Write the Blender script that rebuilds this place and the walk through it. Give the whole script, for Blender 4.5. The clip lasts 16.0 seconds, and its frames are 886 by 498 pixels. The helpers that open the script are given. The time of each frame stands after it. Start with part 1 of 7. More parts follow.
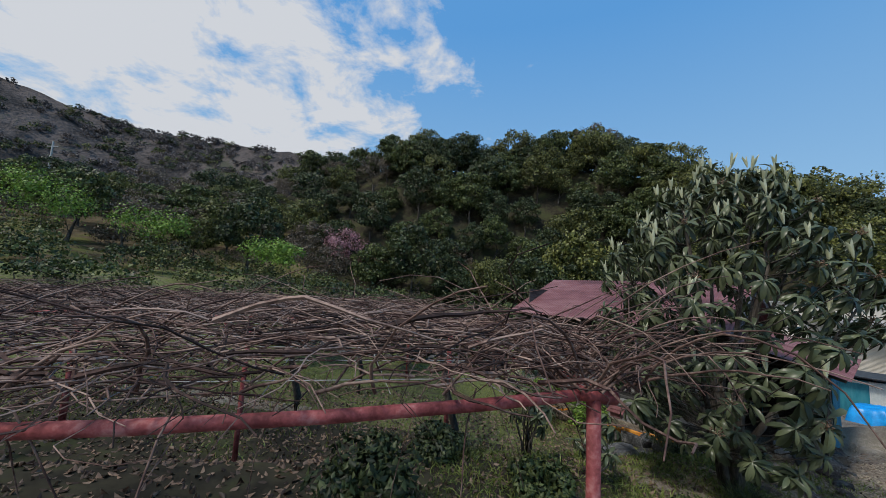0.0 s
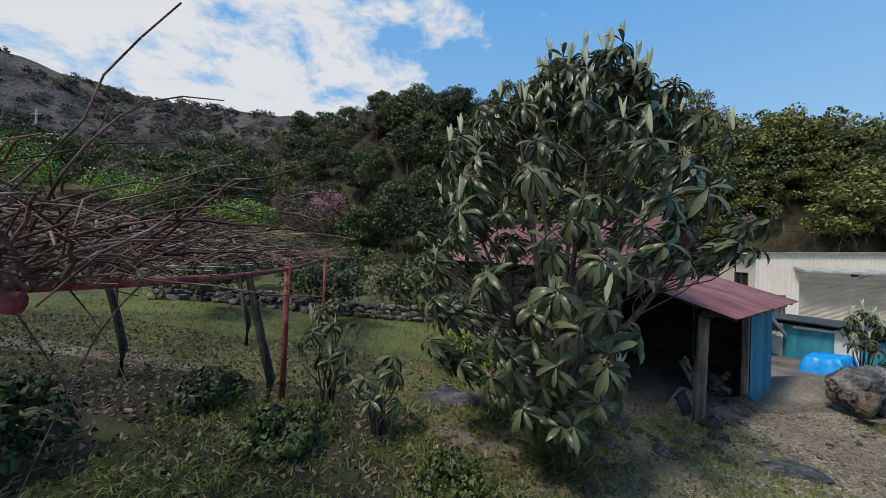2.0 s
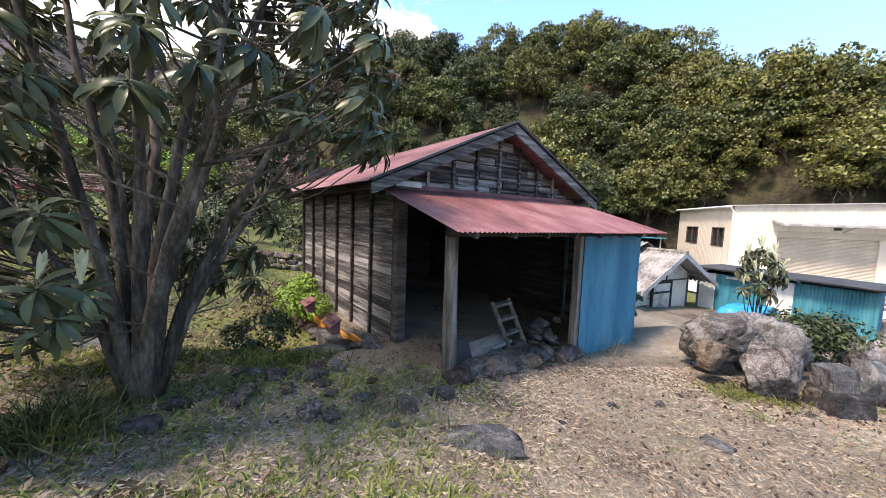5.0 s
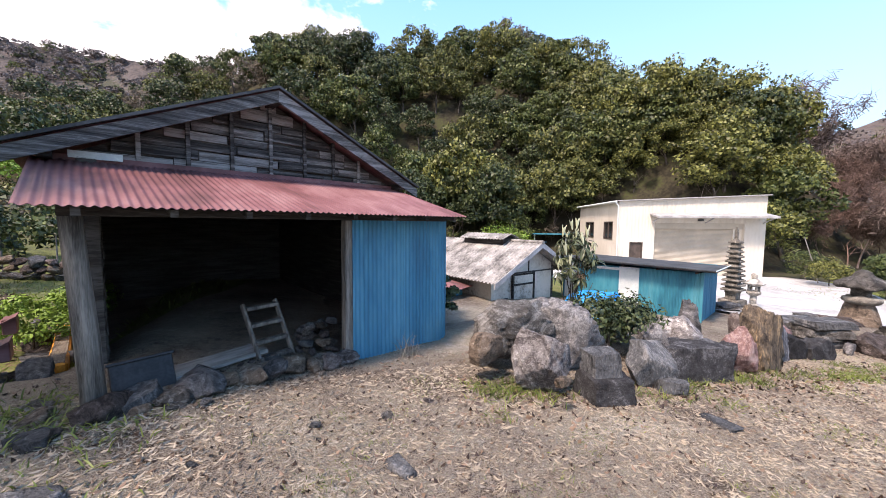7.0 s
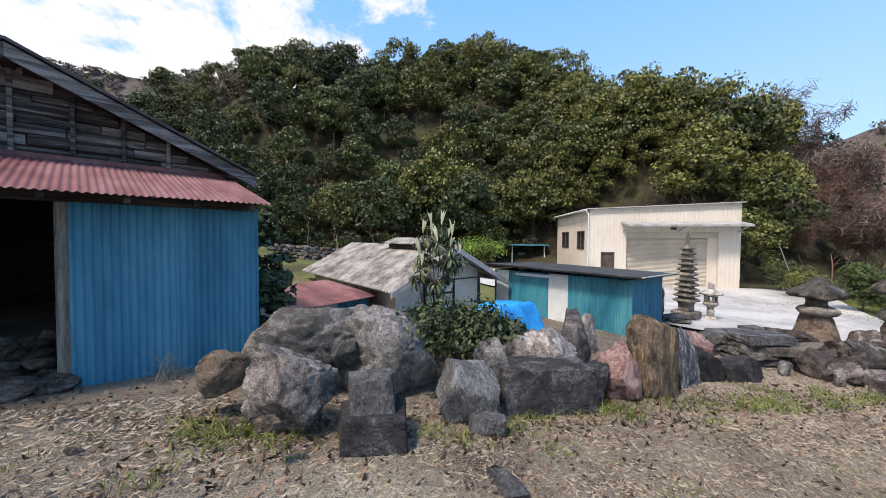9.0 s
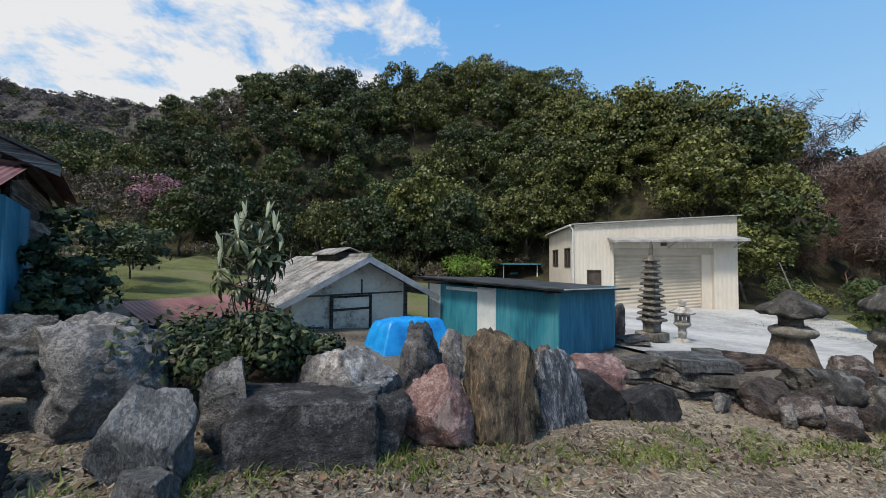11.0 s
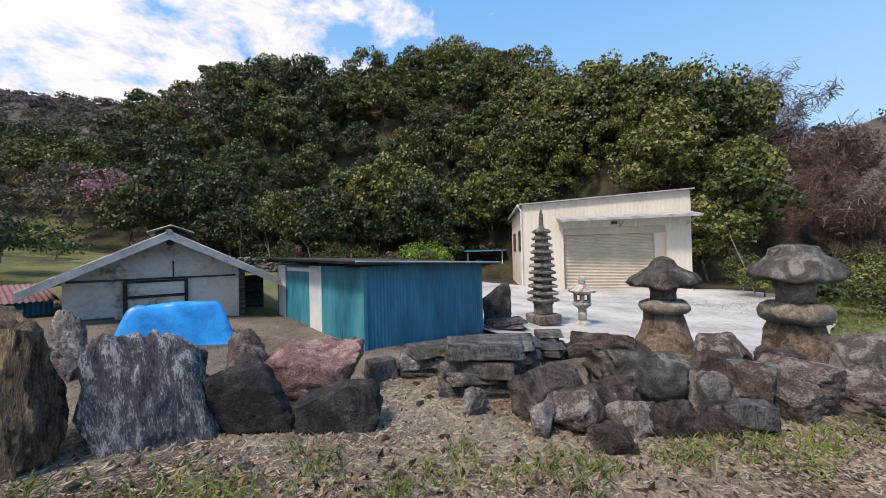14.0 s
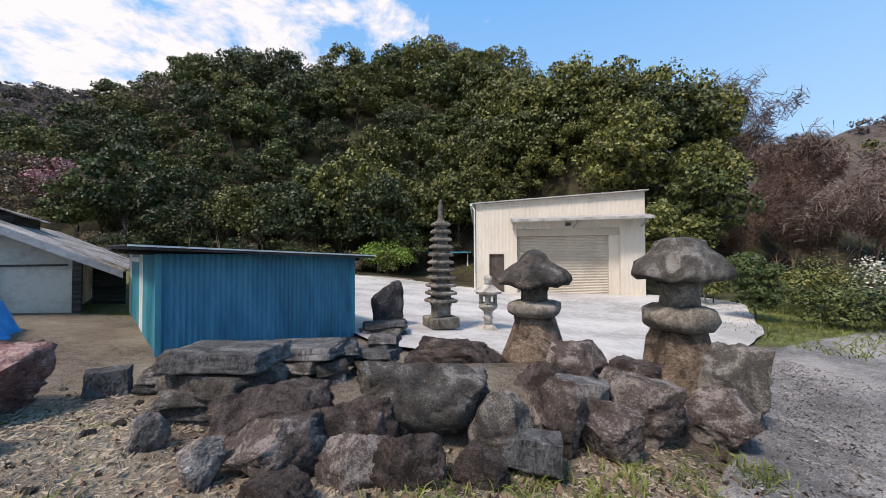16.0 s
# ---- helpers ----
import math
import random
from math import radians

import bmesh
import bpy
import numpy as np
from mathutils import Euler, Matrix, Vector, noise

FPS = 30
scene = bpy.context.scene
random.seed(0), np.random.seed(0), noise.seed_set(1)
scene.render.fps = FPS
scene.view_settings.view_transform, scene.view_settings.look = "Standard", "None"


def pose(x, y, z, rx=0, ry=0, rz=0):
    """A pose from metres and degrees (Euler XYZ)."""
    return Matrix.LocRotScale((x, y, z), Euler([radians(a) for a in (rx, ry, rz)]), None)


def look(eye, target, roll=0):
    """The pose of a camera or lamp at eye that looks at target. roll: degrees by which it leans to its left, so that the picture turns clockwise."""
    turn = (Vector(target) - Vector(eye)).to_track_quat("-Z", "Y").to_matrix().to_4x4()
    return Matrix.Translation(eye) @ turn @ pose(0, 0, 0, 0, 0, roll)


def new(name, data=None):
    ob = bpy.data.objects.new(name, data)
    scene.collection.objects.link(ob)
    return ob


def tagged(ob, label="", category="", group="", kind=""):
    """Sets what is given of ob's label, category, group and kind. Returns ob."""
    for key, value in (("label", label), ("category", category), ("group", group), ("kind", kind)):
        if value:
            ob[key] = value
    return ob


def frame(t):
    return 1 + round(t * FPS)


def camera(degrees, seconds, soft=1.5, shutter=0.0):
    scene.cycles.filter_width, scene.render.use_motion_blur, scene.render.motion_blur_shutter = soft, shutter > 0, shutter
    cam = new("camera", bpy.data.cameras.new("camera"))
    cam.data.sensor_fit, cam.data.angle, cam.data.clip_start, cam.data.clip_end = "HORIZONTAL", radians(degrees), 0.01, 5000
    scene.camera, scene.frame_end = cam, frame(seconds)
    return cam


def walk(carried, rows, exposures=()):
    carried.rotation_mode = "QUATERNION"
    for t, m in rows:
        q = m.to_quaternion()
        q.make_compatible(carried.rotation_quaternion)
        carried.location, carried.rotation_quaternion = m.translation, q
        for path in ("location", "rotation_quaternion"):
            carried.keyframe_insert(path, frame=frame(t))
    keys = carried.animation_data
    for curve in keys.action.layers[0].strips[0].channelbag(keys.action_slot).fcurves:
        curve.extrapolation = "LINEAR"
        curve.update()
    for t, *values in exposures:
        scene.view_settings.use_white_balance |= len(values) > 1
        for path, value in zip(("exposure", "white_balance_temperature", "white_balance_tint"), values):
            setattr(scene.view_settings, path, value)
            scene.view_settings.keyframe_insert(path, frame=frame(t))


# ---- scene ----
cam = camera(102.4, 16.0, soft=0.7)
# seconds, eye, yaw to the left, pitch, roll
PATH = [
    (0.0, -0.007, -0.045, 1.727, 0.29, 6.48, 3.24),
    (0.5, 0.67, 0.162, 1.635, -0.08, 5.58, 3.42),
    (1.0, 1.352, 0.428, 1.546, -0.0, 3.98, 3.29),
    (1.5, 2.042, 0.664, 1.461, 0.85, 2.17, 2.75),
    (2.0, 2.732, 0.954, 1.368, 1.86, 0.72, 2.11),
    (2.5, 3.471, 1.117, 1.262, 3.07, -0.12, 1.26),
    (3.0, 4.146, 1.424, 1.158, 3.82, -0.85, 0.82),
    (3.5, 4.776, 1.636, 1.072, 4.39, -1.96, 0.94),
    (4.0, 5.34, 1.959, 0.971, 4.4, -4.12, 1.78),
    (6.5, 8.1, 2.978, 0.614, -2.74, -5.18, 0.97),
    (7.0, 8.731, 3.194, 0.571, -6.43, -4.1, 0.55),
    (7.5, 9.376, 3.35, 0.488, -8.39, -3.34, 0.31),
    (8.0, 9.995, 3.561, 0.439, -8.56, -2.91, 0.5),
    (8.5, 10.564, 3.675, 0.364, -7.6, -2.35, 0.55),
    (9.0, 11.182, 3.944, 0.3, -6.35, -1.84, 0.45),
    (11.5, 14.118, 4.912, -0.078, -3.78, 2.07, 0.65),
    (12.0, 14.708, 5.098, -0.152, -3.46, 1.56, 0.86),
    (12.5, 15.255, 5.179, -0.218, -3.23, 1.05, 0.63),
    (13.0, 15.847, 5.378, -0.303, -3.36, 0.68, 0.04),
    (13.5, 16.414, 5.5, -0.372, -3.55, 0.65, -0.67),
    (14.0, 16.962, 5.754, -0.414, -4.01, 0.62, -1.3),
    (14.5, 17.526, 5.894, -0.479, -4.34, 0.68, -1.75),
    (15.0, 18.096, 6.123, -0.517, -4.78, 0.81, -1.77),
    (15.5, 18.633, 6.267, -0.597, -5.0, 1.03, -1.24),
    (16.0, 19.205, 6.498, -0.644, -5.53, 1.21, -0.2),
]


def aim(x, y, z, yaw, pitch, roll):
    a, b = radians(yaw), radians(pitch)
    eye = Vector((x, y, z))
    return look(eye, eye + Vector((-math.sin(a) * math.cos(b), math.cos(a) * math.cos(b), math.sin(b))), roll)


EXPOSURES = [(0.0, 0.15, 6350, 10), (2.0, 0.34, 6500, 10), (3.0, 0.72, 6950, 10), (3.5, 1.1, 7100, 10), (4.2, 1.55, 7350, 20), (6.5, 1.62, 7250, 24), (7.5, 1.34, 7150, 26),
             (9.0, 0.95, 7000, 18), (11.5, 0.45, 6700, 10), (13.0, 0.6, 7000, 18), (14.5, 0.78, 7050, 18), (16.0, 0.75, 7050, 18)]
walk(cam, [(t, aim(*p)) for t, *p in PATH], EXPOSURES)

# ---- light ----
SUN_AZ, SUN_EL = radians(-135), radians(58)
world = bpy.data.worlds.new("sky")
scene.world = world
world.use_nodes = True
wt = world.node_tree
wt.nodes.clear()


def wnode(kind, **kw):
    n = wt.nodes.new(kind)
    for k, v in kw.items():
        n.inputs[k].default_value = v
    return n


sky = wt.nodes.new("ShaderNodeTexSky")
sky.sky_type = "NISHITA"
sky.sun_disc = False
sky.sun_elevation, sky.sun_rotation = SUN_EL, SUN_AZ
sky.air_density, sky.dust_density, sky.ozone_density = 1.0, 0.6, 2.2
coord = wt.nodes.new("ShaderNodeTexCoord")
sep = wt.nodes.new("ShaderNodeSeparateXYZ")
wt.links.new(coord.outputs["Generated"], sep.inputs[0])
# clouds on a flat layer above: direction divided by its height
zc = wt.nodes.new("ShaderNodeMath"); zc.operation = "MAXIMUM"; zc.inputs[1].default_value = 0.05
wt.links.new(sep.outputs["Z"], zc.inputs[0])
zo = wt.nodes.new("ShaderNodeMath"); zo.operation = "ADD"; zo.inputs[1].default_value = 0.25
wt.links.new(zc.outputs[0], zo.inputs[0])
flat = wt.nodes.new("ShaderNodeVectorMath"); flat.operation = "DIVIDE"
comb = wt.nodes.new("ShaderNodeCombineXYZ")
for k in ("X", "Y", "Z"):
    wt.links.new(zo.outputs[0], comb.inputs[k])
wt.links.new(coord.outputs["Generated"], flat.inputs[0])
wt.links.new(comb.outputs[0], flat.inputs[1])
cloud = wnode("ShaderNodeTexNoise", Scale=4.2, Detail=10.0, Roughness=0.62, Distortion=0.25)
wt.links.new(flat.outputs[0], cloud.inputs["Vector"])
# more cloud towards the west (minus x)
west = wt.nodes.new("ShaderNodeMapRange")
west.inputs[1].default_value, west.inputs[2].default_value = 0.22, -0.35
west.inputs[3].default_value, west.inputs[4].default_value = -0.16, 0.16
wt.links.new(sep.outputs["X"], west.inputs[0])
dens = wt.nodes.new("ShaderNodeMath"); dens.operation = "ADD"
wt.links.new(cloud.outputs["Fac"], dens.inputs[0])
wt.links.new(west.outputs[0], dens.inputs[1])
ramp = wt.nodes.new("ShaderNodeValToRGB")
ramp.color_ramp.elements[0].position, ramp.color_ramp.elements[1].position = 0.50, 0.64
ramp.color_ramp.elements[0].color, ramp.color_ramp.elements[1].color = (0, 0, 0, 1), (1, 1, 1, 1)
wt.links.new(dens.outputs[0], ramp.inputs[0])
mixs = wt.nodes.new("ShaderNodeMixRGB")
mixs.inputs["Color2"].default_value = (5.0, 5.15, 5.4, 1)
wt.links.new(ramp.outputs[0], mixs.inputs["Fac"])
# haze: paler towards the horizon
haze = wt.nodes.new("ShaderNodeValToRGB")
haze.color_ramp.elements[0].position, haze.color_ramp.elements[0].color = 0.05, (2.7, 4.4, 5.9, 1)
haze.color_ramp.elements[1].position, haze.color_ramp.elements[1].color = 0.62, (0.85, 2.7, 5.6, 1)
wt.links.new(sep.outputs["Z"], haze.inputs[0])
hz = wt.nodes.new("ShaderNodeMixRGB")
hz.inputs["Fac"].default_value = 0.85
wt.links.new(sky.outputs[0], hz.inputs["Color1"])
wt.links.new(haze.outputs[0], hz.inputs["Color2"])
wt.links.new(hz.outputs[0], mixs.inputs["Color1"])
bg = wnode("ShaderNodeBackground", Strength=0.114)
wt.links.new(mixs.outputs[0], bg.inputs["Color"])
wo = wt.nodes.new("ShaderNodeOutputWorld")
wt.links.new(bg.outputs[0], wo.inputs[0])

sun_data = bpy.data.lights.new("sun", "SUN")
sun_data.energy, sun_data.angle, sun_data.color = 2.4, radians(10), (1.0, 0.92, 0.82)
sun = new("sun", sun_data)
sun_dir = Vector((math.sin(SUN_AZ) * math.cos(SUN_EL), math.cos(SUN_AZ) * math.cos(SUN_EL), math.sin(SUN_EL)))
sun.matrix_world = look(sun_dir * 50, (0, 0, 0))

# ---- materials ----
def links(nt, a, b):
    nt.links.new(a, b)


def material(name, stops, scale=4.0, rough=0.85, bump=0.3, bump_scale=None, metal=0.0, fine=40.0, spec=0.3, coords="Object",
             stretch=(1, 1, 1), random_shift=0.0, streak=0.0, translucent=0.0, per_island=0.0, grain=(0, 0), distort=0.0):
    """Noise through a colour ramp, a finer noise over it, and relief from both. stops: rows of (position, (r, g, b))."""
    m = bpy.data.materials.new(name)
    m.use_nodes = True
    nt = m.node_tree
    b = nt.nodes["Principled BSDF"]
    tc = nt.nodes.new("ShaderNodeTexCoord")
    mp = nt.nodes.new("ShaderNodeMapping")
    mp.inputs["Scale"].default_value = stretch
    links(nt, tc.outputs[coords], mp.inputs["Vector"])
    n1 = nt.nodes.new("ShaderNodeTexNoise")
    n1.inputs["Scale"].default_value, n1.inputs["Detail"].default_value, n1.inputs["Roughness"].default_value = scale, 8, 0.62
    n1.inputs["Distortion"].default_value = distort
    n2 = nt.nodes.new("ShaderNodeTexNoise")
    n2.inputs["Scale"].default_value, n2.inputs["Detail"].default_value = fine, 4
    vec = mp.outputs[0]
    if random_shift:
        oi = nt.nodes.new("ShaderNodeObjectInfo")
        ad = nt.nodes.new("ShaderNodeVectorMath")
        ad.operation = "MULTIPLY_ADD"
        links(nt, oi.outputs["Random"], ad.inputs[0])
        ad.inputs[1].default_value = (17.0, 31.0, 23.0)
        links(nt, vec, ad.inputs[2])
        vec = ad.outputs[0]
    for n in (n1, n2):
        links(nt, vec, n.inputs["Vector"])
    mx = nt.nodes.new("ShaderNodeMath")
    mx.operation = "MULTIPLY_ADD"
    mx.inputs[1].default_value = 0.35
    links(nt, n2.outputs["Fac"], mx.inputs[0])
    sc = nt.nodes.new("ShaderNodeMath")
    sc.operation = "MULTIPLY_ADD"
    sc.inputs[1].default_value, sc.inputs[2].default_value = 1.0, -0.175
    links(nt, n1.outputs["Fac"], sc.inputs[0])
    links(nt, sc.outputs[0], mx.inputs[2])
    fac = mx.outputs[0]
    if grain[1]:
        n3 = nt.nodes.new("ShaderNodeTexNoise")
        n3.inputs["Scale"].default_value, n3.inputs["Detail"].default_value, n3.inputs["Roughness"].default_value = grain[0], 3, 0.7
        links(nt, vec, n3.inputs["Vector"])
        g1 = nt.nodes.new("ShaderNodeMath")
        g1.operation = "MULTIPLY_ADD"
        g1.inputs[1].default_value = grain[1]
        links(nt, n3.outputs["Fac"], g1.inputs[0])
        links(nt, fac, g1.inputs[2])
        g2 = nt.nodes.new("ShaderNodeMath")
        g2.operation = "SUBTRACT"
        g2.inputs[1].default_value = grain[1] / 2
        links(nt, g1.outputs[0], g2.inputs[0])
        fac = g2.outputs[0]
    if random_shift or per_island:
        src = None
        if per_island:
            geo = nt.nodes.new("ShaderNodeNewGeometry")
            src = geo.outputs["Random Per Island"]
            amount = per_island
        else:
            src = oi.outputs["Random"]
            amount = random_shift
        rs = nt.nodes.new("ShaderNodeMath")
        rs.operation = "MULTIPLY_ADD"
        rs.inputs[1].default_value = amount
        links(nt, src, rs.inputs[0])
        sh = nt.nodes.new("ShaderNodeMath")
        sh.operation = "SUBTRACT"
        sh.inputs[1].default_value = amount / 2
        links(nt, fac, rs.inputs[2])
        links(nt, rs.outputs[0], sh.inputs[0])
        fac = sh.outputs[0]
    cr = nt.nodes.new("ShaderNodeValToRGB")
    el = cr.color_ramp.elements
    while len(el) > 1:
        el.remove(el[-1])
    squeeze = lambda q: 0.5 + (q - 0.5) * 0.62
    el[0].position, el[0].color = squeeze(stops[0][0]), (*stops[0][1], 1)
    for pos, c in stops[1:]:
        e = el.new(squeeze(pos))
        e.color = (*c, 1)
    links(nt, fac, cr.inputs[0])
    links(nt, cr.outputs[0], b.inputs["Base Color"])
    b.inputs["Roughness"].default_value, b.inputs["Metallic"].default_value = rough, metal
    b.inputs["Specular IOR Level"].default_value = spec
    if bump:
        bp = nt.nodes.new("ShaderNodeBump")
        bp.inputs["Strength"].default_value, bp.inputs["Distance"].default_value = bump, bump_scale or 0.02
        links(nt, fac, bp.inputs["Height"])
        links(nt, bp.outputs[0], b.inputs["Normal"])
    if translucent:
        tr = nt.nodes.new("ShaderNodeBsdfTranslucent")
        links(nt, cr.outputs[0], tr.inputs["Color"])
        ms = nt.nodes.new("ShaderNodeMixShader")
        ms.inputs[0].default_value = translucent
        links(nt, b.outputs[0], ms.inputs[1])
        links(nt, tr.outputs[0], ms.inputs[2])
        links(nt, ms.outputs[0], nt.nodes["Material Output"].inputs["Surface"])
    return m


def foliage(name, dark, light, rough=0.5, translucent=0.14, shift=0.34, scale=0.6):
    mid = tuple((a + c) / 2 for a, c in zip(dark, light))
    return material(name, [(0.2, dark), (0.5, mid), (0.8, light)], scale=scale, rough=rough, bump=0, fine=3.0, translucent=translucent, per_island=shift, spec=0.35)


def rockm(name, a, b, c, scale=3.2, fine=24.0, stretch=(1, 1, 1), bump=0.9):
    dark = tuple(q * 0.8 for q in b)
    return material(name, [(0.22, a), (0.45, dark), (0.60, b), (0.80, c)], scale=scale, fine=fine, rough=0.92, bump=bump, bump_scale=0.06, random_shift=0.16, stretch=stretch, spec=0.2, grain=(fine * 2.6, 0.60), distort=1.4)


MAT = {
    "tan": rockm("rock_tan", (0.06, 0.05, 0.04), (0.22, 0.17, 0.13), (0.38, 0.33, 0.27)),
    "pale": rockm("rock_pale", (0.09, 0.08, 0.08), (0.30, 0.28, 0.27), (0.62, 0.60, 0.58), scale=4.0),
    "grey": rockm("rock_grey", (0.05, 0.05, 0.05), (0.17, 0.165, 0.165), (0.36, 0.35, 0.34)),
    "slab": rockm("rock_slab", (0.04, 0.042, 0.045), (0.12, 0.125, 0.13), (0.25, 0.25, 0.25), stretch=(1, 1, 0.35)),
    "pink": rockm("rock_pink", (0.09, 0.06, 0.055), (0.27, 0.16, 0.15), (0.45, 0.33, 0.30)),
    "ochre": rockm("rock_ochre", (0.035, 0.03, 0.028), (0.17, 0.135, 0.10), (0.44, 0.31, 0.18), stretch=(2.2, 2.2, 0.45)),
    "veined": rockm("rock_veined", (0.03, 0.033, 0.04), (0.12, 0.127, 0.145), (0.44, 0.44, 0.46), stretch=(2.0, 2.0, 0.55)),
    "brown": rockm("rock_brown", (0.05, 0.04, 0.04), (0.15, 0.12, 0.11), (0.28, 0.24, 0.22)),
    "black": rockm("rock_black", (0.022, 0.022, 0.024), (0.06, 0.06, 0.063), (0.16, 0.16, 0.165)),
    "rust": rockm("rock_rust", (0.032, 0.026, 0.024), (0.125, 0.102, 0.094), (0.36, 0.325, 0.31), fine=45.0),
    "lichen": rockm("rock_lichen", (0.035, 0.033, 0.03), (0.13, 0.122, 0.112), (0.36, 0.35, 0.33), fine=55.0),
    "carved": rockm("carved_stone", (0.07, 0.065, 0.055), (0.20, 0.185, 0.16), (0.34, 0.32, 0.28), bump=0.6),
    "lantern": rockm("pale_stone", (0.20, 0.19, 0.17), (0.42, 0.40, 0.36), (0.60, 0.58, 0.53), bump=0.5),
}
M_GROUND = material("dry_grass_soil", [(0.2, (0.07, 0.052, 0.036)), (0.40, (0.20, 0.165, 0.132)), (0.56, (0.31, 0.262, 0.215)), (0.68, (0.13, 0.13, 0.065)), (0.82, (0.46, 0.405, 0.345))], scale=0.9, fine=14, bump=1.0, bump_scale=0.03, grain=(75, 1.2))
M_GRASS = foliage("grass_blades", (0.06, 0.09, 0.02), (0.24, 0.29, 0.075), translucent=0.3)
M_STRAW = foliage("dry_straw", (0.17, 0.14, 0.11), (0.44, 0.385, 0.30), translucent=0.15)
M_LITTER = foliage("fallen_leaves", (0.04, 0.025, 0.018), (0.22, 0.15, 0.105), translucent=0.05, shift=0.9)
M_CONC = material("concrete_yard", [(0.3, (0.30, 0.30, 0.29)), (0.55, (0.44, 0.44, 0.43)), (0.75, (0.52, 0.52, 0.50))], scale=0.5, fine=6, bump=0.15, grain=(60, 0.3))
M_ASPH = material("worn_asphalt", [(0.3, (0.11, 0.11, 0.11)), (0.5, (0.22, 0.215, 0.21)), (0.72, (0.37, 0.36, 0.35))], scale=0.8, fine=9, bump=0.9, bump_scale=0.02, grain=(70, 1.3))
M_BLUE = material("blue_painted_tin", [(0.25, (0.014, 0.115, 0.20)), (0.5, (0.022, 0.185, 0.30)), (0.78, (0.06, 0.26, 0.38))], scale=1.6, fine=9, rough=0.5, bump=0.05, stretch=(1, 1, 0.25), spec=0.4)
M_TEAL = material("teal_painted_tin", [(0.25, (0.015, 0.13, 0.19)), (0.5, (0.03, 0.22, 0.29)), (0.78, (0.07, 0.28, 0.34))], scale=1.6, fine=9, rough=0.5, bump=0.05, stretch=(1, 1, 0.25), spec=0.4)
M_WHITETIN = material("white_tin", [(0.3, (0.5, 0.56, 0.56)), (0.7, (0.70, 0.74, 0.72))], scale=2, rough=0.5, bump=0.05)
M_RED = material("red_painted_tin", [(0.25, (0.10, 0.042, 0.042)), (0.5, (0.18, 0.075, 0.078)), (0.78, (0.26, 0.14, 0.14))], scale=1.3, fine=8, rough=0.55, bump=0.05, stretch=(1, 0.3, 1))
M_PIPE = material("red_oxide_pipe", [(0.3, (0.16, 0.035, 0.035)), (0.55, (0.33, 0.085, 0.085)), (0.78, (0.45, 0.2, 0.19))], scale=6, rough=0.6, bump=0.2)
M_WOOD = material("weathered_boards", [(0.25, (0.026, 0.025, 0.025)), (0.5, (0.10, 0.098, 0.095)), (0.78, (0.29, 0.285, 0.28))], scale=3, fine=30, rough=0.9, bump=0.7, stretch=(0.35, 0.35, 6), random_shift=0.25)
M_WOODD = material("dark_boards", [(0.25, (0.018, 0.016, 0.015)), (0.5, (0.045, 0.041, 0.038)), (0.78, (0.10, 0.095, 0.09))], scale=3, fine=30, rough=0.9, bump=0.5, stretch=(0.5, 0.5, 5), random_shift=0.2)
M_POST = material("grey_timber", [(0.25, (0.05, 0.045, 0.04)), (0.5, (0.14, 0.13, 0.115)), (0.78, (0.26, 0.24, 0.21))], scale=3, fine=30, rough=0.9, bump=0.6, stretch=(5, 5, 0.4), random_shift=0.2)
M_PLANK = material("grey_plank", [(0.3, (0.16, 0.15, 0.135)), (0.7, (0.34, 0.32, 0.29))], scale=3, fine=25, bump=0.5, stretch=(0.4, 5, 5))
M_BLACKP = material("black_plastic", [(0.3, (0.012, 0.013, 0.015)), (0.7, (0.03, 0.032, 0.036))], scale=5, rough=0.45, bump=0.1)
M_CREAM = material("cream_siding", [(0.2, (0.52, 0.485, 0.42)), (0.5, (0.60, 0.56, 0.49)), (0.8, (0.65, 0.61, 0.54))], scale=0.7, fine=9, rough=0.7, bump=0.05, stretch=(1, 1, 0.3), spec=0.2)
M_SHUT = material("beige_shutter", [(0.3, (0.40, 0.365, 0.305)), (0.7, (0.52, 0.475, 0.40))], scale=0.8, rough=0.5, bump=0.05)
M_DARKDOOR = material("brown_steel_door", [(0.3, (0.05, 0.04, 0.034)), (0.7, (0.09, 0.07, 0.06))], scale=3, rough=0.5, bump=0.05)
M_GREYROOF = material("grey_flashing", [(0.3, (0.25, 0.25, 0.25)), (0.7, (0.42, 0.42, 0.42))], scale=3, rough=0.45, bump=0.05)
M_SLATE = material("corrugated_slate", [(0.25, (0.09, 0.085, 0.08)), (0.5, (0.24, 0.23, 0.215)), (0.75, (0.40, 0.385, 0.36))], scale=2.2, fine=22, rough=0.92, bump=0.4)
M_PLASTER = material("stained_plaster", [(0.28, (0.20, 0.18, 0.15)), (0.45, (0.46, 0.43, 0.375)), (0.7, (0.60, 0.565, 0.50))], scale=1.2, fine=14, rough=0.9, bump=0.2)
M_DARKTIN = material("dark_roof_tin", [(0.3, (0.025, 0.028, 0.03)), (0.7, (0.07, 0.075, 0.08))], scale=2, rough=0.6, bump=0.1)
M_TARP = material("blue_tarpaulin", [(0.3, (0.0, 0.20, 0.58)), (0.7, (0.01, 0.36, 0.86))], scale=3, rough=0.38, bump=0.25, spec=0.5)
M_GLASS = material("dark_glass", [(0.3, (0.02, 0.02, 0.022)), (0.7, (0.04, 0.04, 0.045))], scale=2, rough=0.12, bump=0, spec=0.6)
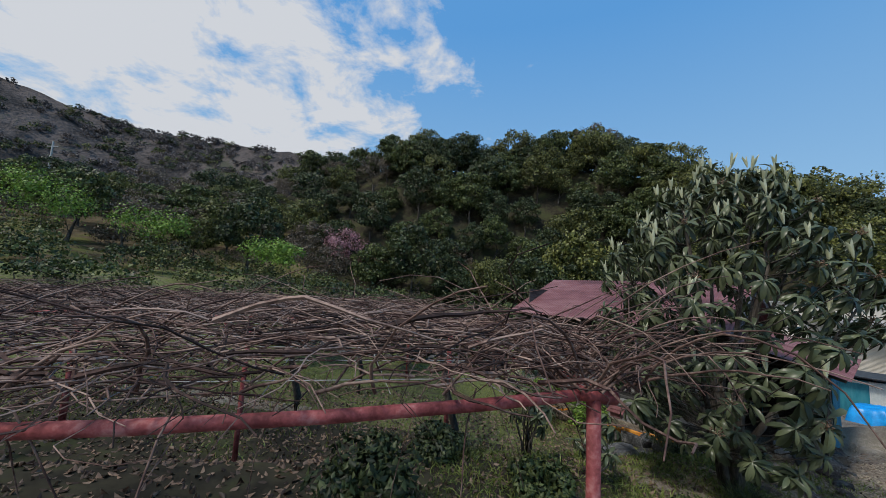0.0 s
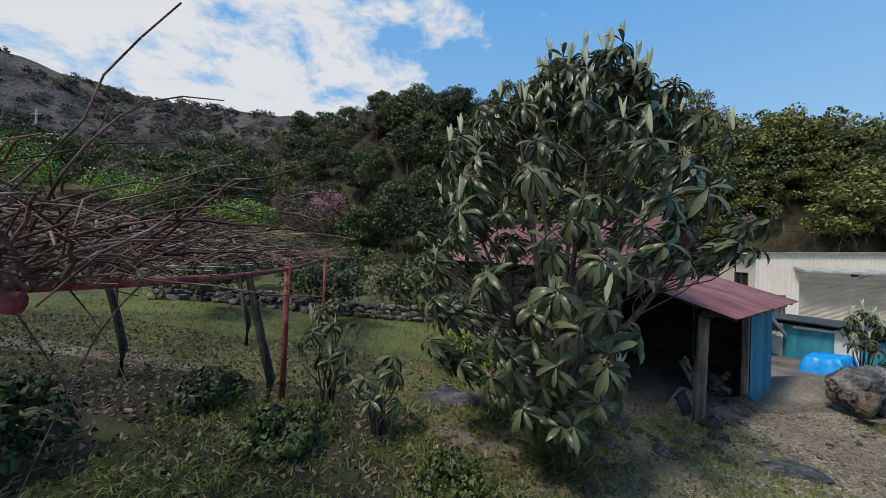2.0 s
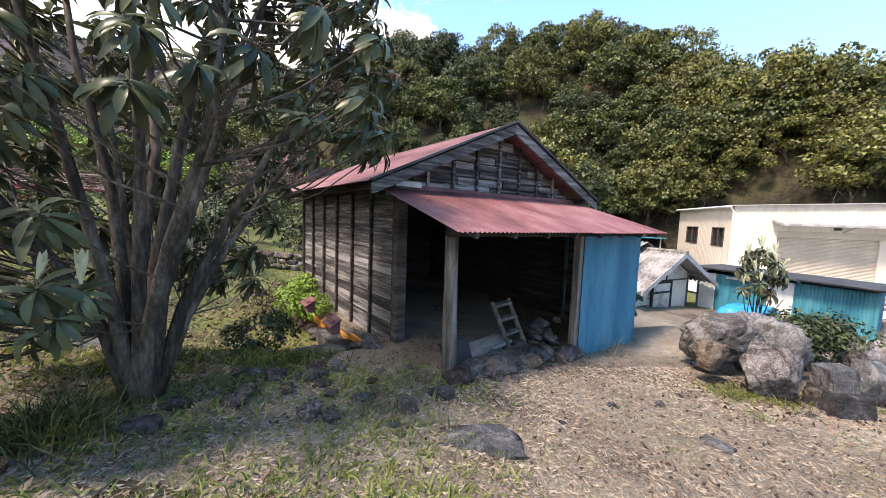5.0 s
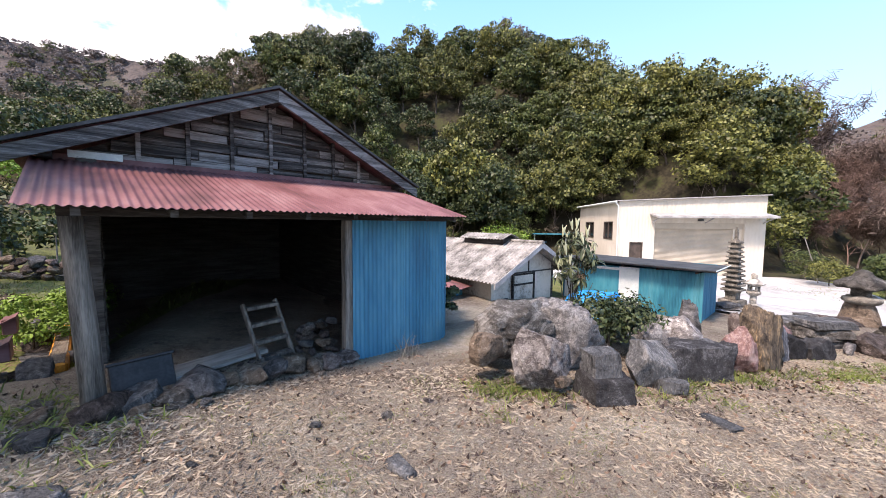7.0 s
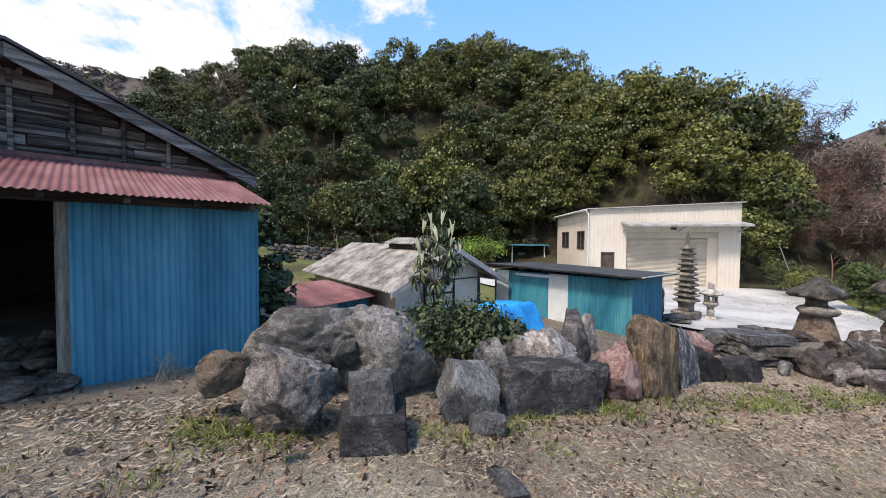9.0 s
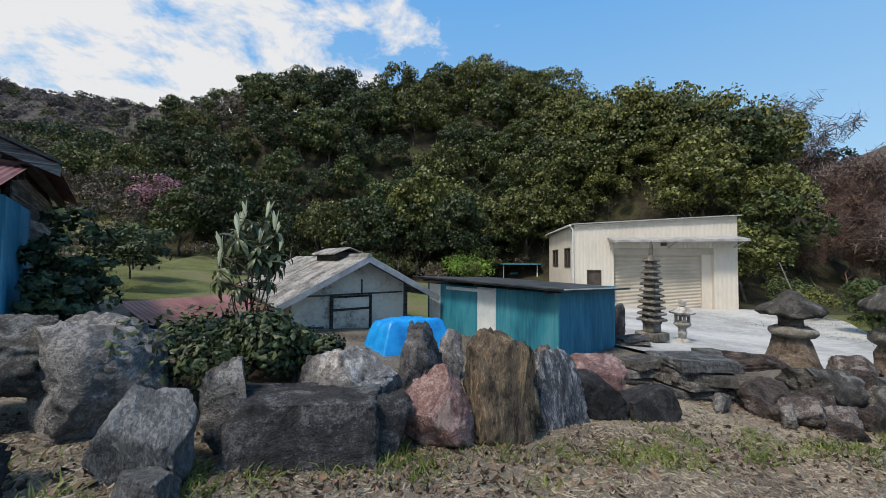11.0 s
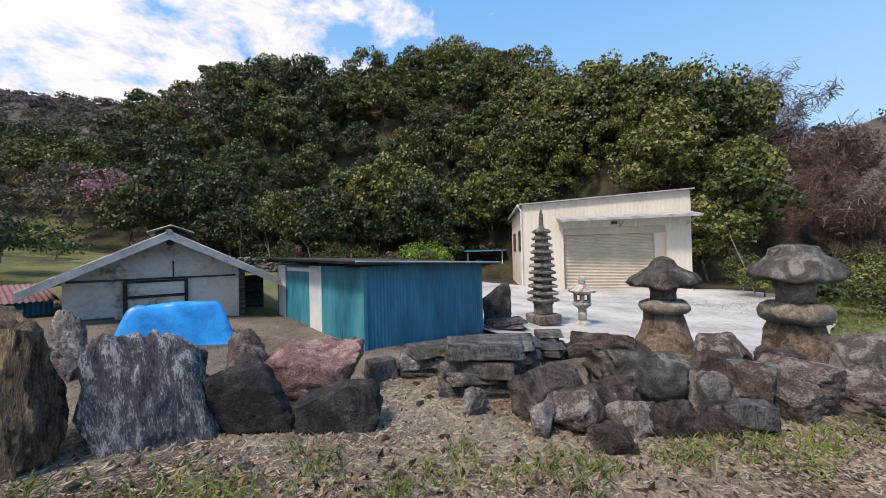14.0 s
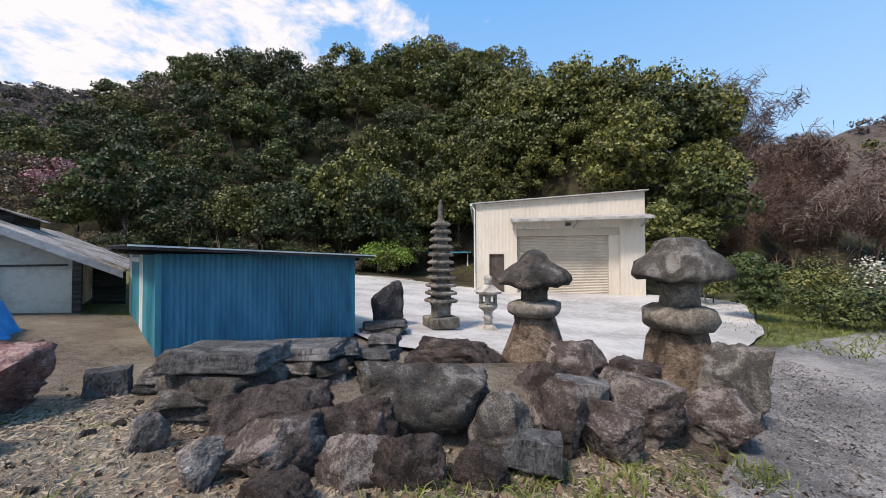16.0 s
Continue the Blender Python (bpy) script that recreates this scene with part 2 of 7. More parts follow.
M_ORANGE = material("orange_plastic", [(0.3, (0.45, 0.16, 0.02)), (0.7, (0.75, 0.36, 0.06))], scale=6, rough=0.5, bump=0.1)
M_BARK = material("grey_bark", [(0.3, (0.035, 0.03, 0.025)), (0.6, (0.11, 0.095, 0.08)), (0.8, (0.2, 0.18, 0.16))], scale=5, rough=0.95, bump=0.7, stretch=(1, 1, 0.3))
M_TWIG = material("vine_canes", [(0.2, (0.022, 0.013, 0.012)), (0.5, (0.095, 0.054, 0.045)), (0.85, (0.32, 0.23, 0.19))], scale=3, rough=0.85, bump=0.2, per_island=0.5)
M_BARETWIG = material("bare_twigs", [(0.2, (0.06, 0.045, 0.04)), (0.5, (0.14, 0.105, 0.095)), (0.8, (0.25, 0.20, 0.18))], scale=3, rough=0.9, bump=0, per_island=0.4)
M_REDTWIG = material("reddish_twigs", [(0.2, (0.06, 0.04, 0.034)), (0.5, (0.13, 0.085, 0.07)), (0.8, (0.22, 0.15, 0.125))], scale=3, rough=0.9, bump=0, per_island=0.4)
M_LOQ = foliage("loquat_leaf", (0.030, 0.044, 0.022), (0.145, 0.170, 0.088), rough=0.34, translucent=0.2, shift=0.6)
M_LOQNEW = foliage("pale_new_leaf", (0.52, 0.55, 0.36), (0.80, 0.80, 0.64), rough=0.7, translucent=0.2)
M_CORYMB = foliage("brown_flower_heads", (0.10, 0.06, 0.04), (0.26, 0.17, 0.11), translucent=0.0)
F_DARK = foliage("evergreen_dark", (0.012, 0.024, 0.010), (0.075, 0.10, 0.038), shift=0.6)
F_MID = foliage("evergreen_mid", (0.018, 0.034, 0.010), (0.125, 0.155, 0.048), shift=0.6)
F_OLIVE = foliage("evergreen_olive", (0.026, 0.038, 0.011), (0.17, 0.182, 0.055), shift=0.6)
F_YELL = foliage("camphor_yellow", (0.032, 0.044, 0.012), (0.213, 0.226, 0.061), shift=0.6)
F_BRIGHT = foliage("fresh_green", (0.07, 0.14, 0.02), (0.24, 0.38, 0.06), shift=0.32)
F_BROWN = foliage("brown_scrub", (0.06, 0.05, 0.035), (0.18, 0.145, 0.105), shift=0.32)
# distance haze is put into this colour: paler and greyer than near woods
F_FAR = foliage("hazed_bare_woods", (0.06, 0.054, 0.056), (0.18, 0.155, 0.15), shift=0.5)
F_PINK = foliage("pink_blossom", (0.22, 0.10, 0.12), (0.50, 0.28, 0.32), shift=0.32)
F_WHITE = foliage("white_blossom", (0.4, 0.40, 0.34), (0.75, 0.74, 0.68), shift=0.32)
F_TOPI = foliage("clipped_conifer", (0.03, 0.055, 0.015), (0.10, 0.135, 0.045), shift=0.32)
M_FLOOR = material("dark_floor", [(0.3, (0.02, 0.018, 0.012)), (0.5, (0.04, 0.036, 0.022)), (0.7, (0.05, 0.055, 0.022))], scale=0.5, fine=4, rough=1.0, bump=0.6)
M_MEADOW = material("rough_grass", [(0.28, (0.05, 0.045, 0.025)), (0.45, (0.09, 0.10, 0.035)), (0.6, (0.13, 0.16, 0.04)), (0.75, (0.17, 0.14, 0.085))], scale=0.25, fine=5, bump=1.0, bump_scale=0.05, grain=(30, 0.6))
# ridge colours lightened towards grey to carry the haze
M_FOREST = material("hazed_far_forest", [(0.30, (0.045, 0.043, 0.043)), (0.45, (0.085, 0.077, 0.074)), (0.6, (0.13, 0.112, 0.106)), (0.75, (0.085, 0.087, 0.066))], scale=0.05, fine=0.9, rough=1.0, bump=1.0, bump_scale=3.0, spec=0.0)
M_FOREST2 = material("far_scrub_slope", [(0.3, (0.05, 0.052, 0.025)), (0.5, (0.115, 0.09, 0.06)), (0.65, (0.10, 0.11, 0.04)), (0.8, (0.22, 0.17, 0.12))], scale=0.06, fine=0.7, rough=1.0, bump=1.0, bump_scale=1.5, spec=0.0)

# ---- building helpers ----
class Geo:
    """Collects vertices and faces for one mesh."""

    def __init__(self):
        self.v, self.f = [], []

    def add(self, verts, faces):
        n = len(self.v)
        self.v.extend(tuple(p) for p in verts)
        self.f.extend(tuple(i + n for i in q) for q in faces)
        return self

    def box(self, x0, x1, y0, y1, z0, z1, c=0.0, m=None):
        """A box with its upright and lying edges chamfered by c."""
        if c <= 0:
            vs = [(x, y, z) for z in (z0, z1) for x, y in ((x0, y0), (x1, y0), (x1, y1), (x0, y1))]
            fs = [(3, 2, 1, 0), (4, 5, 6, 7)] + [(i, (i + 1) % 4, 4 + (i + 1) % 4, 4 + i) for i in range(4)]
        else:
            ring = lambda a, z: [(x0 + a + c, y0 + a, z), (x1 - a - c, y0 + a, z), (x1 - a, y0 + a + c, z), (x1 - a, y1 - a - c, z), (x1 - a - c, y1 - a, z), (x0 + a + c, y1 - a, z), (x0 + a, y1 - a - c, z), (x0 + a, y0 + a + c, z)]
            vs = ring(c, z0) + ring(0, z0 + c) + ring(0, z1 - c) + ring(c, z1)
            fs = [tuple(range(7, -1, -1)), tuple(range(24, 32))]
            for r in range(3):
                fs += [(8 * r + i, 8 * r + (i + 1) % 8, 8 * r + 8 + (i + 1) % 8, 8 * r + 8 + i) for i in range(8)]
        if m is not None:
            vs = [m @ Vector(p) for p in vs]
        return self.add(vs, fs)

    def beam(self, a, b, w, h, c=0.0):
        """A square bar from a to b."""
        a, b = Vector(a), Vector(b)
        d = b - a
        q = d.to_track_quat("X", "Z").to_matrix().to_4x4()
        return self.box(0, d.length, -w / 2, w / 2, -h / 2, h / 2, c, Matrix.Translation(a) @ q)

    def tube(self, pts, radii, sides=6, cap=True):
        n0, k = [], len(pts)
        pts = [Vector(p) for p in pts]
        vs, fs = [], []
        for i, p in enumerate(pts):
            d = (pts[min(i + 1, k - 1)] - pts[max(i - 1, 0)])
            q = (d if d.length > 1e-6 else Vector((0, 0, 1))).to_track_quat("Z", "X")
            r = radii[i] if isinstance(radii, (list, tuple)) else radii
            for s in range(sides):
                a = 2 * math.pi * s / sides
                vs.append(p + q @ Vector((r * math.cos(a), r * math.sin(a), 0)))
        for i in range(k - 1):
            for s in range(sides):
                fs.append((i * sides + s, i * sides + (s + 1) % sides, (i + 1) * sides + (s + 1) % sides, (i + 1) * sides + s))
        if cap:
            fs.append(tuple(range(sides - 1, -1, -1)))
            fs.append(tuple(range((k - 1) * sides, k * sides)))
        return self.add(vs, fs)

    def lathe(self, prof, sides=16, wobble=0.0, square=0.0, seed=0):
        """Turned shape from rows of (radius, z); square pushes it towards a four-sided outline."""
        rnd = random.Random(seed)
        ph = [rnd.uniform(0, 6.28) for _ in range(3)]
        vs, fs = [], []
        for r, z in prof:
            for s in range(sides):
                a = 2 * math.pi * s / sides
                k = 1 + wobble * (math.sin(2 * a + ph[0]) + 0.6 * math.sin(3 * a + ph[1]) + 0.3 * math.sin(5 * a + ph[2]))
                sq = 1 / max(abs(math.cos(a)), abs(math.sin(a)))
                rr = r * k * (1 + square * (sq - 1))
                vs.append((rr * math.cos(a), rr * math.sin(a), z))
        for i in range(len(prof) - 1):
            for s in range(sides):
                fs.append((i * sides + s, i * sides + (s + 1) % sides, (i + 1) * sides + (s + 1) % sides, (i + 1) * sides + s))
        fs.append(tuple(range(sides - 1, -1, -1)))
        fs.append(tuple(range((len(prof) - 1) * sides, len(prof) * sides)))
        return self.add(vs, fs)

    def waves(self, width, length, pitch, amp, thick=0.003, m=None, rows=2):
        """A corrugated sheet: waves across x, straight along y."""
        n = max(8, int(width / pitch * 8))
        vs, fs = [], []
        for side in (0, -thick):
            for j in range(rows):
                for i in range(n + 1):
                    x = width * i / n
                    vs.append((x, length * j / (rows - 1), amp * math.sin(2 * math.pi * x / pitch) + side))
        w = n + 1
        for j in range(rows - 1):
            for i in range(n):
                a = j * w + i
                fs.append((a, a + 1, a + w + 1, a + w))
                b = a + rows * w
                fs.append((b, b + w, b + w + 1, b + 1))
        # the cut edges have points of their own, so that the sheet's shading stays even
        k, e = len(vs), (rows - 1) * w
        for j in (0, e):
            vs += [vs[j + i] for i in range(w)] + [vs[rows * w + j + i] for i in range(w)]
        for i in range(n):
            fs.append((k + i, k + w + i, k + w + i + 1, k + i + 1))
            fs.append((k + 2 * w + i, k + 2 * w + i + 1, k + 3 * w + i + 1, k + 3 * w + i))
        if m is not None:
            vs = [m @ Vector(p) for p in vs]
        return self.add(vs, fs)

    def mesh(self, name, mat, smooth=False):
        me = bpy.data.meshes.new(name)
        me.from_pydata(self.v, [], self.f)
        me.materials.append(mat)
        if smooth:
            me.polygons.foreach_set("use_smooth", [True] * len(me.polygons))
        me.update()
        return me


def thing(name, m, label, category, group="", kind=""):
    ob = new(name)
    ob.empty_display_size = 0.2
    ob.matrix_world = m
    return tagged(ob, label, category, group, kind)


def part(name, geo, mat, parent, label="", smooth=False, m=None):
    me = geo if isinstance(geo, bpy.types.Mesh) else geo.mesh(name, mat, smooth)
    ob = new(name, me)
    ob.parent = parent
    if m is not None:
        ob.matrix_basis = m
    if label:
        tagged(ob, label)
    return ob


def single(name, geo, mat, m, label, category, group="", kind="", smooth=False):
    me = geo if isinstance(geo, bpy.types.Mesh) else geo.mesh(name, mat, smooth)
    ob = new(name, me)
    ob.matrix_world = m
    return tagged(ob, label, category, group, kind)


def leaf_quads(centres, normals, sizes, rng, aspect=0.6):
    """Arrays of bent leaf pairs (two triangles folded on the midrib) at the centres."""
    n = len(centres)
    t = rng.normal(size=(n, 3))
    t -= (t * normals).sum(1, keepdims=True) * normals
    t /= np.linalg.norm(t, axis=1, keepdims=True) + 1e-9
    s = np.cross(normals, t)
    L, W = sizes[:, None], sizes[:, None] * aspect
    bend = normals * (sizes[:, None] * 0.22)
    v = np.stack([centres - t * L / 2, centres + s * W / 2 - bend, centres + t * L / 2, centres - s * W / 2 - bend], 1).reshape(-1, 3)
    i = np.arange(n)[:, None] * 4
    f = np.concatenate([i + [0, 1, 2], i + [0, 2, 3]], 0)
    return v, f


def mesh_arrays(name, v, f, mat):
    me = bpy.data.meshes.new(name)
    me.vertices.add(len(v))
    me.vertices.foreach_set("co", np.ascontiguousarray(v, dtype=np.float32).ravel())
    k = f.shape[1]
    me.loops.add(f.size)
    me.loops.foreach_set("vertex_index", np.ascontiguousarray(f, dtype=np.int32).ravel())
    me.polygons.add(len(f))
    me.polygons.foreach_set("loop_start", np.arange(0, f.size, k, dtype=np.int32))
    me.update(calc_edges=True)
    me.validate()
    me.materials.append(mat)
    return me


def crown(name, mat, seed, radius, height, clumps, leaves, size, flat=0.8, up=0.55, hollow=0.55, single_leaf=False, lump=(0.20, 0.42)):
    """A crown of many small leaves sitting on uneven clumps, with gaps between them."""
    rng = np.random.default_rng(seed)
    cs = []
    while len(cs) < clumps:
        p = rng.uniform(-1, 1, 3)
        d = np.linalg.norm(p)
        if hollow < d < 1 and p[2] > -0.75:
            cs.append(p)
    cs = np.array(cs) * [radius, radius, height / 2]
    cs *= 0.80
    rr = rng.uniform(lump[0], lump[1], clumps) * radius
    d = rng.normal(size=(clumps, leaves, 3))
    d[..., 2] = np.abs(d[..., 2]) * 0.9 - 0.35
    d /= np.linalg.norm(d, axis=2, keepdims=True)
    dist = rng.uniform(0.72, 1.08, (clumps, leaves, 1))
    pts = cs[:, None] + d * dist * rr[:, None, None] * [1, 1, flat]
    nor = d + rng.normal(size=d.shape) * 0.32 + [0, 0, up * 0.6]
    nor /= np.linalg.norm(nor, axis=2, keepdims=True)
    pts, nor = pts.reshape(-1, 3), nor.reshape(-1, 3)
    v, f = leaf_quads(pts, nor, rng.uniform(0.6, 1.3, len(pts)) * size, rng)
    if single_leaf:
        v = v.reshape(-1, 4, 3)[:, [1, 2, 3]].reshape(-1, 3)
        f = np.arange(len(v)).reshape(-1, 3)
    v[:, 2] += height / 2
    return mesh_arrays(name, v, f, mat)


def limbs(seed, height, spread, r0, levels=3, forks=3, sides=5, droop=0.0, lean=0.0, first=0.35):
    """A tapered trunk that forks again and again."""
    rnd = random.Random(seed)
    g = Geo()

    def grow(p, d, length, r, level):
        pts, rad, q = [p], [r], p.copy()
        for i in range(4):
            d = (d + Vector((rnd.uniform(-1, 1), rnd.uniform(-1, 1), rnd.uniform(-0.5, 0.7))) * 0.16 - Vector((0, 0, droop * (levels - level)))).normalized()
            q = q + d * length / 4
            pts.append(q.copy())
            rad.append(r * (1 - 0.14 * (i + 1)))
        g.tube(pts, rad, sides if level == levels else max(3, sides - 2), cap=False)
        if level:
            for k in range(forks):
                a = rnd.uniform(0, 6.28)
                nd = (d + Vector((math.cos(a), math.sin(a), rnd.uniform(-0.1, 0.5))) * spread).normalized()
                start = pts[rnd.choice((2, 3, 4))]
                grow(start.copy(), nd, length * rnd.uniform(0.6, 0.85), rad[-1] * rnd.uniform(0.55, 0.8), level - 1)

    grow(Vector((0, 0, -0.1)), Vector((lean, 0, 1)).normalized(), height * first, r0, levels)
    return g


# ---- lie of the land ----
def smooth(a, b, x):
    t = max(0.0, min(1.0, (x - a) / (b - a)))
    return t * t * (3 - 2 * t)


def table(rows, x):
    if x <= rows[0][0]:
        return rows[0][1]
    for (a, u), (b, v) in zip(rows, rows[1:]):
        if x <= b:
            k = (x - a) / (b - a)
            return u + (v - u) * k
    return rows[-1][1]


# hill round the yard: bearing (degrees from north, seen from the yard), then foot distance, crest distance, crest height
FOOT = [(-75, 70), (-45, 48), (-25, 37), (0, 33), (25, 28.5), (37, 26), (50, 31), (60, 40)]
CREST_R = [(-75, 170), (-48, 100), (-38, 86), (-34, 80), (-28, 70), (-20, 59), (0, 55), (11, 53), (21, 43), (32, 37), (37, 36), (42, 39), (47, 42), (60, 55)]
CREST_Z = [(-75, 9), (-48, 13), (-40, 14.7), (-34, 20.7), (-29, 21.7), (-25, 22.7), (-20, 21.7), (-12, 20.7), (-6, 21.7), (0, 22.2), (11, 21.7), (16, 18.2), (21, 13.7), (27, 9.7), (32, 8.5), (37, 6.7), (42, 6.5), (46, 4.7), (50, 3), (56, 1), (75, 0)]


def land(x, y):
    z = -0.300 - 0.087 * max(-5.0, min(24.0, x)) - 0.0131 * max(0.0, min(15.0, y))
    # orchard terrace, lower than the path
    s = -(x + 4.0) * 0.342 + (y - 3.0) * 0.94
    west = 1 - smooth(4.6, 6.4, x - 0.35 * (y - 6.0) * -1.0)
    z -= 0.62 * smooth(0.0, 1.4, s) * west
    z += 0.22 * (1 - smooth(1.5, 3.2, y)) * (1 - smooth(4.0, 8.0, x))
    dx, dy = x - 16.0, y - 5.0
    r, th = math.hypot(dx, dy), math.degrees(math.atan2(dx, dy))
    # valley floor rises to the west
    if th < -20 and r > 18:
        z += smooth(18, 120, r) * 15 * smooth(-20, -55, th) if th > -120 else 0
    if -80 < th < 80:
        f, c, h = table(FOOT, th), table(CREST_R, th), table(CREST_Z, th)
        k = (r - f) / (c - f)
        if k > 0:
            up = smooth(-0.25, 1.0, k) - smooth(-0.25, 1.0, 0.0)
            z += (h - z) * min(1.0, up * 1.2) if k < 1 else (h - z) * max(0.0, 1 - 0.15 * (k - 1))
    if r > 6:
        z += 0.10 * noise.noise(Vector((x * 0.25, y * 0.25, 0))) * smooth(6, 20, r)
    z += 0.03 * noise.noise(Vector((x * 0.9, y * 0.9, 3)))
    return z

# ---- ground ----
def axis(lo, hi, step, grow):
    out, s = [lo], step
    while out[-1] < hi:
        out.append(out[-1] + step)
    left = [lo]
    s = step
    while left[-1] > -420:
        s *= grow
        left.append(left[-1] - s)
    s = step
    while out[-1] < 420:
        s *= grow
        out.append(out[-1] + s)
    return left[:0:-1] + out


gx, gy = axis(-4, 28, 0.25, 1.09), axis(-2, 16, 0.25, 1.08)
gv = [(x, y, land(x, y)) for y in gy for x in gx]
nx = len(gx)
gf = [(j * nx + i, j * nx + i + 1, (j + 1) * nx + i + 1, (j + 1) * nx + i) for j in range(len(gy) - 1) for i in range(nx - 1)]
ground = single("ground", Geo().add(gv, gf), M_GROUND, Matrix(), "brown soil with dry grass and moss patches", "ground", kind="structure", smooth=True)
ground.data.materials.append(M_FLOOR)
ground.data.materials.append(M_MEADOW)
ground.data.materials.append(M_FOREST2)


def cover(x, y):
    dx, dy = x - 16.0, y - 5.0
    r, th = math.hypot(dx, dy), math.degrees(math.atan2(dx, dy))
    wob = 1.5 * noise.noise(Vector((x * 0.2, y * 0.2, 4)))
    if -80 < th < 60 and r > table(FOOT, th) - 6 + wob:
        return 1 if th > -40 else 3
    # near-black soil from the vines to the loquat, same material as the wooded hill
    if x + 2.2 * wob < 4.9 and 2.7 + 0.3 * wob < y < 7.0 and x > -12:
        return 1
    if r > 45:
        return 3
    if (x < 5 and y + wob > 6.5 - 0.1 * x) or (y + wob > 14 and x < 16) or x + wob > 27:
        return 2
    return 0


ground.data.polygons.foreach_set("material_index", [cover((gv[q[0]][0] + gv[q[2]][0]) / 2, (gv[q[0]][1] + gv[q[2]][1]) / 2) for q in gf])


def drape(name, outline, mat, label, lift=0.012, step=0.4, category="pavement"):
    """A thin paved sheet inside a convex outline, following the land."""
    xs, ys = [p[0] for p in outline], [p[1] for p in outline]
    def inside(x, y):
        n = len(outline)
        c = False
        for i in range(n):
            (x1, y1), (x2, y2) = outline[i], outline[(i + 1) % n]
            if (y1 > y) != (y2 > y) and x < (x2 - x1) * (y - y1) / (y2 - y1) + x1:
                c = not c
        return c
    nxx, nyy = int((max(xs) - min(xs)) / step) + 1, int((max(ys) - min(ys)) / step) + 1
    g, idx = Geo(), {}
    for j in range(nyy):
        for i in range(nxx):
            cx, cy = min(xs) + (i + 0.5) * step, min(ys) + (j + 0.5) * step
            wob = 0.25 * noise.noise(Vector((cx * 1.1, cy * 1.1, 7))) + 0.08 * noise.noise(Vector((cx * 5, cy * 5, 9)))
            if not inside(cx + wob, cy + wob):
                continue
            q = []
            for a, b in ((i, j), (i + 1, j), (i + 1, j + 1), (i, j + 1)):
                if (a, b) not in idx:
                    x, y = min(xs) + a * step, min(ys) + b * step
                    idx[(a, b)] = len(g.v)
                    g.v.append((x, y, land(x, y) + lift))
                q.append(idx[(a, b)])
            g.f.append(tuple(q))
    # ease the stepped rim into a smooth line
    edges = {}
    for q in g.f:
        for a, b in zip(q, q[1:] + q[:1]):
            k = (min(a, b), max(a, b))
            edges[k] = edges.get(k, 0) + 1
    near = {}
    for (a, b), c in edges.items():
        if c == 1:
            near.setdefault(a, []).append(b)
            near.setdefault(b, []).append(a)
    for _ in range(8):
        old = dict((k, g.v[k]) for k in near)
        for k, ns in near.items():
            x = old[k][0] * 0.4 + 0.6 * sum(old[q][0] for q in ns) / len(ns)
            y = old[k][1] * 0.4 + 0.6 * sum(old[q][1] for q in ns) / len(ns)
            g.v[k] = (x, y, land(x, y) + lift)
    return single(name, g, mat, Matrix(), label, category, kind="structure", smooth=True)


drape("road", [(16.2, 2.0), (19.8, 7.4), (21.6, 9.0), (23.4, 10.6), (26.0, 12.9), (33, 15.0), (50, 19), (60, 14), (40, 6), (24, -2)], M_ASPH, "worn grey asphalt lane with gravelly edges", step=0.18, category="road")
drape("concrete_yard", [(16.6, 15.0), (18.8, 12.2), (21.0, 11.6), (23.6, 11.4), (27.6, 14.2), (32.0, 19.0), (32.5, 22.0), (23.4, 25.8), (21.0, 28), (15.5, 29), (14.5, 20)], M_CONC, "pale dusty concrete yard", lift=0.075, step=0.14)


# ---- far mountains ----
RIDGE_POINTS = {}


def ridge(name, rows, depth, mat, label, seed):
    """A wooded ridge: rows of (x, y, top), falling away to both sides."""
    g, n = Geo(), 10
    m = 90
    for i in range(m + 1):
        s = i / m * (len(rows) - 1)
        a, k = min(int(s), len(rows) - 2), s - min(int(s), len(rows) - 2)
        x, y, t = (rows[a][c] * (1 - k) + rows[a + 1][c] * k for c in range(3))
        d = Vector((x - 16, y - 5, 0)).normalized()
        for j in range(n + 1):
            u = j / n
            f = 1 - abs(u - 0.6) / 0.6 if u < 0.6 else 1 - (u - 0.6)
            z = -4 + (t + 4) * max(0.0, f) ** 0.9
            z += (2.2 * noise.noise(Vector((x * 0.05 + seed, u * 6, 0))) + 1.1 * noise.noise(Vector((x * 0.22 + seed, u * 17, 2)))) * (0.3 + f)
            p = Vector((x, y, 0)) + d * (u - 0.6) * depth
            g.v.append((p.x, p.y, z))
    rp, some = random.Random(seed), []
    for _ in range(1500):
        i, j, a, b = rp.randrange(m), rp.randrange(1, 7), rp.random(), rp.random()
        q = [Vector(g.v[(i + di) * (n + 1) + j + dj]) for di in (0, 1) for dj in (0, 1)]
        some.append(tuple(q[0] * (1 - a) * (1 - b) + q[1] * (1 - a) * b + q[2] * a * (1 - b) + q[3] * a * b))
    RIDGE_POINTS[name] = some
    for i in range(m):
        for j in range(n):
            a = i * (n + 1) + j
            g.f.append((a, a + 1, a + n + 2, a + n + 1))
    return single(name, g, mat, Matrix(), label, "mountain", kind="structure", smooth=True)


ridge("backdrop_mountain", [(-330, -20, 90), (-240, 60, 84), (-210, 94, 78), (-180, 128, 73), (-155, 157, 71), (-130, 162, 66), (-110, 165, 66), (-60, 159, 58), (-10, 170, 55), (40, 180, 45)], 150, M_FOREST, "distant wooded mountain ridge with bare winter trees", 3)
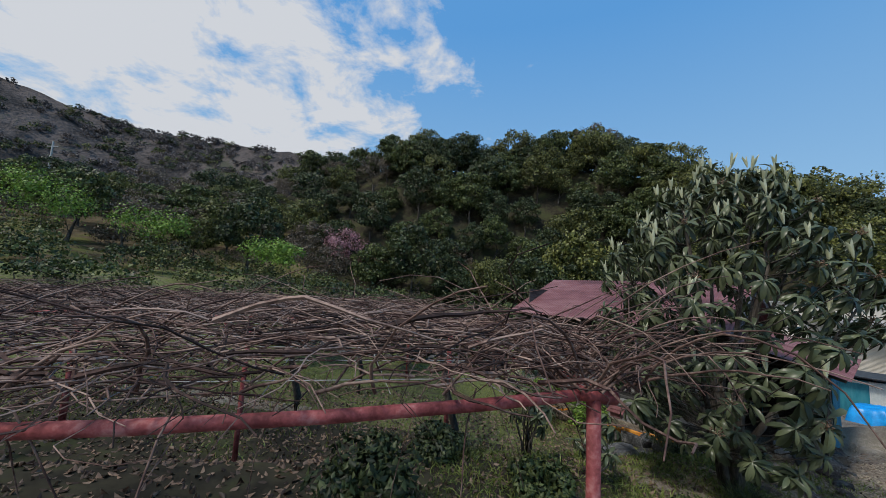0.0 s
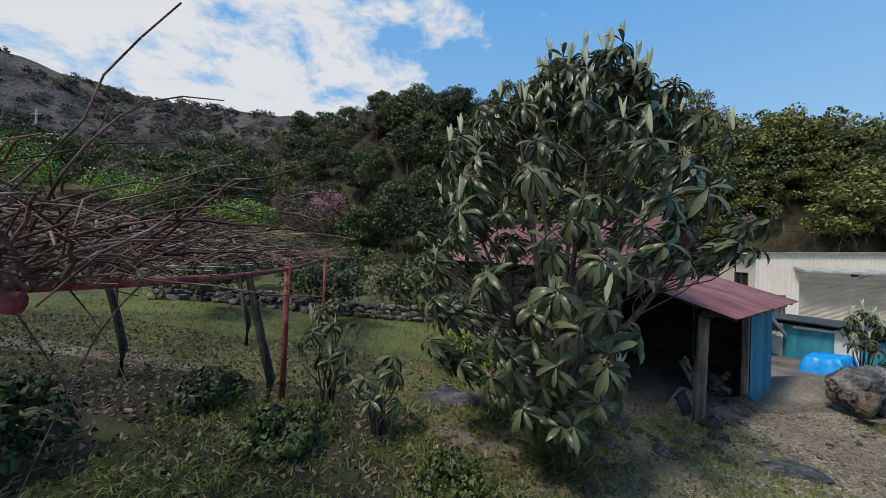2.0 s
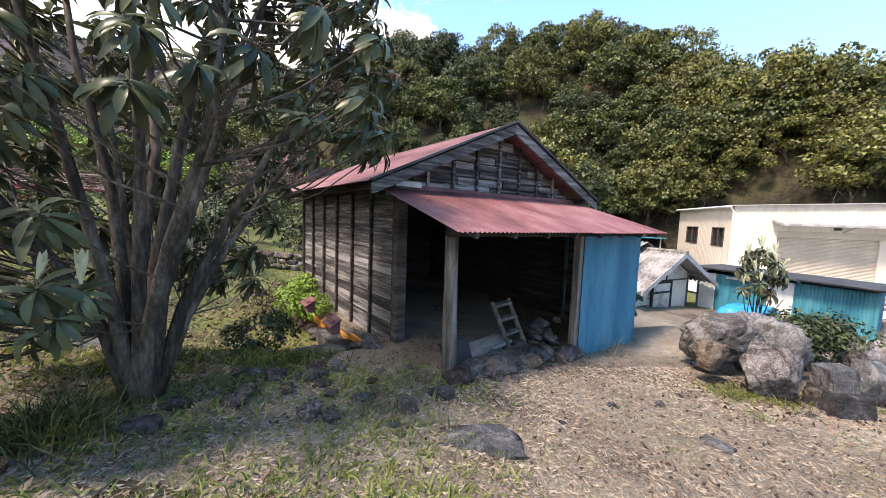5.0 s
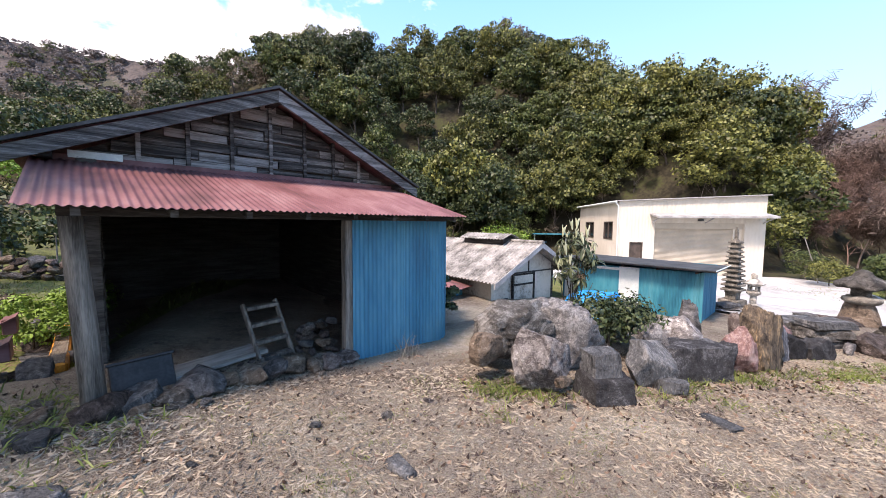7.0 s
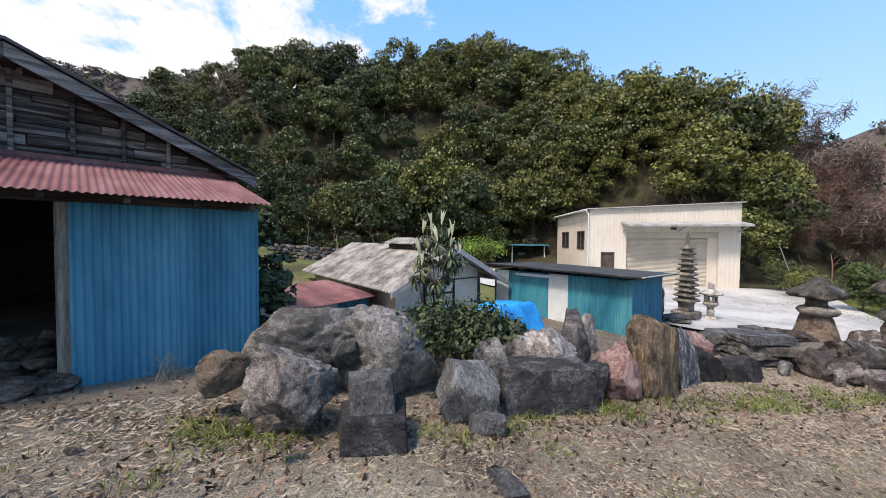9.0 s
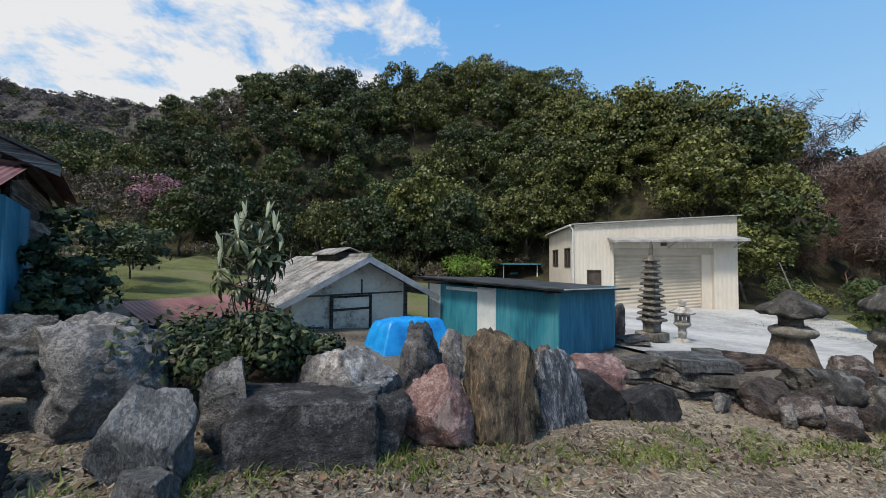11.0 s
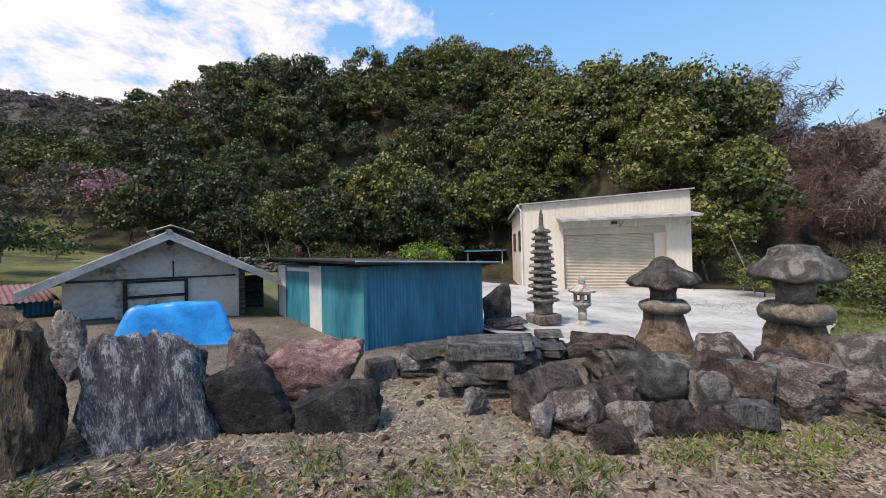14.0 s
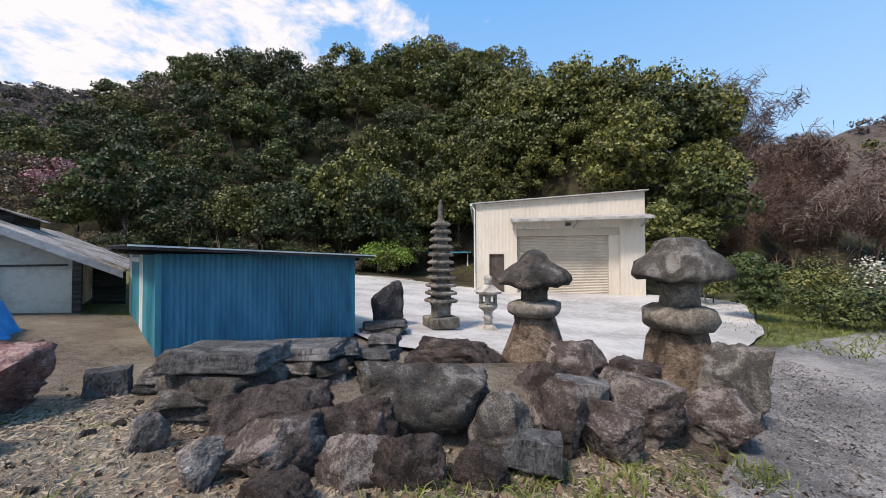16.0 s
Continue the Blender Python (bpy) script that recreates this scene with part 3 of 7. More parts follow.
ridge("backdrop_hill", [(45, 75, 13), (62, 62, 15), (80, 55, 17), (100, 40, 18), (130, 5, 18), (140, -60, 18)], 50, M_FOREST, "low wooded hill beyond the lane", 9)

# ---- timber shed with the red lean-to roof ----
def timber_shed():
    m = pose(6.39, 5.65, 0, 0, 0, 39.3)
    t = thing("timber_shed", m, "old weathered timber shed with red tin lean-to roof", "shed")
    rnd = random.Random(5)
    # side and back walls of lapped boards
    def boards(name, x, y0, y1, z0, z1, out, mat, step=0.17, along="y"):
        wall = part(name, Geo().box(*( (x - 0.02, x + 0.02, y0, y1) if along == "y" else (y0, y1, x - 0.02, x + 0.02)), z0, z1), M_WOODD, t)
        n = int((z1 - z0) / step)
        for i in range(n):
            zz = z0 + i * step
            g = Geo()
            cuts = [y0] + sorted(rnd.uniform(y0, y1) for _ in range(1)) + [y1]
            for a, b in zip(cuts, cuts[1:]):
                dz, tilt = rnd.uniform(-0.012, 0.012), rnd.uniform(0.006, 0.016)
                if along == "y":
                    xo = x + out * 0.03
                    g.add([(xo + out * tilt, a, zz + dz), (xo + out * tilt, b - 0.006, zz + dz + rnd.uniform(-0.01, 0.01)), (xo, b - 0.006, zz + step + 0.01), (xo, a, zz + step + 0.01),
                           (xo + out * (tilt - 0.014), a, zz + dz), (xo + out * (tilt - 0.014), b - 0.006, zz + dz), (xo - out * 0.014, b - 0.006, zz + step + 0.01), (xo - out * 0.014, a, zz + step + 0.01)],
                          [(0, 1, 2, 3), (7, 6, 5, 4), (0, 4, 5, 1), (1, 5, 6, 2), (2, 6, 7, 3), (3, 7, 4, 0)])
                else:
                    xo = x + out * 0.03
                    g.add([(a, xo + out * tilt, zz + dz), (b - 0.006, xo + out * tilt, zz + dz + rnd.uniform(-0.01, 0.01)), (b - 0.006, xo, zz + step + 0.01), (a, xo, zz + step + 0.01),
                           (a, xo + out * (tilt - 0.014), zz + dz), (b - 0.006, xo + out * (tilt - 0.014), zz + dz), (b - 0.006, xo - out * 0.014, zz + step + 0.01), (a, xo - out * 0.014, zz + step + 0.01)],
                          [(0, 1, 2, 3), (7, 6, 5, 4), (0, 4, 5, 1), (1, 5, 6, 2), (2, 6, 7, 3), (3, 7, 4, 0)])
            part("board", g, mat, wall)
        return wall
    lw = boards("side_wall", 0.36, 1.75, 6.4, -1.75, 1.22, -1, M_WOOD)
    for i in range(7):
        y = 1.8 + i * 0.75
        part("batten", Geo().box(0.27, 0.315, y - 0.025, y + 0.025, -1.75, 1.2, 0.006), M_WOODD, lw)
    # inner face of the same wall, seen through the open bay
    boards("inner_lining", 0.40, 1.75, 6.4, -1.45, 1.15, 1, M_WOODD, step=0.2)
    boards("side_wall", 4.02, 1.75, 6.4, -1.75, 1.22, 1, M_WOOD)
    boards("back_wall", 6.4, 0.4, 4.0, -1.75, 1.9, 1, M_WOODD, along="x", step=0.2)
    # gable of short boards above the lean-to
    gable = part("gable_wall", Geo().add([(0.2, 1.79, 1.0), (4.15, 1.79, 1.0), (4.15, 1.79, 1.22), (2.13, 1.79, 2.2), (0.2, 1.79, 1.22), (0.2, 1.85, 1.0), (4.15, 1.85, 1.0), (4.15, 1.85, 1.22), (2.13, 1.85, 2.2), (0.2, 1.85, 1.22)],
                 [(0, 1, 2, 3, 4), (9, 8, 7, 6, 5), (0, 5, 6, 1), (1, 6, 7, 2), (2, 7, 8, 3), (3, 8, 9, 4), (4, 9, 5, 0)]), M_WOODD, t)
    zz, r = 1.02, 0
    while zz < 2.1:
        hgt = rnd.uniform(0.11, 0.16)
        half = 2.0 * (1 - max(0, zz + hgt - 1.22) / 1.0)
        x = 2.13 - half
        while x < 2.13 + half - 0.1:
            ln = min(rnd.uniform(0.5, 1.1), 2.13 + half - x)
            o = rnd.uniform(0.006, 0.03)
            s = rnd.uniform(-0.015, 0.015)
            part("board", Geo().box(x, x + ln - 0.012, 1.765 - o, 1.785 - o, zz + max(0, s), zz + hgt - 0.012 + s, 0.003), M_WOOD, gable)
            x += ln
        zz += hgt
    for x in (0.75, 1.2, 1.66, 2.13, 2.6, 3.05, 3.5):
        top = 1.24 + 0.98 * (1 - abs(x - 2.13) / 2.05)
        part("batten", Geo().box(x - 0.022, x + 0.022, 1.70, 1.735, 1.13, top, 0.004), M_WOOD, gable)
    # main roof and its barge boards
    for side in (-1, 1):
        run = 2.32
        L = math.hypot(run, 1.06) + 0.05
        sheet = Geo().waves(5.3, L, 0.076, 0.008, m=Matrix(((0, side * run / L * 1.0, 0, 2.13), (1, 0, 0, 1.42), (0, -1.06 / L, 1, 2.27), (0, 0, 0, 1))))
        roof = part("roof_sheet", sheet, M_RED, t, "rusty red corrugated roofing", smooth=True)
        b = Geo()
        x1, z1 = 2.13 + side * 2.36, 2.27 - 1.08
        b.add([(2.13, 1.40, 2.25), (x1, 1.40, z1 - 0.02), (x1, 1.40, z1 - 0.16), (2.13, 1.40, 2.10), (2.13, 1.44, 2.25), (x1, 1.44, z1 - 0.02), (x1, 1.44, z1 - 0.16), (2.13, 1.44, 2.10)],
              [(0, 1, 2, 3), (7, 6, 5, 4), (0, 4, 5, 1), (1, 5, 6, 2), (2, 6, 7, 3), (3, 7, 4, 0)])
        part("barge_board", b, M_WOOD, t)
        part("eave_beam", Geo().box(x1 - side * 0.3 - 0.05, x1 - side * 0.3 + 0.05, 1.45, 6.7, 1.14, 1.24, 0.006), M_WOODD, t)
        rim = Geo().beam((2.13, 1.395, 2.285), (x1 + side * 0.02, 1.395, z1 + 0.012), 0.06, 0.03)
        part("verge_capping", rim, M_DARKTIN, t)
    part("ridge_beam", Geo().box(2.08, 2.18, 1.45, 6.7, 2.09, 2.2, 0.006), M_WOODD, t)
    # lean-to roof: four sheets side by side
    dz, ly = 0.50, 1.72
    L = math.hypot(dz, ly)
    x = -0.03
    for k, w in enumerate((1.05, 1.05, 1.05, 1.06)):
        part("lean_to_sheet", Geo().waves(w + 0.03, L, 0.060, 0.007, m=Matrix(((1, 0, 0, x), (0, ly / L, 0, 0), (0, dz / L, 1, 0.665 + 0.004 * (k % 2)), (0, 0, 0, 1)))), M_RED, t, "faded red corrugated roofing", smooth=True)
        x += w
    part("flashing", Geo().box(0.1, 4.2, 1.69, 1.73, 1.15, 1.21), M_RED, t)
    part("eave_beam", Geo().box(0.15, 4.15, 0.34, 0.44, 0.60, 0.70, 0.008), M_WOODD, t)
    for i in range(8):
        x = 0.25 + i * 0.54
        part("rafter", Geo().beam((x, 0.06, 0.625), (x, 1.72, 1.11), 0.05, 0.06), M_WOODD, t)
    # posts
    part("log_post", Geo().tube([(0.30, 0.48, -1.25), (0.27, 0.47, -0.4), (0.24, 0.44, 0.2), (0.22, 0.42, 0.62)], [0.085, 0.078, 0.072, 0.07], 10), M_POST, t, "bare grey log post", smooth=True)
    part("corner_post", Geo().box(0.27, 0.42, 1.66, 1.80, -1.7, 1.2, 0.01), M_WOODD, t)
    part("door_post", Geo().box(2.47, 2.57, 0.40, 0.50, -1.3, 0.6, 0.008), M_POST, t)
    part("corner_post", Geo().box(4.04, 4.14, 0.44, 0.54, -1.4, 0.6, 0.008), M_WOODD, t)
    part("beam", Geo().box(0.3, 4.1, 1.70, 1.78, 0.98, 1.12, 0.008), M_WOODD, t)
    # blue tin front and end
    bz0, bz1 = -1.22, 0.63
    x = 2.56
    for w in (0.8, 0.81):
        part("tin_sheet", Geo().waves(w + 0.02, bz1 - bz0, 0.064, 0.010, m=Matrix(((1, 0, 0, x), (0, 0, -1, 0.385), (0, 1, 0, bz0), (0, 0, 0, 1)))), M_BLUE, t, "blue painted corrugated tin sheet", smooth=True)
        x += w
    part("tin_sheet", Geo().waves(1.75, bz1 - bz0 + 0.1, 0.064, 0.010, m=Matrix(((0, 0, 1, 4.17), (1, 0, 0, 0.39), (0, 1, 0, bz0 - 0.1), (0, 0, 0, 1)))), M_BLUE, t, smooth=True)
    # added near-black panels that paint shade over the tin's bright inner side
    part("inner_lining", Geo().box(4.148, 4.158, 0.56, 1.74, -1.45, 0.60), M_WOODD, t, "dark panel behind the end sheet, standing in for shade inside the bay")
    part("inner_lining", Geo().box(2.60, 4.03, 0.415, 0.43, -1.25, 0.60), M_WOODD, t, "dark panel behind the front sheets, standing in for shade inside the bay")
    # white plate under the verge
    part("patch_sheet", Geo().box(0.22, 0.62, 1.66, 1.675, 1.18, 1.25), M_WHITETIN, t, "white scrap of tin")
    # earth sill of stones that carries the bay
    part("sill", Geo().box(0.2, 4.1, 0.55, 6.3, -1.6, -1.06), M_GROUND, t, "raised earth floor")
    return t


timber_shed()
SH = pose(6.39, 5.65, 0, 0, 0, 39.3)

# ---- warehouse ----
def warehouse():
    e1, el = (0.930, -0.367), (0.19, 0.98)
    A = (22.79, 25.2)
    base, zl, zr = -2.62, 2.12, 2.40
    W = Matrix(((e1[0], el[0], 0, A[0]), (e1[1], el[1], 0, A[1]), (0, 0, 1, 0), (0, 0, 0, 1)))
    t = thing("warehouse", pose(A[0] + 3.7, A[1] - 1.4, base), "cream corrugated steel warehouse with a mono-pitch roof", "warehouse")
    inv = t.matrix_world.inverted()
    P = inv @ W

    def front(u0, u1, z0, z1, v=0.0):
        return Geo().waves(u1 - u0, z1 - z0, 0.20, 0.007, 0.03, m=P @ Matrix(((1, 0, 0, u0), (0, 0, -1, v), (0, 1, 0, z0), (0, 0, 0, 1))))

    top = lambda u: zl + (zr - zl) * u / 8.0
    wall = part("front_wall", front(0, 0.70, base, zl - 0.02), M_CREAM, t, smooth=True)
    part("wall_panel", front(0.70, 1.46, -0.52, top(0.7) - 0.02), M_CREAM, wall, smooth=True)
    part("wall_panel", front(1.46, 2.08, base, top(1.46) - 0.02), M_CREAM, wall, smooth=True)
    part("wall_panel", front(2.08, 7.06, 0.74, top(2.1) - 0.02), M_CREAM, wall, smooth=True)
    part("wall_panel", front(7.06, 8.0, base, top(7.06) - 0.02), M_CREAM, wall, smooth=True)
    g = Geo().add([P @ Vector((u, -0.004, z)) for u, z in ((0.0, zl - 0.12), (8.0, zr - 0.34), (8.0, zr), (0, zl))], [(0, 1, 2, 3)])
    part("top_flashing", g.add([P @ Vector((u, -0.05, z)) for u, z in ((0.0, zl - 0.10), (8.0, zr - 0.10), (8.0, zr), (0, zl))], [(0, 1, 2, 3)]), M_CREAM, t)
    # left wall, with gaps for two windows
    def side(v0, v1, z0, z1):
        return Geo().waves(v1 - v0, z1 - z0, 0.20, 0.007, 0.03, m=P @ Matrix(((0, 0, -1, 0), (1, 0, 0, v0), (0, 1, 0, z0), (0, 0, 0, 1))))
    wl = part("side_wall", side(0, 0.95, base, zl - 0.05), M_CREAM, t, smooth=True)
    for v0, v1, z0, z1 in ((0.95, 2.55, base, -0.42), (0.95, 2.55, 0.82, zl - 0.05), (2.55, 4.7, base, zl - 0.05), (4.7, 6.7, base, -0.42), (4.7, 6.7, 0.82, zl - 0.05), (6.7, 8.3, base, zl - 0.05)):
        part("wall_panel", side(v0, v1, z0, z1), M_CREAM, wl, smooth=True)
    for v0, v1 in ((0.95, 2.55), (4.7, 6.7)):
        w = part("window", Geo().box(0.03, 0.06, v0, v1, -0.42, 0.82, m=P), M_GLASS, t, "dark sliding window in a bronze frame")
        f = Geo()
        for a, b, c, d in ((v0, v1, -0.42, -0.36), (v0, v1, 0.76, 0.82), (v0, v0 + 0.06, -0.36, 0.76), (v1 - 0.06, v1, -0.36, 0.76), ((v0 + v1) / 2 - 0.03, (v0 + v1) / 2 + 0.03, -0.36, 0.76)):
            f.box(-0.03, 0.03, a, b, c, d, m=P)
        part("window_frame", f, M_DARKDOOR, w)
    part("back_wall", Geo().box(0, 8, 8.3, 8.36, base, zl, m=P), M_CREAM, t)
    part("side_wall", Geo().box(8.0, 8.06, 0.0, 8.3, base, zr - 0.02, m=P), M_CREAM, t)
    roof = Geo().add([P @ Vector(q) for q in ((-0.2, -0.22, zl + 0.01), (8.15, -0.22, zr + 0.01), (8.15, 8.5, zr + 0.01), (-0.2, 8.5, zl + 0.01), (-0.2, -0.22, zl + 0.07), (8.15, -0.22, zr + 0.07), (8.15, 8.5, zr + 0.07), (-0.2, 8.5, zl + 0.07))],
                     [(3, 2, 1, 0), (4, 5, 6, 7), (0, 1, 5, 4), (1, 2, 6, 5), (2, 3, 7, 6), (3, 0, 4, 7)])
    part("roof", roof, M_GREYROOF, t)
    part("gutter", Geo().tube([P @ Vector((-0.26, -0.2, zl - 0.02)), P @ Vector((-0.26, 8.4, zl - 0.02))], 0.07, 8), M_WHITETIN, t)
    part("downpipe", Geo().tube([P @ Vector(q) for q in ((-0.24, -0.06, zl - 0.05), (-0.08, -0.08, zl - 0.3), (-0.07, -0.08, base))], 0.045, 8), M_WHITETIN, t)
    # shutter: lapped slats in a recess
    lift = part("roller_shutter", Geo().box(2.08, 7.06, 0.34, 0.37, base, 0.74, m=P), M_SHUT, t, "beige steel roller shutter, closed")
    n = 38
    for i in range(n):
        z = base + 0.02 + i * (0.36 - base) / n
        h = (0.36 - base) / n
        part("slat", Geo().add([P @ Vector(q) for q in ((2.08, 0.33, z), (7.06, 0.33, z), (7.06, 0.305, z + h * 0.5), (2.08, 0.305, z + h * 0.5), (7.06, 0.33, z + h * 0.96), (2.08, 0.33, z + h * 0.96))], [(0, 1, 2, 3), (3, 2, 4, 5)]), M_SHUT, lift)
    part("shutter_box", Geo().box(2.08, 7.06, 0.10, 0.33, 0.38, 0.74, m=P), M_SHUT, t, "beige shutter housing")
    for u in (2.08, 7.0):
        part("reveal", Geo().box(u, u + 0.06, 0.0, 0.34, base, 0.74, m=P), M_CREAM, t)
    part("guide_rail", Geo().box(6.55, 7.0, 0.22, 0.31, base, 0.38, m=P), M_CREAM, t)
    # canopy
    can = Geo().add([P @ Vector(q) for q in ((1.8, 0.0, 1.36), (8.05, 0.0, 1.36), (8.05, -1.0, 1.16), (1.8, -1.0, 1.16), (1.8, 0.0, 1.26), (8.05, 0.0, 1.26), (8.05, -1.0, 1.04), (1.8, -1.0, 1.04))],
                    [(0, 1, 2, 3), (7, 6, 5, 4), (0, 4, 5, 1), (1, 5, 6, 2), (2, 6, 7, 3), (3, 7, 4, 0)])
    c = part("canopy", can, M_GREYROOF, t, "flat grey steel canopy")
    for u in (1.95, 4.9, 7.9):
        part("bracket", Geo().beam(P @ Vector((u, -0.02, 0.75)), P @ Vector((u, -0.9, 1.08)), 0.05, 0.05), M_GREYROOF, c)
    d = part("door", Geo().box(0.74, 1.42, 0.03, 0.07, base, -0.56, m=P), M_DARKDOOR, t, "dark brown steel side door")
    f = Geo()
    for a, b, c0, c1 in ((0.70, 0.76, base, -0.52), (1.40, 1.46, base, -0.52), (0.70, 1.46, -0.58, -0.52)):
        f.box(a, b, -0.04, 0.05, c0, c1, m=P)
    part("door_frame", f, M_DARKDOOR, d)
    part("door_handle", Geo().box(1.30, 1.34, -0.03, 0.03, -1.65, -1.52, m=P), M_GREYROOF, d)
    part("lamp_housing", Geo().box(4.5, 4.72, -0.22, -0.02, 0.86, 1.0, m=P), M_DARKTIN, t)
    part("plinth", Geo().box(-0.03, 8.05, -0.05, 8.3, base - 0.35, base + 0.06, m=P), M_CONC, t)
    return t


warehouse()

# ---- blue tin store ----
def tin_store():
    m = pose(16.14, 11.2, 0, 0, 0, 40.0)
    t = thing("tin_store", m, "small blue corrugated tin store with a flat dark roof", "shed")
    z0, z1 = -2.3, -0.60
    x = 0.0
    fw = part("front_wall", Geo().box(0.02, 2.72, 0.02, 0.05, z0, z1 - 0.02), M_BLUE, t)
    for k in range(3):
        part("tin_sheet", Geo().waves(0.935, z1 - z0, 0.064, 0.010, m=Matrix(((1, 0, 0, x), (0, 0, -1, 0.0), (0, 1, 0, z0), (0, 0, 0, 1)))), M_BLUE, fw, smooth=True)
        x += 0.915
    sw = part("side_wall", Geo().box(0.02, 0.05, 0.05, 3.6, z0, z1 - 0.02), M_TEAL, t)
    y = 0.0
    for k, (w, mat, corr) in enumerate(((0.70, M_TEAL, 1), (0.72, M_TEAL, 1), (0.52, M_WHITETIN, 0), (0.62, M_TEAL, 0), (0.58, M_TEAL, 0), (0.42, M_WHITETIN, 0))):
        mm = Matrix(((0, 0, -1, 0.0), (1, 0, 0, y), (0, 1, 0, z0), (0, 0, 0, 1)))
        lab = "white tin sheet" if mat is M_WHITETIN else ""
        part("tin_sheet", Geo().waves(w + 0.01, z1 - z0, 0.064, 0.009 if corr else 0.002, m=mm), mat, sw, lab, smooth=True)
        y += w
    part("back_wall", Geo().box(0, 2.75, 3.56, 3.62, z0, z1), M_TEAL, t)
    part("side_wall", Geo().box(2.70, 2.76, 0.0, 3.6, z0, z1), M_TEAL, t)
    part("corner_trim", Geo().box(-0.03, 0.03, -0.03, 0.03, z0, z1), M_TEAL, t)
    roof = Geo().add([(-0.30, -0.28, z1 + 0.05), (2.98, -0.28, z1 - 0.07), (2.98, 3.85, z1 + 0.02), (-0.3, 3.85, z1 + 0.14), (-0.30, -0.28, z1 + 0.09), (2.98, -0.28, z1 - 0.03), (2.98, 3.85, z1 + 0.06), (-0.3, 3.85, z1 + 0.18)],
                     [(3, 2, 1, 0), (4, 5, 6, 7), (0, 1, 5, 4), (1, 2, 6, 5), (2, 3, 7, 6), (3, 0, 4, 7)])
    r = part("roof", roof, M_DARKTIN, t, "dark tin roof with a pale worn rim")
    part("rim", Geo().beam((-0.31, -0.29, z1 + 0.095), (2.99, -0.29, z1 - 0.025), 0.03, 0.02), M_WHITETIN, r)
    part("rim", Geo().beam((-0.31, -0.29, z1 + 0.095), (-0.31, 3.86, z1 + 0.185), 0.03, 0.02), M_DARKTIN, r)
    for i in range(5):
        yy = 0.1 + i * 0.85
        part("rafter", Geo().beam((-0.26, yy, z1 + 0.02 + 0.02 * i), (2.9, yy, z1 - 0.09 + 0.02 * i), 0.05, 0.05), M_WOODD, t)
    part("lintel", Geo().box(-0.05, 0.0, 1.5, 2.9, z1 - 0.11, z1 - 0.04), M_WHITETIN, t)
    return t


tin_store()


# ---- small gabled store with slate roof ----
def gabled_store():
    m = pose(10.93, 11.51, 0, 0, 0, 31.8)
    t = thing("gabled_store", m, "small whitewashed store with a grey corrugated slate roof", "shed")
    w, D, b, e, ap = 3.7, 6.2, -2.1, -0.88, 0.08
    x0, x1, mid = 0.40, 2.98, 1.85
    sl = (ap - e) / mid
    zt = lambda x: ap - 0.06 - sl * abs(x - mid)
    g = Geo().add([(x0, 0.5, b), (x1, 0.5, b), (x1, 0.5, zt(x1)), (mid, 0.5, zt(mid)), (x0, 0.5, zt(x0)), (x0, 0.6, b), (x1, 0.6, b), (x1, 0.6, zt(x1)), (mid, 0.6, zt(mid)), (x0, 0.6, zt(x0))],
                  [(0, 1, 2, 3, 4), (9, 8, 7, 6, 5), (0, 5, 6, 1), (1, 6, 7, 2), (2, 7, 8, 3), (3, 8, 9, 4), (4, 9, 5, 0)])
    part("gable_wall", g, M_PLASTER, t, "stained white plaster gable")
    for x in (x0, x1 - 0.1):
        part("side_wall", Geo().box(x, x + 0.1, 0.6, D - 0.2, b, zt(x0) - 0.05), M_PLASTER, t)
    part("back_wall", Geo().box(x0, x1, D - 0.3, D - 0.2, b, zt(x0)), M_PLASTER, t)
    for side in (-1, 1):
        L = math.hypot(mid, ap - e)
        part("roof_sheet", Geo().waves(D, L, 0.13, 0.022, 0.008, m=Matrix(((0, side * mid / L, 0, mid), (1, 0, 0, 0), (0, -(ap - e) / L, 1, ap), (0, 0, 0, 1)))), M_SLATE, t, "weathered grey corrugated slate", smooth=True)
        xe = mid + side * mid
        part("barge_board", Geo().add([(mid, -0.02, ap), (xe, -0.02, e), (xe, -0.02, e - 0.13), (mid, -0.02, ap - 0.14), (mid, 0.03, ap), (xe, 0.03, e), (xe, 0.03, e - 0.13), (mid, 0.03, ap - 0.14)],
             [(0, 1, 2, 3), (7, 6, 5, 4), (0, 4, 5, 1), (1, 5, 6, 2), (2, 6, 7, 3), (3, 7, 4, 0)]), M_GREYROOF, t)
        part("ridge_vent_sheet", Geo().waves(1.9, 0.42, 0.13, 0.02, 0.008, m=Matrix(((0, side * 0.93, 0, mid), (1, 0, 0, 1.1), (0, -0.36, 1, ap + 0.20), (0, 0, 0, 1)))), M_SLATE, t, smooth=True)
    part("ridge_vent", Geo().box(mid - 0.26, mid + 0.26, 1.2, 2.9, ap - 0.12, ap + 0.10), M_WOODD, t)
    part("ridge_cap", Geo().tube([(mid, -0.03, ap + 0.0), (mid, 1.1, ap + 0.0)], 0.055, 8), M_SLATE, t)
    # framed hatch in the gable
    d = part("hatch", Geo().box(1.23, 2.06, 0.455, 0.495, -1.75, -0.84), M_PLASTER, t, "white boarded hatch in a dark frame")
    f = Geo()
    for q, c, z0, z1 in ((1.17, 1.23, -1.85, -0.78), (2.06, 2.12, -1.85, -0.78), (1.23, 2.06, -0.84, -0.80), (1.23, 2.06, -1.12, -1.07)):
        f.box(q, c, 0.43, 0.485, z0, z1)
    part("hatch_frame", f, M_WOODD, d)
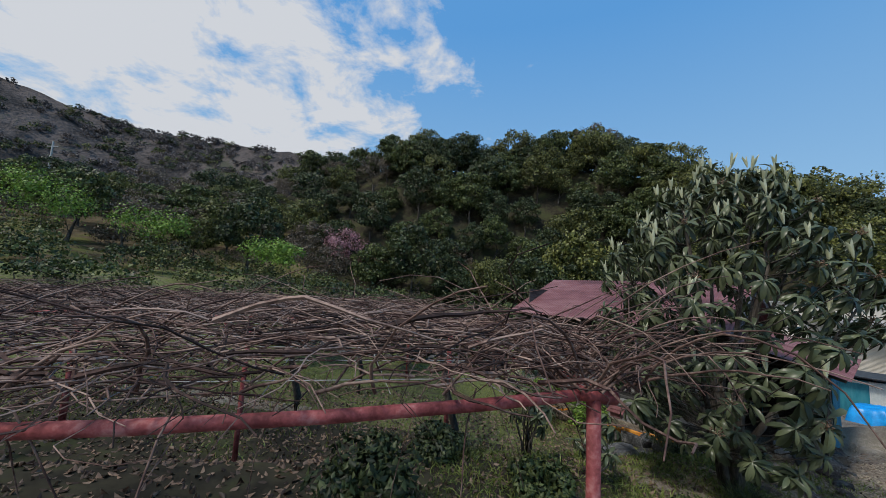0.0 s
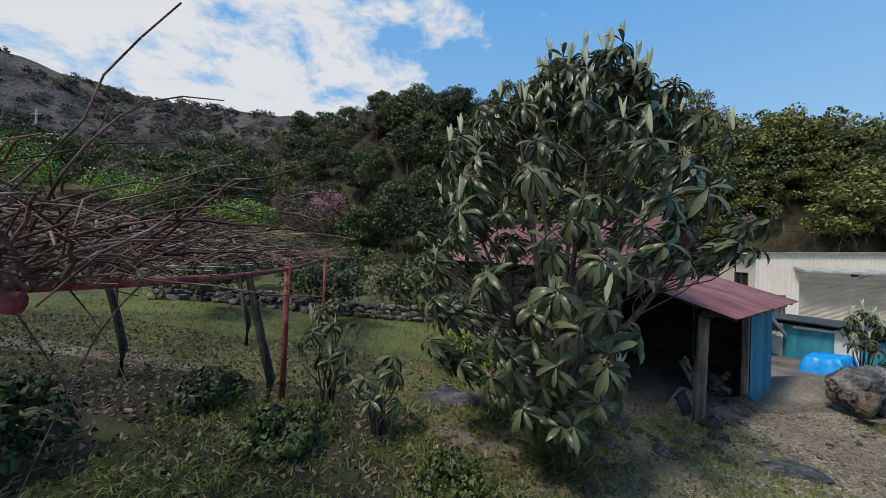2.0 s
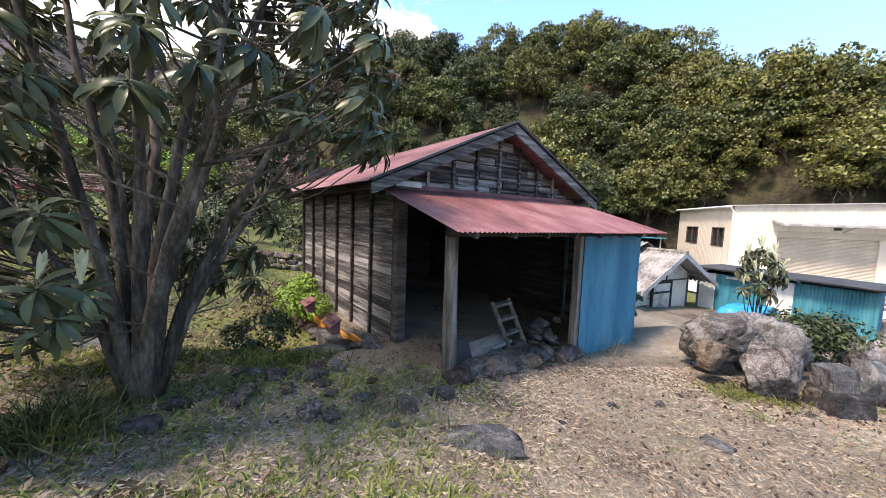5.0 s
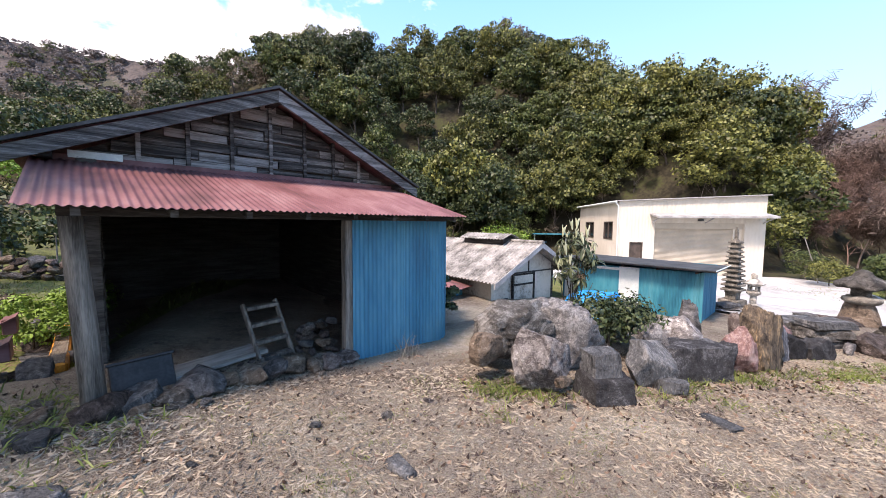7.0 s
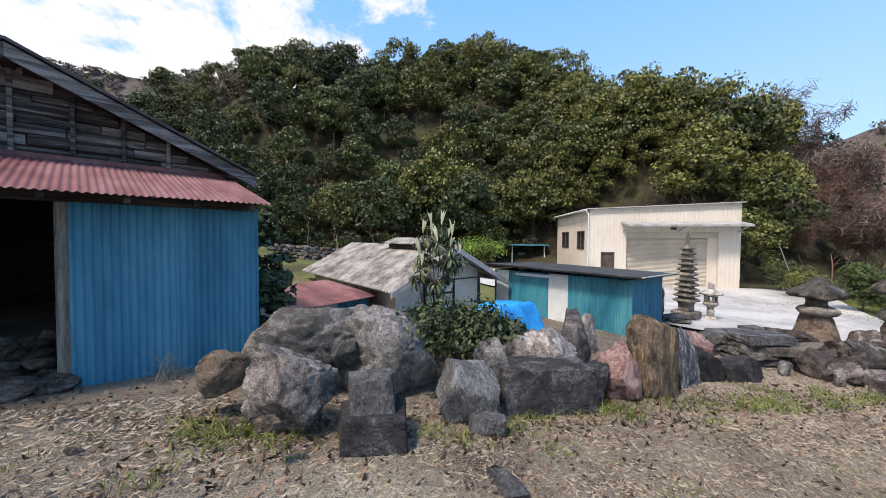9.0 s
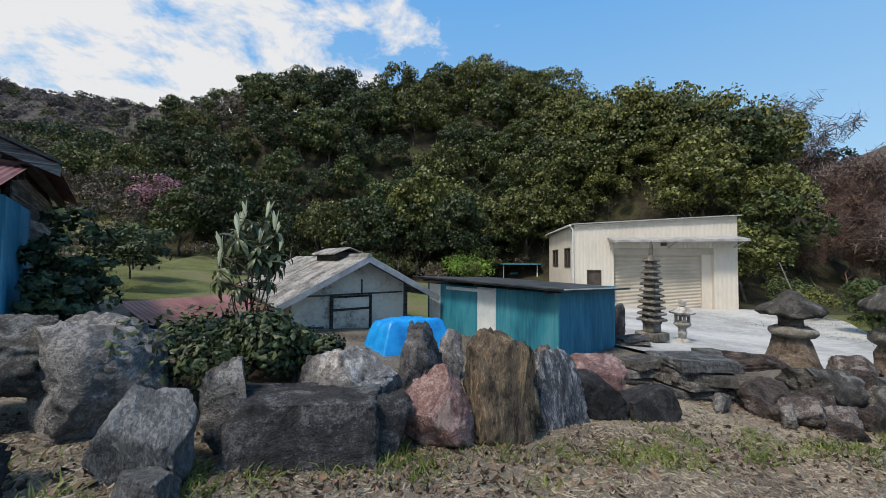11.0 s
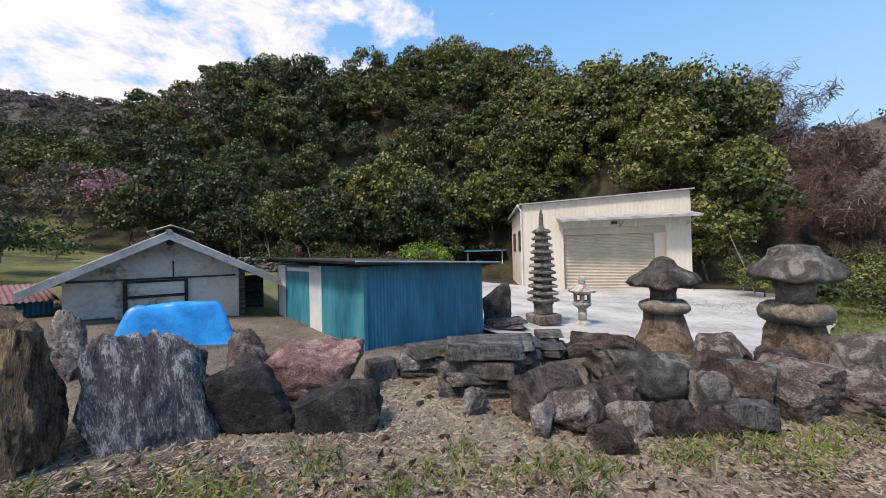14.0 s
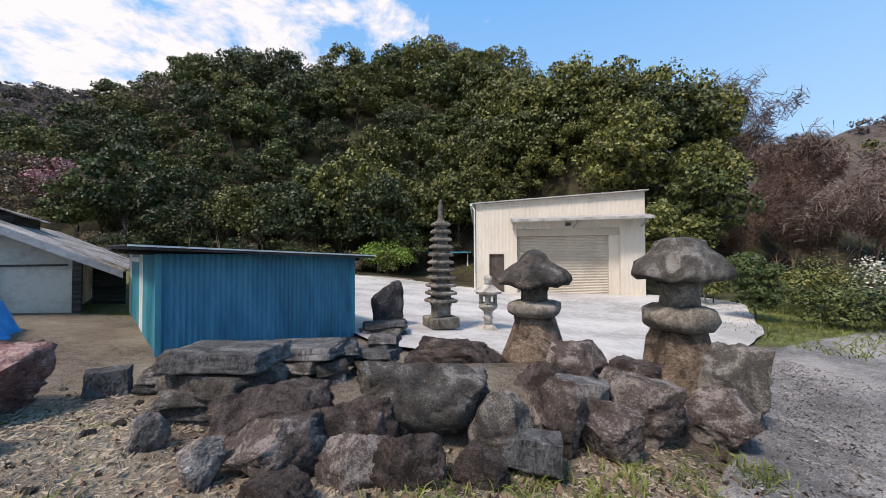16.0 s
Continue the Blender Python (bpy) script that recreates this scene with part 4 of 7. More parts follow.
    part("tie_beam", Geo().box(x0 + 0.05, x1 - 0.05, 0.462, 0.498, -0.79, -0.755), M_WOODD, t)
    part("king_post", Geo().box(mid + 0.03, mid + 0.055, 0.470, 0.498, -0.755, -0.45), M_WOODD, t)
    part("peeled_patch", Geo().box(0.62, 1.05, 0.485, 0.498, -1.95, -1.42), M_WOODD, t, "dark boards where the plaster has fallen away")
    part("vent_hole", Geo().tube([(mid, 0.47, -0.10), (mid, 0.499, -0.10)], 0.06, 12), M_DARKTIN, t)
    part("corner_post", Geo().box(x1 + 0.002, x1 + 0.12, 0.50, 0.64, b, zt(x1) - 0.1, 0.01), M_WOODD, t)
    # the open gap beside the wall gets its shade from this dark panel
    part("dark_recess", Geo().box(x1 + 0.125, 3.62, 1.6, 1.66, b, -0.85), M_WOODD, t, "dark panel standing in for the shade of the open gap under the eave")
    return t


gabled_store()


def red_annex():
    m = pose(9.1, 11.2, 0, 0, 0, 50)
    t = thing("red_roofed_annex", m, "low annex with a faded red tin roof and blue tin walls", "shed")
    part("roof_sheet", Geo().waves(2.2, 1.95, 0.076, 0.01, m=Matrix(((1, 0, 0, -0.2), (0, 0.985, 0, -0.3), (0, 0.12, 1, -1.09), (0, 0, 0, 1)))), M_RED, t, "faded red corrugated roofing", smooth=True)
    part("front_wall", Geo().waves(1.0, 1.1, 0.064, 0.009, m=Matrix(((1, 0, 0, 0), (0, 0, -1, 0), (0, 1, 0, -2.2), (0, 0, 0, 1)))), M_WHITETIN, t, "pale blue-white tin wall", smooth=True)
    part("front_wall", Geo().waves(0.95, 1.1, 0.064, 0.009, m=Matrix(((1, 0, 0, 1.0), (0, 0, -1, 0), (0, 1, 0, -2.2), (0, 0, 0, 1)))), M_BLUE, t, smooth=True)
    part("side_wall", Geo().box(0, 0.04, 0.01, 1.55, -2.2, -1.08), M_BLUE, t)
    part("back_wall", Geo().box(0, 1.95, 1.56, 1.6, -2.2, -0.88), M_BLUE, t)
    return t


red_annex()


def open_carport():
    m = pose(21.2, 36.0, 0, 0, 0, -14)
    t = thing("open_carport", m, "small open carport with a thin green-edged roof", "carport")
    z = -2.75
    for x, y in ((0, 0), (2.9, 0), (0, 2.4), (2.9, 2.4)):
        part("post", Geo().box(x - 0.05, x + 0.05, y - 0.05, y + 0.05, z, -0.35), M_WHITETIN, t)
    part("roof", Geo().box(-0.3, 3.2, -0.4, 2.8, -0.35, -0.27), M_DARKTIN, t)
    part("roof_edge", Geo().box(-0.3, 3.2, -0.43, -0.405, -0.37, -0.25), M_TEAL, t, "green roof edge")
    part("back_wall", Geo().box(0, 2.9, 2.4, 2.45, z, -0.4), M_WOODD, t)
    k = thing("small_truck", m @ pose(0.5, 0.5, z), "small white and blue truck parked in the carport", "truck")
    body = part("cab", Geo().box(0, 1.5, 0, 1.3, 0.35, 0.95, 0.06).box(0.06, 1.44, 0.12, 1.25, 0.95, 1.7, 0.1), M_BLUE, k)
    part("windscreen", Geo().box(0.16, 1.34, 0.09, 0.125, 1.02, 1.55, 0.02), M_GLASS, k)
    part("bumper", Geo().box(0.02, 1.48, -0.06, 0.0, 0.35, 0.55, 0.03), M_WHITETIN, k)
    for x in (0.2, 1.12):
        part("headlight", Geo().box(x, x + 0.2, -0.025, 0.0, 0.62, 0.76, 0.02), M_WHITETIN, k)
    for x in (0.12, 1.2):
        w = part("wheel", Geo().tube([(x, 0.5, 0.28), (x + 0.18, 0.5, 0.28)], 0.28, 14), M_BLACKP, k)
    return t


open_carport()

# ---- boulders ----
def rock_mesh(seed, w, d, h, kind, sub=4, shape=""):
    bm = bmesh.new()
    bmesh.ops.create_icosphere(bm, subdivisions=sub, radius=1.0)
    rnd = random.Random(seed * 7 + 1)
    planes = []
    for _ in range({"slab": 8, "rust": 13, "black": 9}.get(kind, 13)):
        n = Vector((rnd.gauss(0, 1), rnd.gauss(0, 1), rnd.gauss(0, 0.8))).normalized()
        planes.append((n, rnd.uniform(0.66, 0.98)))
    if kind == "slab":
        planes += [(Vector((0, 0, 1)), 0.62), (Vector((0, -1, 0.1)).normalized(), 0.6), (Vector((1, 0, 0)), 0.75), (Vector((-1, 0, 0)), 0.75)]
    # cuts that give a quarried block, a broad sloping top, an upright stone or a long low one
    if shape == "block":
        planes = [(Vector((rnd.gauss(0, 0.06), rnd.gauss(0, 0.06), 1)).normalized(), 0.80), (Vector((0.03, -1, 0.08)).normalized(), 0.80), (Vector((1, -0.05, 0.05)).normalized(), 0.86), (Vector((-1, -0.08, 0.03)).normalized(), 0.86),
                  (Vector((0.6, -0.7, 0.2)).normalized(), 1.13), (Vector((-0.7, -0.6, 0.3)).normalized(), 1.12)]
    elif shape == "wedge":
        planes = planes[:8] + [(Vector((0.55, -0.35, 0.75)).normalized(), 0.62), (Vector((-0.8, -0.3, 0.5)).normalized(), 0.80)]
    elif shape == "stele":
        planes = planes[:6] + [(Vector((0.97, -0.1, 0.17)).normalized(), 0.86), (Vector((-0.96, -0.1, 0.20)).normalized(), 0.84), (Vector((0.1, -1, 0.12)).normalized(), 0.74), (Vector((0.25, -0.1, 1)).normalized(), 0.90), (Vector((-0.6, -0.1, 0.8)).normalized(), 1.02), (Vector((0.68, -0.1, 0.73)).normalized(), 1.0)]
    elif shape == "long":
        planes = planes[:6] + [(Vector((0.15, -0.3, 1)).normalized(), 0.72), (Vector((-0.7, 0, 0.7)).normalized(), 0.85)]
    boxy = ("slab", "ochre", "veined", "pink", "black", "rust")
    off = Vector((seed * 3.7, seed * 1.3, 0))
    rough = 0.45 if shape == "block" else {"slab": 0.6, "black": 0.7, "tan": 0.7}.get(kind, 1.0)
    lo, hi = Vector((9, 9, 9)), Vector((-9, -9, -9))
    for v in bm.verts:
        p = v.co.copy()
        # fuller than a ball
        e = 14 if shape == "block" else 4.2 if kind == "rust" else 6 if kind in boxy or shape else 3.4
        p *= (abs(p.x) ** e + abs(p.y) ** e + abs(p.z) ** e) ** (-1 / e)
        p *= 1 + 0.16 * noise.noise(p * 1.1 + off)
        for n, k in planes:
            e = p.dot(n) - k
            if e > 0:
                p -= n * e
        p *= 1 + rough * (0.09 * noise.noise(p * 2.2 + off) + 0.07 * (0.35 - abs(noise.noise(p * 3.6 + off))) - 0.10 * max(0.0, 1 - abs(noise.noise(Vector((p.x * 1.6, p.y * 1.6, p.z * 3.4)) + off * 1.7)) * 14) + 0.06 * noise.noise(p * 7 + off) + 0.04 * noise.noise(p * 15 + off) - 0.05 * max(0.0, 0.3 - abs(noise.noise(p * 5.3 + off * 2.3))) )
        v.co = p
        for i in range(3):
            lo[i], hi[i] = min(lo[i], p[i]), max(hi[i], p[i])
    for v in bm.verts:
        v.co = Vector(((v.co[i] - (lo[i] + hi[i]) / 2) / (hi[i] - lo[i]) * s for i, s in enumerate((w * 1.12, d, h * 1.04))))
    for f in bm.faces:
        f.smooth = True
    me = bpy.data.meshes.new("boulder")
    bm.to_mesh(me)
    bm.free()
    me.materials.append(MAT[kind])
    return me


ROCK_LABEL = {"tan": "rounded tan boulder with pale patches", "pale": "pale grey and white mottled boulder", "grey": "rough grey boulder with flat faces",
              "slab": "dark grey split stone slab", "pink": "pinkish granite boulder", "ochre": "tall upright boulder with ochre streaks", "veined": "blue-grey boulder with pale veins",
              "brown": "small brown boulder", "black": "nearly black angular boulder", "rust": "pitted reddish-brown lava boulder", "lichen": "grey lichen-speckled boulder"}


def rock(x, y, z, w, d, h, turn, kind, seed, lean=0.0, shape=""):
    """A boulder whose middle is at (x, y, z); its foot is pushed down to the ground or the stone below it."""
    rnd = random.Random(seed)
    foot = z - h / 2
    g = land(x, y)
    if foot - g < 0.16:
        extra = max(0.0, foot - g) + 0.05
        z, h = z - extra / 2, h + extra
    me = rock_mesh(seed, w * 0.95, d * 1.05, h, kind, 5, shape)
    ob = single("boulder", me, None, pose(x, y, z, rnd.uniform(-3, 3), lean or rnd.uniform(-3, 3), turn), ROCK_LABEL[kind] + " in the rock garden row", "boulder", "garden boulders")
    return ob


rock(9.69, 7.12, -0.86, 0.42, 0.25, 0.39, 25, "tan", 0)
rock(10.28, 6.92, -0.87, 0.68, 0.46, 0.58, 17, "pale", 1)
rock(10.99, 7.86, -1.04, 1.08, 0.73, 1.07, 3, "grey", 2, shape="full")
rock(10.16, 7.71, -0.77, 1.09, 0.58, 0.71, 15, "lichen", 3, lean=-4, shape="long")
rock(10.93, 6.84, -0.96, 0.37, 0.25, 0.29, 5, "slab", 4, shape="block")
rock(10.95, 6.78, -1.17, 0.54, 0.37, 0.23, 5, "black", 5, shape="block")
rock(10.28, 6.40, -0.96, 0.17, 0.10, 0.12, 20, "tan", 6)
rock(11.79, 7.18, -1.10, 0.58, 0.34, 0.49, -11, "slab", 7, shape="wedge")
rock(12.66, 7.62, -1.30, 1.18, 0.50, 0.52, 7, "black", 8, shape="block")
rock(12.11, 7.58, -1.03, 0.38, 0.22, 0.53, -14, "grey", 9)
rock(12.92, 8.05, -1.14, 0.92, 0.54, 0.68, 4, "pale", 10, lean=8, shape="wedge")
rock(11.93, 7.00, -1.35, 0.32, 0.19, 0.17, -14, "slab", 11)
rock(13.77, 7.88, -1.28, 0.65, 0.38, 0.70, 29, "pink", 12, lean=12, shape="wedge")
rock(14.35, 8.10, -1.18, 0.67, 0.39, 1.01, 17, "ochre", 13, shape="stele")
rock(14.98, 8.51, -1.42, 0.80, 0.39, 1.02, 25, "veined", 14, lean=-6, shape="stele")
rock(13.60, 8.65, -1.18, 0.57, 0.33, 0.95, 25, "grey", 15, lean=14, shape="wedge")
rock(15.26, 9.39, -1.47, 0.36, 0.21, 0.68, 17, "brown", 16)
rock(15.83, 9.41, -1.64, 1.06, 0.61, 0.75, 9, "pink", 17, shape="long")
rock(15.54, 8.76, -1.66, 0.73, 0.42, 0.71, 15, "black", 18, shape="full")
rock(16.26, 8.82, -1.78, 0.70, 0.41, 0.59, 3, "black", 19, shape="full")
rock(14.57, 8.19, -1.76, 0.45, 0.35, 0.15, 13, "slab", 20)
rock(13.31, 7.69, -1.30, 0.34, 0.20, 0.41, 16, "black", 21, shape="full")
rock(12.98, 8.58, -1.31, 0.56, 0.33, 0.71, 17, "pale", 22, shape="wedge")
rock(12.28, 8.81, -1.33, 0.60, 0.35, 0.79, 25, "grey", 23)
rock(13.94, 9.01, -1.18, 0.30, 0.18, 0.69, 2, "pale", 24)
rock(16.50, 10.01, -1.78, 0.33, 0.23, 0.26, 30, "slab", 25, shape="block")
rock(17.46, 9.11, -1.80, 0.25, 0.15, 0.22, 22, "grey", 26)
rock(17.99, 8.74, -1.85, 0.23, 0.15, 0.32, 28, "pale", 27, shape="full")
rock(18.38, 8.89, -1.85, 0.61, 0.38, 0.34, 19, "rust", 28, shape="full")
rock(18.23, 9.22, -1.82, 0.83, 0.51, 0.46, 20, "rust", 29, shape="full")
rock(18.85, 8.86, -2.00, 0.48, 0.30, 0.38, 9, "rust", 30, shape="full")
rock(18.86, 9.21, -1.83, 0.61, 0.39, 0.32, 7, "rust", 31, shape="full")
rock(19.20, 8.86, -2.00, 0.47, 0.30, 0.42, 0, "rust", 32, shape="full")
rock(19.35, 9.50, -1.82, 1.14, 0.70, 0.72, -3, "lichen", 33, shape="full")
rock(19.90, 9.20, -1.93, 0.46, 0.29, 0.48, -14, "lichen", 34, shape="full")
rock(19.66, 8.88, -2.05, 0.42, 0.26, 0.30, -11, "rust", 35, shape="full")
rock(20.07, 8.98, -2.02, 0.40, 0.26, 0.23, -19, "slab", 36, shape="full")
rock(20.38, 9.25, -1.88, 0.42, 0.27, 0.54, -23, "rust", 37, shape="full")
rock(20.74, 9.57, -1.87, 0.43, 0.27, 0.24, -26, "slab", 38, shape="full")
rock(20.77, 9.20, -2.00, 0.49, 0.31, 0.44, -30, "rust", 39, shape="full")
rock(20.51, 9.96, -1.93, 0.59, 0.38, 0.46, -21, "rust", 40, shape="full")
rock(21.08, 10.43, -1.91, 0.83, 0.53, 0.62, -25, "rust", 41, shape="full")
rock(21.26, 9.50, -1.97, 0.69, 0.44, 0.61, -34, "rust", 42, shape="full")
rock(21.94, 9.48, -2.04, 0.63, 0.40, 0.46, -43, "rust", 43, shape="full")
rock(22.55, 9.90, -1.91, 0.60, 0.38, 0.67, -45, "lichen", 44, shape="full")
rock(19.79, 11.09, -1.94, 1.23, 0.72, 0.47, -7, "rust", 45, shape="full")
rock(21.60, 10.09, -1.90, 0.51, 0.33, 0.34, -34, "rust", 46, shape="full")
rock(18.47, 8.55, -1.96, 0.42, 0.27, 0.24, 4, "rust", 47, shape="full")


# core of earth and rubble under the lantern mound
def mound(name, rows, label):
    g = Geo()
    n = 28
    for i in range(9):
        u = i / 8
        for k in range(n):
            a = 2 * math.pi * k / n
            r = (1 - u) ** 0.6 if u < 1 else 0.0
            x = rows[0] + rows[2] * r * math.cos(a) * math.cos(rows[4]) - rows[3] * r * math.sin(a) * math.sin(rows[4])
            y = rows[1] + rows[2] * r * math.cos(a) * math.sin(rows[4]) + rows[3] * r * math.sin(a) * math.cos(rows[4])
            g.v.append((x, y, land(x, y) - 0.08 + rows[5] * u + 0.05 * noise.noise(Vector((x * 3, y * 3, 1)))))
    for i in range(8):
        for k in range(n):
            g.f.append((i * n + k, i * n + (k + 1) % n, (i + 1) * n + (k + 1) % n, (i + 1) * n + k))
    return single(name, g, M_GROUND, Matrix(), label, "mound", kind="structure", smooth=True)


mound("earth_mound", (20.3, 10.3, 2.5, 1.15, 0.12, 0.42), "earth heaped under the lantern stones")
mound("earth_mound_2", (11.2, 8.9, 2.3, 0.9, 0.05, 0.5), "earth heaped behind the boulders")
mound("earth_mound_3", (14.4, 9.2, 2.0, 0.8, 0.1, 0.35), "earth heaped behind the upright boulders")


# ---- stone lanterns ----
def uneven(bmk_prof, sides, seed, amount, mat, name, parent, z=0.0, sq=0.0, label=""):
    g = Geo().lathe(bmk_prof, sides, wobble=amount, square=sq, seed=seed)
    vs = []
    for p in g.v:
        p = Vector(p)
        k = 1 + 0.16 * noise.noise(p * 3 + Vector((seed, 0, 0))) + 0.09 * noise.noise(p * 8 + Vector((seed, 0, 0))) + 0.04 * noise.noise(p * 18 + Vector((seed, 0, 0)))
        vs.append((p.x * k, p.y * k, p.z + 0.06 * noise.noise(p * 4 + Vector((0, seed, 0))) + z))
    g.v = vs
    return part(name, g, mat, parent, label, smooth=True)


def rustic_lantern(x, y, top, seed, label, cap, box, plate, foot, point=0.6):
    """Natural-stone lantern from the top down; each row gives a width and a height."""
    base = top - cap[1] - box[1] - plate[1] - foot[1]
    t = thing("rustic_lantern", pose(x, y, base, 0, 0, seed * 37), label, "stone lantern", "rustic lanterns")
    r, h = foot[0] / 2, foot[1]
    uneven([(r * 0.96, -0.1), (r, h * 0.15), (r * 0.86, h * 0.5), (r * 0.70, h * 0.85), (r * 0.62, h + 0.01)], 28, seed, 0.05, MAT["tan"], "foot", t)
    r, z = plate[0] / 2, h
    h = plate[1]
    uneven([(r * 0.66, z - 0.01), (r * 0.93, z + h * 0.15), (r, z + h * 0.45), (r * 0.95, z + h * 0.8), (r * 0.7, z + h)], 32, seed + 1, 0.05, MAT["carved"], "plate", t, label="thick rounded stone plate")
    z += h
    r, h = box[0] / 2, box[1]
    uneven([(r * 0.95, z - 0.02), (r * 0.9, z + h * 0.4), (r * 1.08, z + h + 0.02)], 20, seed + 2, 0.03, MAT["carved"], "fire_box", t)
    z += h
    r, h = cap[0] / 2, cap[1]
    uneven([(r * 0.5, z), (r * 0.92, z - 0.02), (r, z + h * 0.08), (r * 0.97, z + h * 0.20), (r * 0.86, z + h * 0.36), (r * (0.35 + point * 0.62), z + h * 0.52), (r * (0.12 + point * 0.68), z + h * 0.66), (r * point * 0.80, z + h * 0.84), (r * point * 0.45, z + h * 0.96), (r * 0.05, z + h)], 64, seed + 3, 0.03, MAT["lichen"], "cap", t, label="rough mushroom-shaped cap stone")
    return t


rustic_lantern(20.95, 11.33, -0.56, 2, "rustic stone lantern with a pointed mushroom cap", (1.0, 0.46), (0.42, 0.24), (0.76, 0.20), (0.84, 0.67), point=0.40)
rustic_lantern(22.72, 10.85, -0.38, 5, "large rustic stone lantern with a broad domed cap", (1.14, 0.56), (0.48, 0.35), (0.88, 0.30), (0.92, 0.92), point=0.62)


def pagoda(x, y, z, top):
    t = thing("stone_pagoda", pose(x, y, z, 0, 0, 20), "slender many-tiered grey stone pagoda", "stone pagoda")
    H = top - z
    part("base", Geo().box(-0.30, 0.30, -0.30, 0.30, -0.1, 0.12, 0.02), MAT["carved"], t)
    part("body", Geo().box(-0.16, 0.16, -0.16, 0.16, 0.12, 0.36, 0.015), MAT["carved"], t)
    n = 11
    for i in range(n):
        k = i / (n - 1)
        a = (0.275 - 0.11 * k)
        zz = 0.36 + k * (H - 0.36 - 0.62)
        part("tier", Geo().box(-a * 0.62, a * 0.62, -a * 0.62, a * 0.62, zz - 0.01, zz + 0.075).box(-a, a, -a, a, zz + 0.055, zz + 0.125, 0.02).box(-a * 0.8, a * 0.8, -a * 0.8, a * 0.8, zz + 0.12, zz + 0.15, 0.01), MAT["carved"], t)
    z0 = H - 0.56
    part("finial", Geo().lathe([(0.13, z0 - 0.02), (0.14, z0 + 0.06), (0.08, z0 + 0.12), (0.055, z0 + 0.16), (0.06, z0 + 0.2), (0.05, z0 + 0.24), (0.06, z0 + 0.28), (0.048, z0 + 0.32), (0.055, z0 + 0.36), (0.045, z0 + 0.4), (0.05, z0 + 0.44), (0.02, z0 + 0.5), (0.035, z0 + 0.52), (0.01, z0 + 0.56)], 14), MAT["carved"], t, "ringed stone finial", smooth=True)
    return t


pagoda(19.88, 14.0, -2.02, 0.56)


def small_lantern(x, y, z):
    t = thing("stone_lantern", pose(x, y, z, 0, 0, 25), "small pale carved stone lantern", "stone lantern")
    m = MAT["lantern"]
    part("base", Geo().lathe([(0.24, -0.1), (0.24, 0.08), (0.17, 0.14), (0.12, 0.18)], 6), m, t)
    part("shaft", Geo().lathe([(0.10, 0.16), (0.095, 0.3), (0.12, 0.33), (0.095, 0.36), (0.10, 0.48)], 16), m, t, smooth=True)
    part("platform", Geo().lathe([(0.10, 0.46), (0.20, 0.54), (0.215, 0.58), (0.20, 0.62), (0.12, 0.63)], 12), m, t)
    f = Geo()
    for sx in (-1, 1):
        for sy in (-1, 1):
            f.box(sx * 0.11 - 0.03, sx * 0.11 + 0.03, sy * 0.11 - 0.03, sy * 0.11 + 0.03, 0.62, 0.84)
    part("fire_box", f.box(-0.14, 0.14, -0.14, 0.14, 0.62, 0.66).box(-0.14, 0.14, -0.14, 0.14, 0.80, 0.85), m, t)
    cap = Geo().lathe([(0.12, 0.84), (0.30, 0.86), (0.33, 0.91), (0.24, 0.96), (0.13, 1.04), (0.10, 1.06)], 6)
    part("cap", cap, m, t)
    part("finial", Geo().lathe([(0.05, 1.05), (0.09, 1.09), (0.075, 1.13), (0.10, 1.17), (0.09, 1.23), (0.02, 1.27)], 14), m, t, smooth=True)
    return t


small_lantern(20.95, 14.25, -2.32)


# ---- stacks of flat stones ----
def flat_stone(x, y, z, w, d, h, turn, kind, seed):
    return single("flat_stone", rock_mesh(seed, w * (0.98, 0.86, 0.92)[seed % 3], d, h, kind, 4, "block"), None, pose(x, y, z + h / 2, random.Random(seed).uniform(-3, 3), random.Random(seed + 1).uniform(-3, 3), turn), "flat grey stone slab lying in a stack", "stone slab", "stacked slabs")


SLABS = [
    (17.60, 9.68, -2.12, 0.81, 0.48, 0.26, -16),
    (17.63, 9.73, -1.92, 0.98, 0.57, 0.23, -16),
    (17.66, 9.70, -1.71, 0.89, 0.52, 0.31, -16),
    (16.99, 10.23, -1.98, 0.70, 0.41, 0.22, -7),
    (17.12, 10.24, -1.78, 0.76, 0.45, 0.23, -8),
    (18.02, 10.56, -1.82, 0.88, 0.52, 0.23, -18),
    (18.77, 10.88, -2.20, 0.56, 0.38, 0.17, -24),
    (18.77, 10.86, -2.04, 0.49, 0.34, 0.14, -24),
    (18.78, 10.88, -1.91, 0.57, 0.39, 0.16, -24),
    (18.88, 11.02, -1.80, 0.40, 0.28, 0.18, -24),
    (18.34, 10.42, -2.01, 0.43, 0.29, 0.28, 4),
    (18.36, 10.66, -1.82, 0.50, 0.35, 0.19, 4),
    (18.48, 13.08, -2.18, 0.37, 0.29, 0.23, 1),
    (18.91, 13.13, -2.21, 0.48, 0.38, 0.21, -2),
    (18.76, 13.17, -2.00, 0.82, 0.49, 0.16, -1),
]
for i, (x, y, z, w, d, h, turn) in enumerate(SLABS):
    for k in range(2):
        flat_stone(x + 0.04 * (k - 0.5), y, z + k * h * 0.49, w * (1.0, 0.94)[(i + k) % 2], d * 1.15, h * 0.49, turn + (0, 9, -7)[i % 3] + 14 * k, ("slab", "grey", "lichen")[(i + k) % 3], 70 + 2 * i + k)


